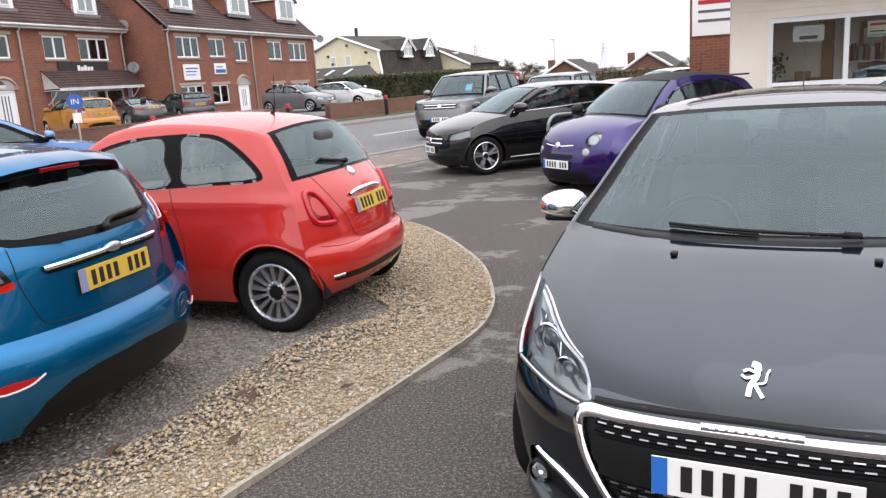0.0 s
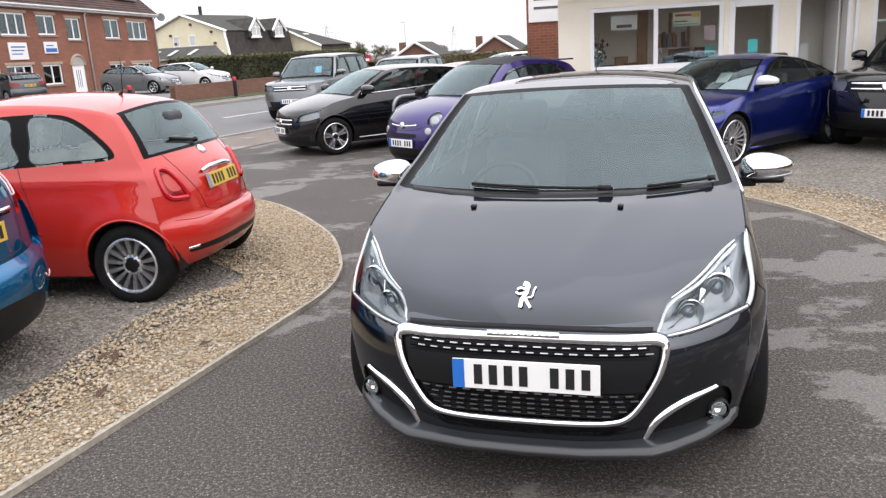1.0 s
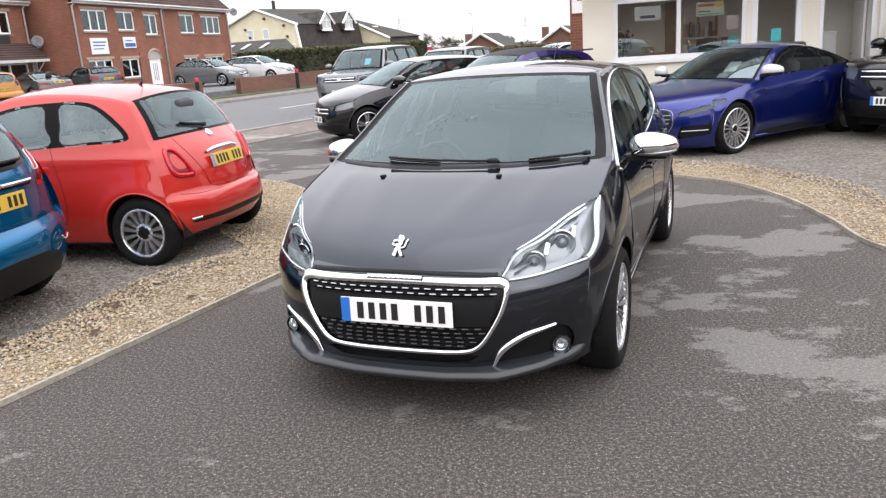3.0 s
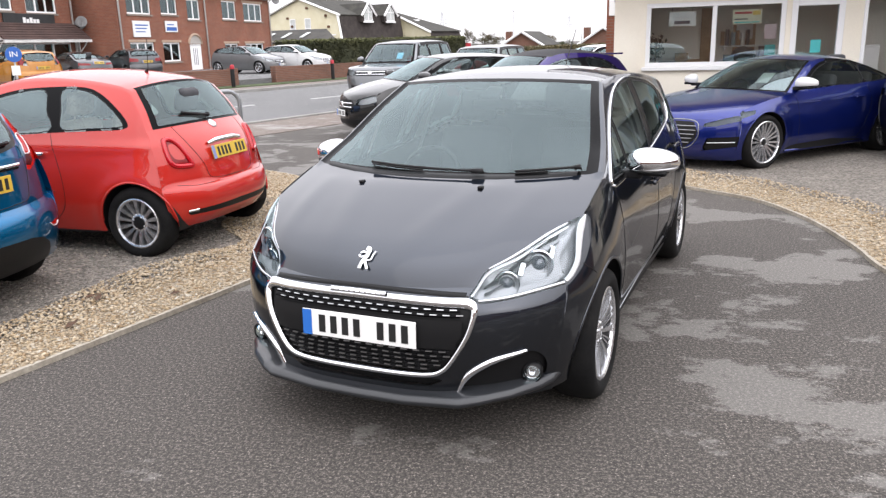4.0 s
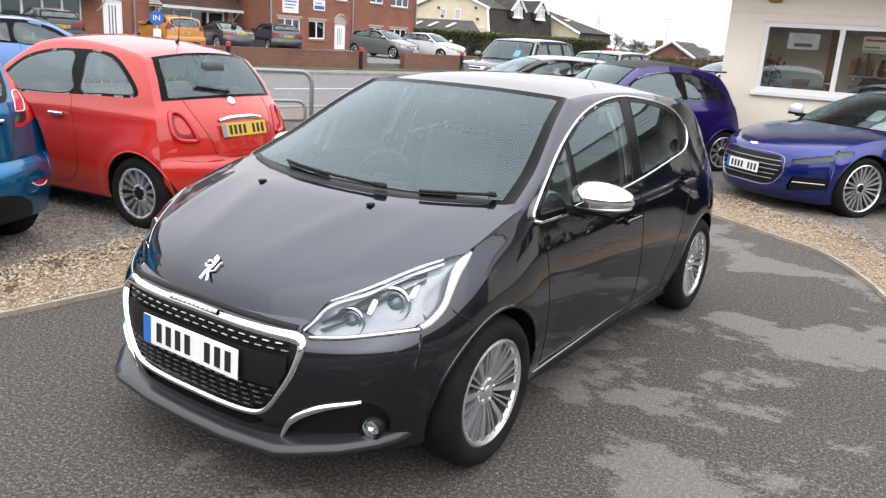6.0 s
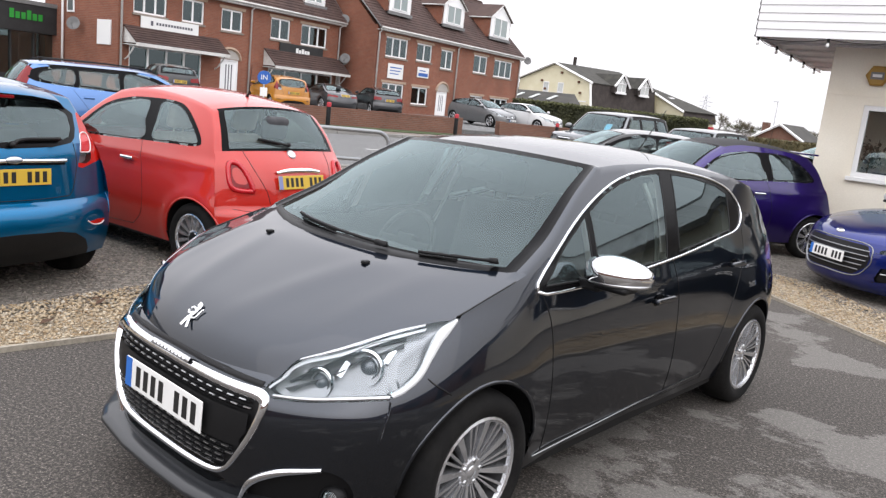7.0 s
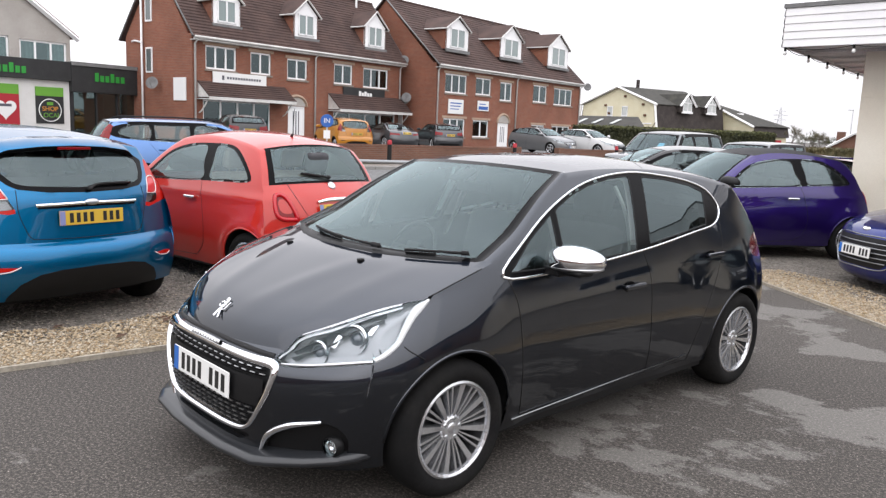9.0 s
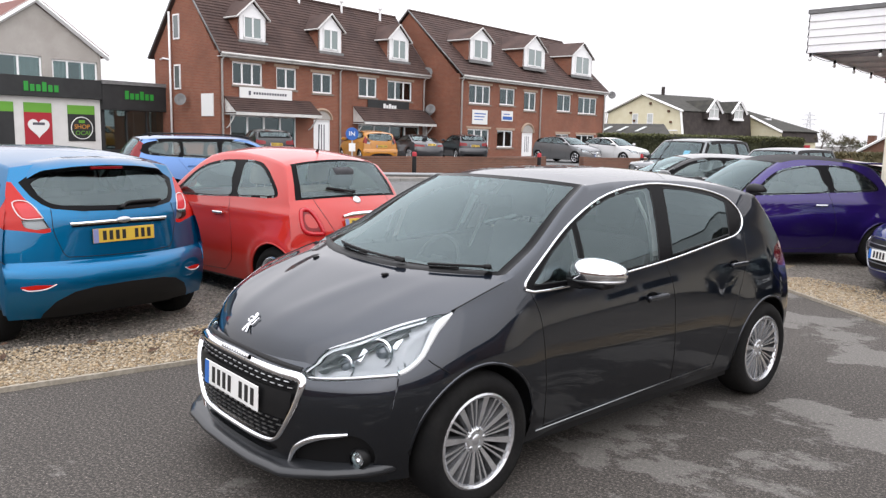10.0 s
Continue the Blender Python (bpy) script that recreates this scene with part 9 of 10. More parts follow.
small_box(3.86, -0.95, 0.03, 0.34, 1.35, SIGN_WHITE, "tall white cabinet inside the open doorway", "white_cabinet")
leaf_ = thing("open_door", M_OFF, "white door standing open into the office", "door")
part("door_leaf", boxes((-0.98, 4.47, 0.06, -0.29, 4.51, 2.1), bevel=0.005), WHITE_PVC, leaf_)
part("door_handle", boxes((-0.93, 4.42, 1.0, -0.90, 4.47, 1.03), (-0.93, 4.42, 1.0, -0.80, 4.43, 1.03)), SATIN, leaf_)

# the hexagonal alarm box
al = thing("alarm_box", M_OFF @ Matrix.Translation((0, 0.62, 2.57)), "yellow hexagonal alarm box high on office wall", "alarm box")
v, f = revolve([(0.0, 0.0), (0.155, 0.0), (0.155, 0.07), (0.13, 0.09), (0.0, 0.09)], 6, "y")
cov = from_arrays("cover", v, f, ALARM_YELLOW, al, smooth=False)
cov.matrix_local = pose(0, 0, 0, 0, 0, -90)
part("grey_bar", boxes((0.091, -0.085, -0.05, 0.097, 0.085, 0.05), bevel=0.002), LEAD, al)
part("white_bar", boxes((0.0975, -0.06, -0.02, 0.099, 0.06, 0.02)), SIGN_WHITE, al)
part("cable_box", boxes((0.0, 0.02, 0.22, 0.07, 0.14, 0.36), bevel=0.01), OFFICE_WALL, al)

# the boarded canopy
M_CAN = pose(2.19, 11.7, 0, 0, 0, -16.9)
can = thing("canopy", M_CAN, "white shiplap boarded canopy with grey cap", "canopy")
SIDE = Vector((-0.103, 0.994, 0)).normalized()
for k in range(5):
    z0, z1 = 2.93 + 0.108 * k, 2.93 + 0.108 * (k + 1) - 0.004
    lip = 0.010
    v = [(0, 0, z0), (13, 0, z0), (13, -0.022, z0), (0, -0.022, z0), (13, -lip, z1), (0, -lip, z1), (0, 0.02, z1), (13, 0.02, z1), (0, 0.02, z0), (13, 0.02, z0)]
    from_arrays("board", v, [(3, 2, 4, 5), (0, 1, 2, 3), (5, 4, 7, 6), (6, 7, 9, 8)], FASCIA_WHITE, can, smooth=False)
    e = SIDE * 6.0
    o = Vector((-0.0225, -0.0, 0))
    v = [(-0.022, -0.022, z0), (e.x - 0.022, e.y, z0), (e.x - lip, e.y, z1), (-lip, -lip, z1), (0.02, 0.0, z1), (e.x + 0.02, e.y, z1), (0.02, 0, z0), (e.x + 0.02, e.y, z0)]
    from_arrays("board", v, [(0, 3, 2, 1), (3, 4, 5, 2), (0, 1, 7, 6)], FASCIA_WHITE, can, smooth=False)
v = [(-0.03, -0.03, 3.472), (13, -0.03, 3.472), (13, -0.03, 3.53), (-0.03, -0.03, 3.53), (-0.03 + e.x, e.y, 3.53), (13 + e.x, e.y, 3.53), (-0.03 + e.x, e.y, 3.472), (13 + e.x, e.y, 3.472)]
from_arrays("cap", v, [(0, 1, 2, 3), (3, 2, 5, 4), (0, 3, 4, 6), (6, 7, 1, 0)], LEAD, can, smooth=False)
v = [(0.02, 0.02, 2.96), (13, 0.02, 2.96), (13 + e.x, e.y, 2.975), (0.02 + e.x, e.y, 2.975)]
v += [(a, b, c + 0.02) for a, b, c in v]
from_arrays("soffit", v, [(0, 3, 2, 1), (4, 5, 6, 7), (0, 1, 5, 4), (1, 2, 6, 5), (2, 3, 7, 6), (3, 0, 4, 7)], SOFFIT_GREY, can, smooth=False)
for k in range(5):
    w_ = SIDE * (0.9 + 0.95 * k)
    part("soffit_batten", boxes((w_.x + 0.08, w_.y - 0.03, 2.925, w_.x + 9, w_.y + 0.03, 2.957)), SOFFIT_GREY, can)


def bulb(p):
    b = thing("bulb_light", M_CAN @ Matrix.Translation(p), "small clear bulb hanging under the canopy edge", "lamp", "bulbs under the canopy")
    bm = bmesh.new()
    rod(bm, (0, 0, -0.055), (0, 0, 0.0), 0.018)
    part("holder", bm, BLACK, b)
    v, f = revolve([(0.0, -0.115), (0.016, -0.112), (0.026, -0.095), (0.024, -0.075), (0.014, -0.055)], 12, "z")
    from_arrays("bulb", v, f, BULB, b)


spots = [Vector((0.03, 0.02, 2.932))] + [Vector((0.05, 0.02, 2.932)) + SIDE * (1.2 * k) for k in range(1, 5)] + [Vector((0.95 * k, 0.02, 2.932)) for k in range(1, 7)]
for p in spots:
    bulb(p)
lead = thing("light_cable", M_CAN, "thin dark cable looping between the bulbs", "cable")
for a, b in list(zip(spots[:5], spots[1:5])) + [(spots[0], spots[5])] + list(zip(spots[5:], spots[6:])):
    pts = [tuple(a + (b - a) * q + Vector((0, 0, -0.01 - 0.16 * q * (1 - q)))) for q in np.linspace(0, 1, 9)]
    v, f = tube(pts, 0.005, 5)
    from_arrays("cable_loop", v, f, BLACK, lead)

# the brick pier with its white board, behind the office
M_PIER = pose(4.12, 20.4, 0, 0, 0, -103)
pier = thing("brick_pier", M_PIER, "red brick pier carrying a white board", "pier")
part("brickwork", boxes((-0.6, 0, 0, 0, 1.5, 3.5)), BRICK, pier)
sign_bars("board", pier, 0.06, 1.46, 2.2, 3.5, 0.0, SIGN_WHITE, SIGN_INK, [(0.1, 0.9, 0.25, 0.3), (0.1, 0.8, 0.42, 0.47)], "white board with faint writing bars")
part("red_bar", boxes((0.056, 0.2, 2.95, 0.06, 1.3, 3.05)), POSTER_RED, pier)

# unseen wing guessed from car reflections; its dark brick is added to darken them
M_WING = pose(17.6, 9.3, 0, 0, 0, 180)
wing = thing("yard_building", M_WING, "plain brown brick building closing the yard", "building")
part("front_wall", pierced(0, 26, 0, 3.2, [(2.5, 4.5, 0.9, 2.2), (8, 9.2, 0, 2.2), (12, 15, 0.9, 2.2)]), BRICK_WALL, wing)
part("inner_wall", boxes((-2.2, 0, 0, -2.0, 26, 3.2)), ROOM, wing)
part("roof", boxes((-2.4, -0.2, 3.2, 0.3, 26.2, 3.4), bevel=0.02), TILE_DARK, wing)
# unseen wall added behind the camera to darken what the paint reflects
yard = thing("wall_yard", pose(0, 0, 0), "plain brown brick boundary wall of the yard", "wall", "", "structure")
part("wall_face", boxes((-22, -17.2, 0, 17.5, -17, 3.2)), BRICK_WALL, yard)
part("coping", boxes((-22, -17.3, 3.2, 17.5, -16.9, 3.28)), CONCRETE, yard)

# ---- across the road ----


def garden_wall(u0, u1, top, label):
    w = thing("brick_wall", ROAD_M @ Matrix.Translation((u0, 24.2, 0)), label, "wall")
    L = u1 - u0
    part("brickwork", boxes((0, 0, 0.1, L, 0.22, top - 0.07)), BRICK_WALL, w)
    n_ = int(L / 0.225)
    bm = bmesh.new()
    for k in range(n_):
        box(bm, k * L / n_ + 0.005, -0.012, top - 0.07, (k + 1) * L / n_ - 0.005, 0.232, top)
    c = part("brick_coping", bm, BRICK_WALL, w)
    tagged(c, "brick on edge coping", "", "", "stuff")
    for a in (0.0, L - 0.33):
        part("pillar", boxes((a, -0.05, 0.1, a + 0.33, 0.28, top + 0.04), bevel=0.01), BRICK_WALL, w)


garden_wall(2.0, 22.3, 0.80, "low brown brick wall along the forecourt")
garden_wall(24.45, 45.0, 0.80, "low brown brick wall beside the hedge")


def bollard(x, y):
    b = thing("bollard", pose(x, y, 0.1), "black wooden bollard with a red top", "bollard", "bollards beside the road")
    v, f = revolve([(0.085, 0.0), (0.085, 0.72), (0.08, 0.74)], 12, "z")
    from_arrays("post", v, f, BLACK, b)
    v, f = revolve([(0.088, 0.74), (0.088, 0.86), (0.07, 0.90), (0.0, 0.91)], 12, "z")
    from_arrays("red_top", v, f, POSTER_RED, b)


for x, y in ((-9.56, 30.1), (-6.56, 35.2), (-12.6, 24.9)):
    bollard(x, y)

ins = thing("round_sign", pose(-13.85, 22.55, 0.1, 0, 0, -55), "blue round sign lettered in on a post", "sign")
bm = bmesh.new()
rod(bm, (-0.03, 0, 0), (-0.03, 0, 1.75), 0.03)
part("post", bm, SATIN, ins)
v, f = revolve([(0.0, 0.0), (0.23, 0.0), (0.235, 0.008), (0.23, 0.016), (0.0, 0.016)], 28, "y")
d_ = from_arrays("disc", v, f, SIGN_BLUE, ins, smooth=False)
d_.matrix_local = pose(0.0, 0, 1.54, 0, 0, -90)
words("IN", 0.24, Matrix.Translation((0.022, 0, 1.54)) @ UP_FRONT, SIGN_WHITE, ins)
part("lower_plate", boxes((0.0, -0.12, 0.9, 0.012, 0.12, 1.2), bevel=0.003), SIGN_WHITE, ins)

HEDGE = grained("hedge_leaf", (0.024, 0.028, 0.010), (0.048, 0.050, 0.018), 2.0, 0.8, 0.6, 0.02, 30.0)
# paler leaf colour for the hedge's top and upper front
HEDGE_TOP = grained("hedge_new_leaf", (0.062, 0.068, 0.020), (0.095, 0.10, 0.034), 2.0, 0.8, 0.6, 0.02, 30.0)
HEDGE_BROWN = grained("hedge_brown_leaf", (0.06, 0.055, 0.02), (0.11, 0.085, 0.035), 2.0, 0.85, 0.6, 0.02, 30.0)
TWIG = grained("twig_bark", (0.06, 0.045, 0.035), (0.10, 0.08, 0.06), 8, 0.9)


def hedge(m, u0, u1, y0, y1, top, side_mat, top_mat, label, n_leaf, leaf=0.07, seed=3):
    """A clipped hedge: a rough core and many leaf blades over it."""
    h = thing("hedge", m, label, "hedge", "", "stuff")
    rg = np.random.default_rng(seed)
    nu = int((u1 - u0) / 0.35)
    ring = [(y0, 0.0), (y0 - 0.05, 0.6), (y0 + 0.02, 1.2), (y0 + 0.06, 0.96), (y0 + 0.25, 1.0), ((y0 + y1) / 2, 1.01), (y1 - 0.2, 1.0), (y1, 0.9), (y1, 0.0)]
    ring[1] = (y0 - 0.05, 0.35)
    ring[2] = (y0 - 0.02, 0.7)
    v = []
    for i in range(nu + 1):
        u = u0 + (u1 - u0) * i / nu
        for y, z in ring:
            v.append((u + rg.normal(0, 0.04), y + rg.normal(0, 0.05), 0.2 + (z * (top - 0.2)) + rg.normal(0, 0.035) * (z > 0.1)))
    m_ = len(ring)
    f = [(i * m_ + j, (i + 1) * m_ + j, (i + 1) * m_ + j + 1, i * m_ + j + 1) for i in range(nu) for j in range(m_ - 1)]
    f += [tuple(range(m_))[::-1], tuple(range(nu * m_, nu * m_ + m_))]
    from_arrays("hedge_core", v, f, side_mat, h, smooth=True)
    for nm, mt, share, on_top in (("side_leaves", side_mat, 0.62, False), ("top_leaves", top_mat, 0.38, True)):
        k = int(n_leaf * share)
        u = rg.uniform(u0, u1, k)
        if on_top:
            c = np.stack([u, rg.uniform(y0 - 0.04, y1, k), top + rg.normal(0.0, 0.035, k) - 0.16 * (rg.random(k) < 0.3)], 1)
            c[:k // 3, 1] = y0 - 0.02 + rg.normal(0, 0.05, k // 3)
            c[:k // 3, 2] = top - np.abs(rg.normal(0.05, 0.12, k // 3))
        else:
            c = np.stack([u, y0 - 0.04 + rg.normal(0, 0.05, k), rg.uniform(0.25, top - 0.04, k)], 1)
        a, b = rg.normal(0, 1, (k, 3)), rg.normal(0, 1, (k, 3))
        a /= np.linalg.norm(a, axis=1)[:, None]
        b = np.cross(a, b)
        b /= np.linalg.norm(b, axis=1)[:, None]
        s = (leaf * rg.uniform(0.6, 1.3, k))[:, None]
        v = np.stack([c - a * s, c + b * s * 0.55, c + a * s, c - b * s * 0.55], 1).reshape(-1, 3)
        o = from_arrays(nm, v, np.arange(4 * k).reshape(-1, 4), mt, h, smooth=False)
    return h


hedge(ROAD_M @ pose(31.9, 31.2, 0, 0, 0, -24.4), 0, 12.3, 0, 1.5, 1.97, HEDGE, HEDGE_TOP, "tall clipped dark green hedge with paler top", 16000)
hedge(ROAD_M, 44.0, 74.0, 26.0, 26.8, 1.17, HEDGE_BROWN, HEDGE_BROWN, "low brownish hedge beside the road", 6000, 0.09, 5)

bd = thing("roadside_board", pose(-1.15, 50.4, 0, 0, 0, -85), "small red and white board on a post", "sign")
bm = bmesh.new()
rod(bm, (-0.03, 0, 0), (-0.03, 0, 1.5), 0.03)
part("post", bm, SATIN, bd)
brd = part("board", boxes((0, -0.42, 1.12, 0.03, 0.42, 1.58), bevel=0.005), POSTER_RED, bd)
part("white_bar", boxes((0.031, -0.32, 1.2, 0.036, 0.32, 1.36)), SIGN_WHITE, brd)

# cars on the forecourt and further off
FORECOURT = 0.335
far_cars = [
    ("hatchback_suv", (-18.9, 29.9), 146, SPEC_SUPERMINI, PAINT_ORANGE, "orange car with dark windows before the shops"),
    ("parked_coupe", (-19.6, 34.9), 150, SPEC_COUPE, PAINT_GREYCAR, "dark grey coupe parked before the brick shops"),
    ("parked_crossover", (-18.6, 39.0), 138, SPEC_HATCH, PAINT_GREYCAR, "grey crossover parked before the brick flats"),
    ("parked_hatchback", (-21.6, 25.9), 146, SPEC_HATCH, PAINT_BLACK, "black hatchback parked before the brick shops"),
    ("silver_hatchback", (-11.0, 39.95), -20, SPEC_HATCH, PAINT_LIGHT, "silver grey hatchback parked beside the brick flats"),
    ("white_car", (-8.8, 41.4), -20, SPEC_HATCH, PAINT_WHITE, "white car parked next to the silver hatchback"),
]
for nm, (x, y), hd, spec, colour, label in far_cars:
    road_car(nm, yaw_at(x, y, hd, FORECOURT), spec, colour, label, 0.08, group="cars on the forecourt", strip="nose" in spec and any(l == "grille" for l, _ in spec["nose"]))
road_car("off_roader", yaw_at(0.4, 20.9, 250) @ Matrix.Diagonal((0.9, 0.9, 0.885, 1)), SPEC_SUV, PAINT_SILVER, "silver off-roader waiting behind the first one", 0.07)
road_car("red_hatchback", yaw_at(0.6, 15.6, 207) @ Matrix.Diagonal((1, 1, 0.955, 1)), changed(SPEC_HATCH), PAINT_RED, "red hatchback parked behind the black one", 0.07)
road_car("white_hatchback", yaw_at(3.2, 25.3, 207), changed(SPEC_HATCH), PAINT_WHITE, "white hatchback parked near the brick pier", 0.07)

# the tubular rails
RAIL_GREY = mat("rail_galvanised", (0.26, 0.27, 0.28), 0.45, 0.6)


def hoop_rail(x, y, az, length, top=1.06):
    h = thing("hoop_rail", pose(x, y, 0, 0, 0, az), "grey galvanised tubular hoop rail with rounded corners", "rail", "hoop rails")

    def hoop(name, x0, x1, top, r_, c_):
        arc = [(c_ * (1 - math.cos(a)), c_ * math.sin(a)) for a in np.linspace(0, math.pi / 2, 7)]
        pts = [(x0, 0, 0)] + [(x0 + p, 0, top - c_ + q) for p, q in arc] + [(x1 - p, 0, top - c_ + q) for p, q in arc[::-1]] + [(x1, 0, 0)]
        v, f = tube(pts, r_, 10)
        from_arrays(name, v, f, RAIL_GREY, h)
    hoop("outer_hoop", 0, length, top, 0.03, 0.17)
    hoop("inner_hoop", 0.09, length - 0.09, 0.66, 0.024, 0.12)
    v, f = tube([(0.1, 0, 0.40), (length - 0.1, 0, 0.40)], 0.022, 8)
    from_arrays("low_rail", v, f, RAIL_GREY, h)


hoop_rail(-2.3, 9.55, 42 + 180, 2.3)
hoop_rail(0.42, 11.5, 36, 2.0, 0.97)

# ---- the distance ----


def prism(name, base, top_pts, faces, material, parent):
    return from_arrays(name, base + top_pts, faces, material, parent, smooth=False)


M_CREAM = pose(-18.0, 93.9, 0, 0, 0, 149.6)
cream = thing("cream_house", M_CREAM, "cream gabled house with dark mansard roof and dormers", "house")
W_, EAVE, PEAK, LEN = 13.5, 5.15, 7.35, 11.9
MOSS = grained("mossy_roof", (0.028, 0.027, 0.023), (0.05, 0.047, 0.038), 1.4, 0.9, 0.6, 0.02, 9.0)
SHINGLE = grained("dark_shingle", (0.028, 0.022, 0.020), (0.05, 0.04, 0.036), 1.6, 0.9, 0.6, 0.02, 9.0)
v = [(0, 0, 0), (W_, 0, 0), (W_ - 0.3, 0, EAVE), (W_ / 2, 0, PEAK), (0.3, 0, EAVE)]
v += [(a, -0.3, c) for a, b, c in v]
from_arrays("gable_wall", v, [(0, 1, 2, 3, 4), (9, 8, 7, 6, 5), (0, 5, 6, 1), (1, 6, 7, 2), (4, 9, 5, 0), (2, 7, 8, 3), (3, 8, 9, 4)], RENDER_CREAM, cream, smooth=False)


def slab(name, quad, thick, material, parent):
    q = [Vector(p) for p in quad]
    n_ = (q[1] - q[0]).cross(q[2] - q[0]).normalized() * thick
    v = [tuple(p) for p in q] + [tuple(p + n_) for p in q]
    k = len(q)
    return from_arrays(name, v, [tuple(range(k))[::-1], tuple(range(k, 2 * k))] + [(i, (i + 1) % k, k + (i + 1) % k, k + i) for i in range(k)], material, parent, smooth=False)


slab("roof_slope", [(0.2, 0.3, EAVE - 0.02), (W_ / 2, 0.3, PEAK), (W_ / 2, -LEN, PEAK), (0.2, -LEN, EAVE - 0.02)][::-1], 0.12, MOSS, cream)
slab("roof_slope", [(W_ - 0.2, 0.3, EAVE - 0.02), (W_ / 2, 0.3, PEAK), (W_ / 2, -LEN, PEAK), (W_ - 0.2, -LEN, EAVE - 0.02)], 0.12, MOSS, cream)
slab("mansard_side", [(0.28, -0.02, EAVE), (0.28, -LEN, EAVE), (-0.55, -LEN, 0.0), (-0.55, -0.02, 0.0)], 0.15, SHINGLE, cream)
slab("mansard_side", [(W_ - 0.28, -0.02, EAVE), (W_ - 0.28, -LEN, EAVE), (W_ + 0.5, -LEN, 0.0), (W_ + 0.5, -0.02, 0.0)][::-1], 0.15, SHINGLE, cream)
part("back_wall", boxes((0.3, -LEN, 0, W_ - 0.3, -LEN + 0.3, EAVE)), RENDER_CREAM, cream)
for a, b in (((-0.1, 0.34, EAVE + 0.02), (W_ / 2, 0.34, PEAK + 0.06)), ((W_ + 0.1, 0.34, EAVE + 0.02), (W_ / 2, 0.34, PEAK + 0.06)), ((0.25, 0.34, EAVE), (-0.5, 0.34, 1.2)), ((W_ - 0.25, 0.34, EAVE), (W_ + 0.4, 0.34, 1.2))):
    v, f = tube([a, b], 0.15, 4)
    from_arrays("white_bargeboard", v, f, WHITE_PVC, cream, smooth=False)
for uc in (5.5, 8.1):
    w = new("window")
    w.parent = cream
    part("window_frame", boxes((uc - 0.5, 0.0, 3.1, uc - 0.42, 0.06, 5.0), (uc + 0.42, 0.0, 3.1, uc + 0.5, 0.06, 5.0), (uc - 0.42, 0, 3.1, uc + 0.42, 0.06, 3.2), (uc - 0.42, 0, 4.9, uc + 0.42, 0.06, 5.0), (uc - 0.42, 0, 3.75, uc + 0.42, 0.06, 3.85)), WHITE_PVC, w)
    part("pane", boxes((uc - 0.42, 0.0, 3.2, uc + 0.42, 0.02, 4.9)), CURTAIN, w)
for uc, z in ((8.9, 5.1), (5.5, 6.2), (2.4, 5.2), (8.2, 4.1), (2.0, 3.9), (6.0, 3.0)):
    part("wall_lamp", boxes((uc - 0.16, 0.0, z - 0.14, uc + 0.16, 0.22, z + 0.14), bevel=0.05), mat("rust_pot", (0.12, 0.06, 0.035), 0.9), cream, "dark brown wall ornament")
part("pale_ledge", boxes((0.9, 0.0, 2.85, 3.4, 0.1, 3.0)), WHITE_PVC, cream)


def gable_dormer(yc):
    d = new("dormer")
    d.parent = cream
    hw, xb, zb, za = 1.2, -0.35, 4.4, 6.62
    v = [(xb, yc - hw, zb), (xb, yc + hw, zb), (xb, yc + hw, zb + 0.9), (xb, yc, za), (xb, yc - hw, zb + 0.9)]
    v += [(3.2, b, c) for a, b, c in v]
    from_arrays("dormer_front", v, [(0, 1, 2, 3, 4), (9, 8, 7, 6, 5), (0, 5, 6, 1), (1, 6, 7, 2), (4, 9, 5, 0)], SHINGLE, d, smooth=False)
    for s in (1, -1):
        q = [(xb - 0.15, yc + s * (hw + 0.15), zb + 0.8), (xb - 0.15, yc, za + 0.05), (4.2, yc, za + 0.05), (4.2, yc + s * (hw + 0.15), zb + 0.8)]
        slab("dormer_roof", q if s < 0 else q[::-1], 0.1, MOSS, d)
        v, f = tube([(xb - 0.2, yc + s * (hw + 0.2), zb + 0.72), (xb - 0.2, yc, za + 0.1)], 0.16, 4)
        from_arrays("white_bargeboard", v, f, WHITE_PVC, d, smooth=False)
    v = [(xb - 0.04, yc - 0.75, zb + 0.15), (xb - 0.04, yc + 0.75, zb + 0.15), (xb - 0.04, yc + 0.75, zb + 1.2), (xb - 0.04, yc, zb + 1.9), (xb - 0.04, yc - 0.75, zb + 1.2)]
    v += [(a + 0.06, b, c) for a, b, c in v]
    wn = from_arrays("window", v, [(0, 1, 2, 3, 4), (9, 8, 7, 6, 5), (0, 5, 6, 1), (1, 6, 7, 2), (2, 7, 8, 3), (3, 8, 9, 4), (4, 9, 5, 0)], CURTAIN, d, smooth=False)
    for pts in ([v[0], v[1], v[2], v[3], v[4], v[0]], [(xb - 0.05, yc, zb + 0.15), (xb - 0.05, yc, zb + 1.9)], [(xb - 0.05, yc - 0.75, zb + 1.15), (xb - 0.05, yc + 0.75, zb + 1.15)]):
        vv, ff = tube(pts, 0.07, 4)
        from_arrays("window_frame", vv, ff, WHITE_PVC, wn, smooth=False)
    part("window_sill", boxes((xb - 0.12, yc - 0.95, zb - 0.1, xb, yc + 0.95, zb + 0.1)), WHITE_PVC, wn)


gable_dormer(-4.6)
gable_dormer(-9.0)
bm = bmesh.new()
rod(bm, (W_ / 2, -3.2, PEAK), (W_ / 2, -3.2, PEAK + 1.1), 0.22)
part("flue", bm, SHINGLE, cream)

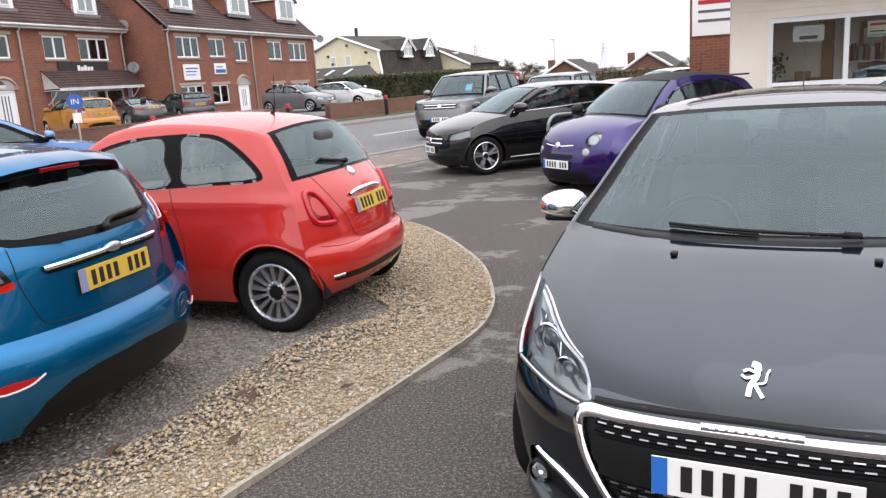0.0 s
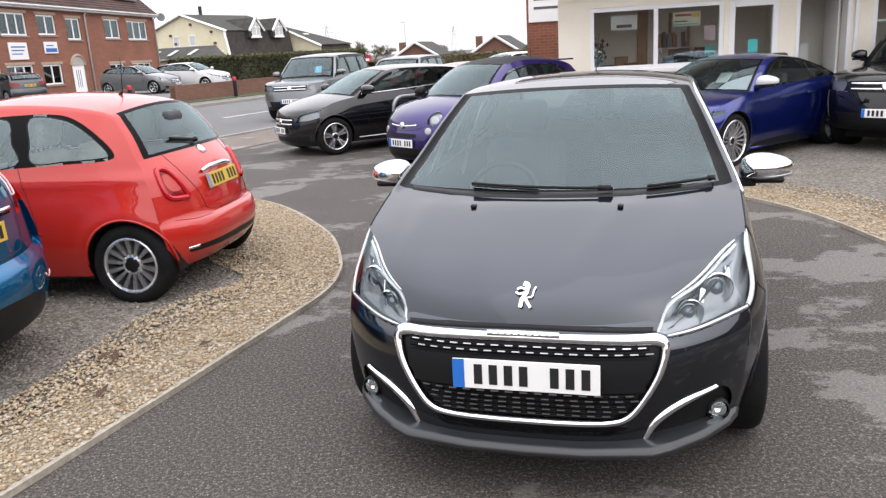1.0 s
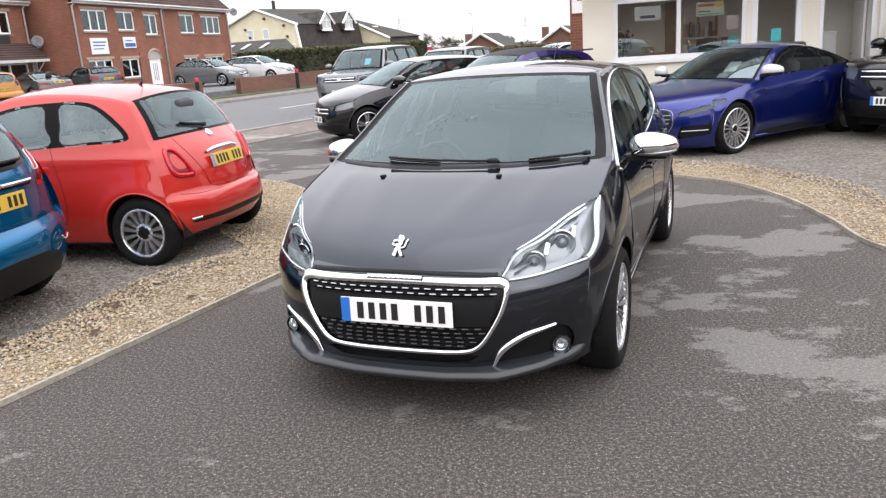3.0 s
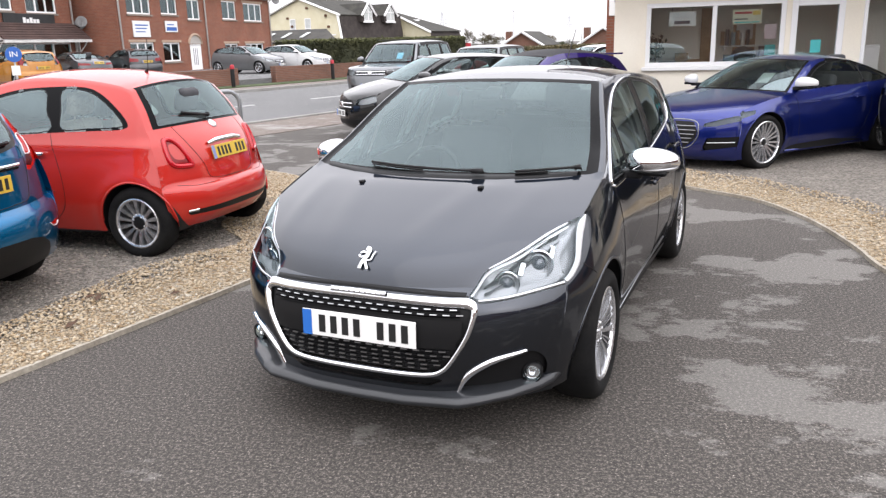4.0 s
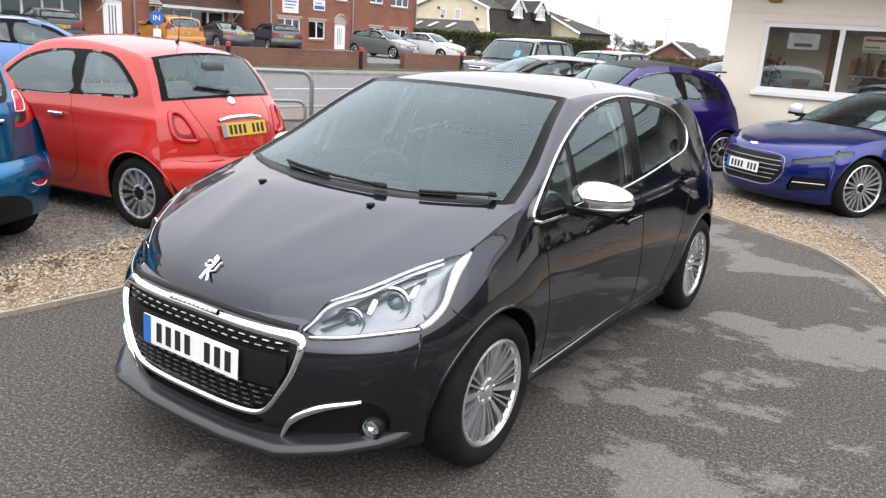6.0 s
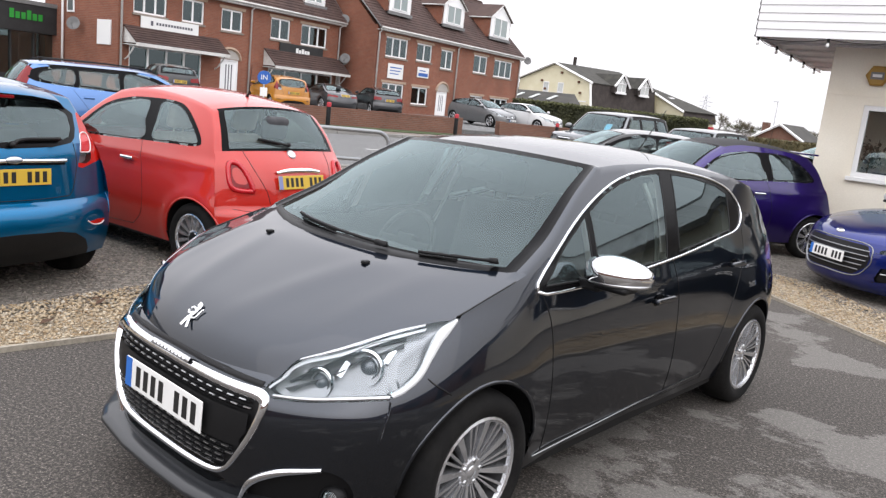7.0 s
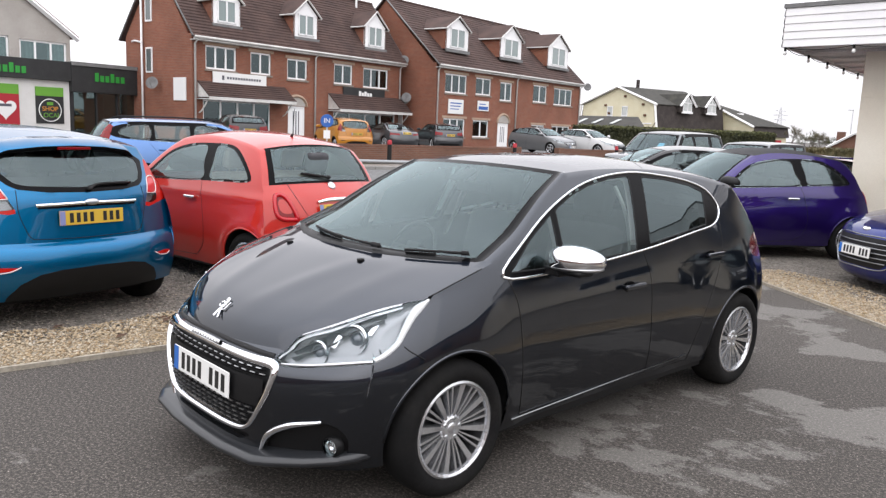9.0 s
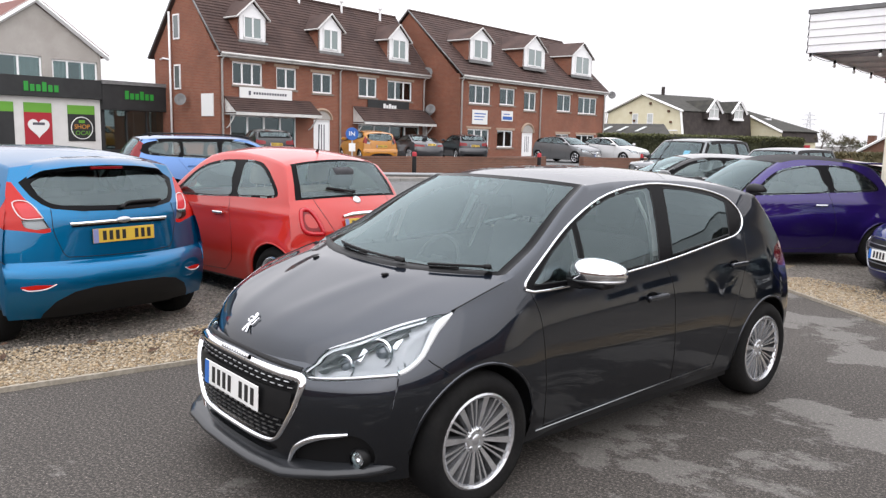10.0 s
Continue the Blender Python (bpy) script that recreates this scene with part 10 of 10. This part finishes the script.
M_WINGH = pose(-8.1, 102.7, 0, 0, 0, 149.6)
wingh = thing("low_house", M_WINGH, "lower cream house with a hipped mossy roof", "house")
v = [(0, 0, 0), (7, 0, 0), (7, 0, 5.4), (6, 0, 5.5), (0, 0, 3.1)]
v += [(a, -0.3, c) for a, b, c in v]
from_arrays("gable_wall", v, [(0, 1, 2, 3, 4), (9, 8, 7, 6, 5), (0, 5, 6, 1), (1, 6, 7, 2), (4, 9, 5, 0), (2, 7, 8, 3), (3, 8, 9, 4)], RENDER_CREAM, wingh, smooth=False)
slab("roof_slope", [(-0.2, 0.3, 3.05), (-0.2, -6.9, 3.05), (6.1, -1.0, 5.6), (6.1, 0.3, 5.6)], 0.12, MOSS, wingh)
slab("roof_slope", [(-0.2, -6.9, 3.05), (10, -6.9, 3.05), (6.1, -1.0, 5.6)], 0.12, MOSS, wingh)
slab("shingle_side", [(0.0, -0.02, 3.04), (0.0, -6.8, 3.04), (-0.3, -6.8, 1.9), (-0.3, -0.02, 1.9)], 0.15, SHINGLE, wingh)
part("lower_wall", boxes((0.1, -6.8, 0, 0.3, -0.3, 2.0)), RENDER_CREAM, wingh)
v, f = tube([(-0.25, 0.34, 3.02), (6.1, 0.34, 5.65)], 0.16, 4)
from_arrays("white_bargeboard", v, f, WHITE_PVC, wingh, smooth=False)
part("skylight", boxes((3.2, -2.0, 4.3, 4.0, -1.2, 4.75)), WHITE_PVC, wingh)

leanto = thing("outbuilding", pose(-15.2, 71.5, 0, 0, 0, 165), "low outbuilding with a dark roof and skylights", "outbuilding")
part("body", boxes((0, -4, 0, 7.6, 0, 2.2)), RENDER_CREAM, leanto)
slab("roof_slope", [(-1.6, 0.3, 2.05), (8, 0.3, 2.05), (8, -3.5, 3.25), (1.4, -3.5, 3.25)], 0.1, TILE_DARK, leanto)
for a in (2.6, 4.6, 6.4):
    slab("skylight", [(a, -0.8, 2.52), (a + 0.35, -0.8, 2.52), (a + 0.2, -2.2, 2.97), (a - 0.15, -2.2, 2.97)], 0.06, CURTAIN, leanto)


def bungalow(x, y, rz, w, eave, peak, depth, label):
    b = thing("bungalow", pose(x, y, 0, 0, 0, rz), label, "house")
    v = [(-w / 2, 0, -2.5), (w / 2, 0, -2.5), (w / 2, 0, eave), (0, 0, peak), (-w / 2, 0, eave)]
    v += [(a, 0.3, c) for a, _, c in v]
    from_arrays("gable_wall", v, [(0, 1, 2, 3, 4), (9, 8, 7, 6, 5), (0, 5, 6, 1), (1, 6, 7, 2), (4, 9, 5, 0), (2, 7, 8, 3), (3, 8, 9, 4)], BRICK_WALL, b, smooth=False)
    part("side_wall", boxes((w / 2 - 0.3, 0.3, -2.5, w / 2, depth, eave), (-w / 2, 0.3, -2.5, -w / 2 + 0.3, depth, eave)), BRICK_WALL, b)
    for s in (1, -1):
        q = [(s * (w / 2 + 0.35), -0.3, eave - 0.2), (s * (w / 2 + 0.35), depth, eave - 0.2), (0, depth, peak + 0.06), (0, -0.3, peak + 0.06)]
        slab("roof_slope", q if s > 0 else q[::-1], 0.1, TILE_DARK, b)
        v, f = tube([(s * (w / 2 + 0.4), -0.33, eave - 0.2), (0, -0.33, peak + 0.08)], 0.12, 4)
        from_arrays("white_bargeboard", v, f, WHITE_PVC, b, smooth=False)
    part("chimney", boxes((-w / 2 - 0.1, 1.5, eave, -w / 2 + 0.5, 2.2, peak + 0.15)), BRICK_WALL, b)
    return b


bungalow(3.2, 79.8, -14, 3.9, 1.25, 2.42, 9, "small brick bungalow with a brown tiled roof")
bungalow(11.2, 79.0, -18, 4.4, 1.2, 2.6, 9, "brick bungalow with white bargeboards and chimney")
bungalow(19.5, 88.0, -25, 5.0, 1.3, 2.7, 9, "brick bungalow far off beyond the hedge")


def shrub(x, y, h, spread, material, label, seed):
    """A bushy bare tree: tapered trunk, limbs, and a gappy crown."""
    t_ = thing("tree", pose(x, y, 0), label, "tree")
    rg = np.random.default_rng(seed)
    limbs, tips = [], []

    def grow(p, d, ln, r_, depth):
        q = p + d * ln
        mid = (p + q) / 2 + rg.normal(0, ln * 0.05, 3)
        limbs.append((np.array([p, mid, q]), r_))
        if depth == 0:
            tips.append(q)
            return
        for _ in range(3 if depth > 1 else 4):
            e_ = d + rg.normal(0, 0.5, 3) * np.array([spread, spread, 0.6])
            e_[2] = abs(e_[2])
            grow(q, e_ / np.linalg.norm(e_), ln * rg.uniform(0.6, 0.8), r_ * 0.6, depth - 1)

    grow(np.array([0.0, 0, 0]), np.array([0.0, 0, 1.0]), h * 0.33, h * 0.022, 4)
    v, f = merged([tube(p, r_, 4) for p, r_ in limbs[:1]])
    from_arrays("trunk", v, f, TWIG, t_)
    v, f = merged([tube(p, max(r_, 0.012), 4) for p, r_ in limbs[1:]])
    from_arrays("limbs", v, f, TWIG, t_)
    k = 14
    c = (np.array(tips)[:, None] + rg.normal(0, h * 0.035, (len(tips), k, 3))).reshape(-1, 3)
    n_ = len(c)
    a, b = rg.normal(0, 1, (n_, 3)), rg.normal(0, 1, (n_, 3))
    a /= np.linalg.norm(a, axis=1)[:, None]
    b = np.cross(a, b)
    b /= np.linalg.norm(b, axis=1)[:, None]
    s = h * 0.014 * rg.uniform(0.6, 1.4, n_)[:, None]
    v = np.stack([c - a * s, c + b * s * 0.5, c + a * s, c - b * s * 0.5], 1).reshape(-1, 3)
    from_arrays("crown", v, np.arange(4 * n_).reshape(-1, 4), material, t_, smooth=False)


BUD = grained("budding_leaf", (0.07, 0.06, 0.03), (0.13, 0.11, 0.05), 2.0, 0.9)
GREEN_LEAF = grained("shrub_leaf", (0.035, 0.055, 0.02), (0.07, 0.09, 0.03), 2.0, 0.9)
for k, (x, y, h, sp, mt) in enumerate(((-3.3, 97, 3.2, 1.0, BUD), (-1.2, 99, 3.1, 1.2, BUD), (0.4, 101, 2.7, 1.2, GREEN_LEAF), (4.9, 86, 2.2, 1.2, BUD), (0.2, 83, 2.5, 1.1, BUD), (-1.0, 88, 2.2, 1.2, GREEN_LEAF), (8.2, 90, 2.1, 1.3, GREEN_LEAF), (15.2, 80, 2.2, 1.3, GREEN_LEAF), (17.0, 84, 2.4, 1.3, BUD), (6.6, 95, 2.5, 1.3, BUD))):
    shrub(x, y, h, sp, mt, "small bushy tree in bud beyond the road", 20 + k)


def pylon(x, y, h):
    p = thing("pylon", pose(x, y, 0, 0, 0, 20), "distant grey lattice electricity pylon", "pylon")
    bm = bmesh.new()
    half = lambda z: (0.09 * h) * (1 - z / h) + 0.012 * h
    zs = [h * q for q in (0, 0.2, 0.38, 0.54, 0.68, 0.8, 0.9, 1.0)]
    for a, b in zip(zs, zs[1:]):
        ra, rb = half(a), half(b)
        for k in range(4):
            c0, c1 = [((1, 1), (-1, 1), (-1, -1), (1, -1))[(k + q) % 4] for q in (0, 1)]
            rod(bm, (c0[0] * ra, c0[1] * ra, a), (c0[0] * rb, c0[1] * rb, b), 0.006 * h, n=4)
            rod(bm, (c0[0] * ra, c0[1] * ra, a), (c1[0] * rb, c1[1] * rb, b), 0.004 * h, n=4)
    part("lattice", bm, PYLON_GREY, p)
    for z, w in ((0.66, 0.17), (0.78, 0.21), (0.9, 0.15)):
        bm = bmesh.new()
        for s in (1, -1):
            rod(bm, (0, 0, z * h), (s * w * h, 0, z * h), 0.006 * h, n=4)
            rod(bm, (0, 0, z * h + 0.04 * h), (s * w * h, 0, z * h), 0.005 * h, n=4)
        part("cross_arm", bm, PYLON_GREY, p)


PYLON_GREY = mat("pylon_grey", (0.55, 0.56, 0.58), 0.7)
pylon(-24.0, 330, 14.0)
pylon(28.0, 330, 11.0)
lp = thing("lamp_post", pose(2.6, 96, 0), "tall thin grey street lamp post", "street lamp")
bm = bmesh.new()
rod(bm, (0, 0, 0), (0, 0, 5.1), 0.09, 0.05)
part("post", bm, PYLON_GREY, lp)
part("lantern", boxes((-0.5, -0.1, 5.05, 0.1, 0.1, 5.2), bevel=0.03), PYLON_GREY, lp)

# sale cards behind two windscreens
def screen_card(car_, shell_, y, z, w, h, material, label):
    p, n = shell_.front_point(y, z, True, -0.03)
    part("price_card", boxes((-h, -w, 0, h, w, 0.002)), material, car_, label).matrix_local = frame_of(p, n)


screen_card(coupe, tsh, 0.30, 1.10, 0.13, 0.08, SIGN_WHITE, "white sale card")
screen_card(grey_suv, gs, 0.35, 1.33, 0.13, 0.09, mat("card_blue", (0.15, 0.45, 0.62), 0.5), "pale blue sale card")
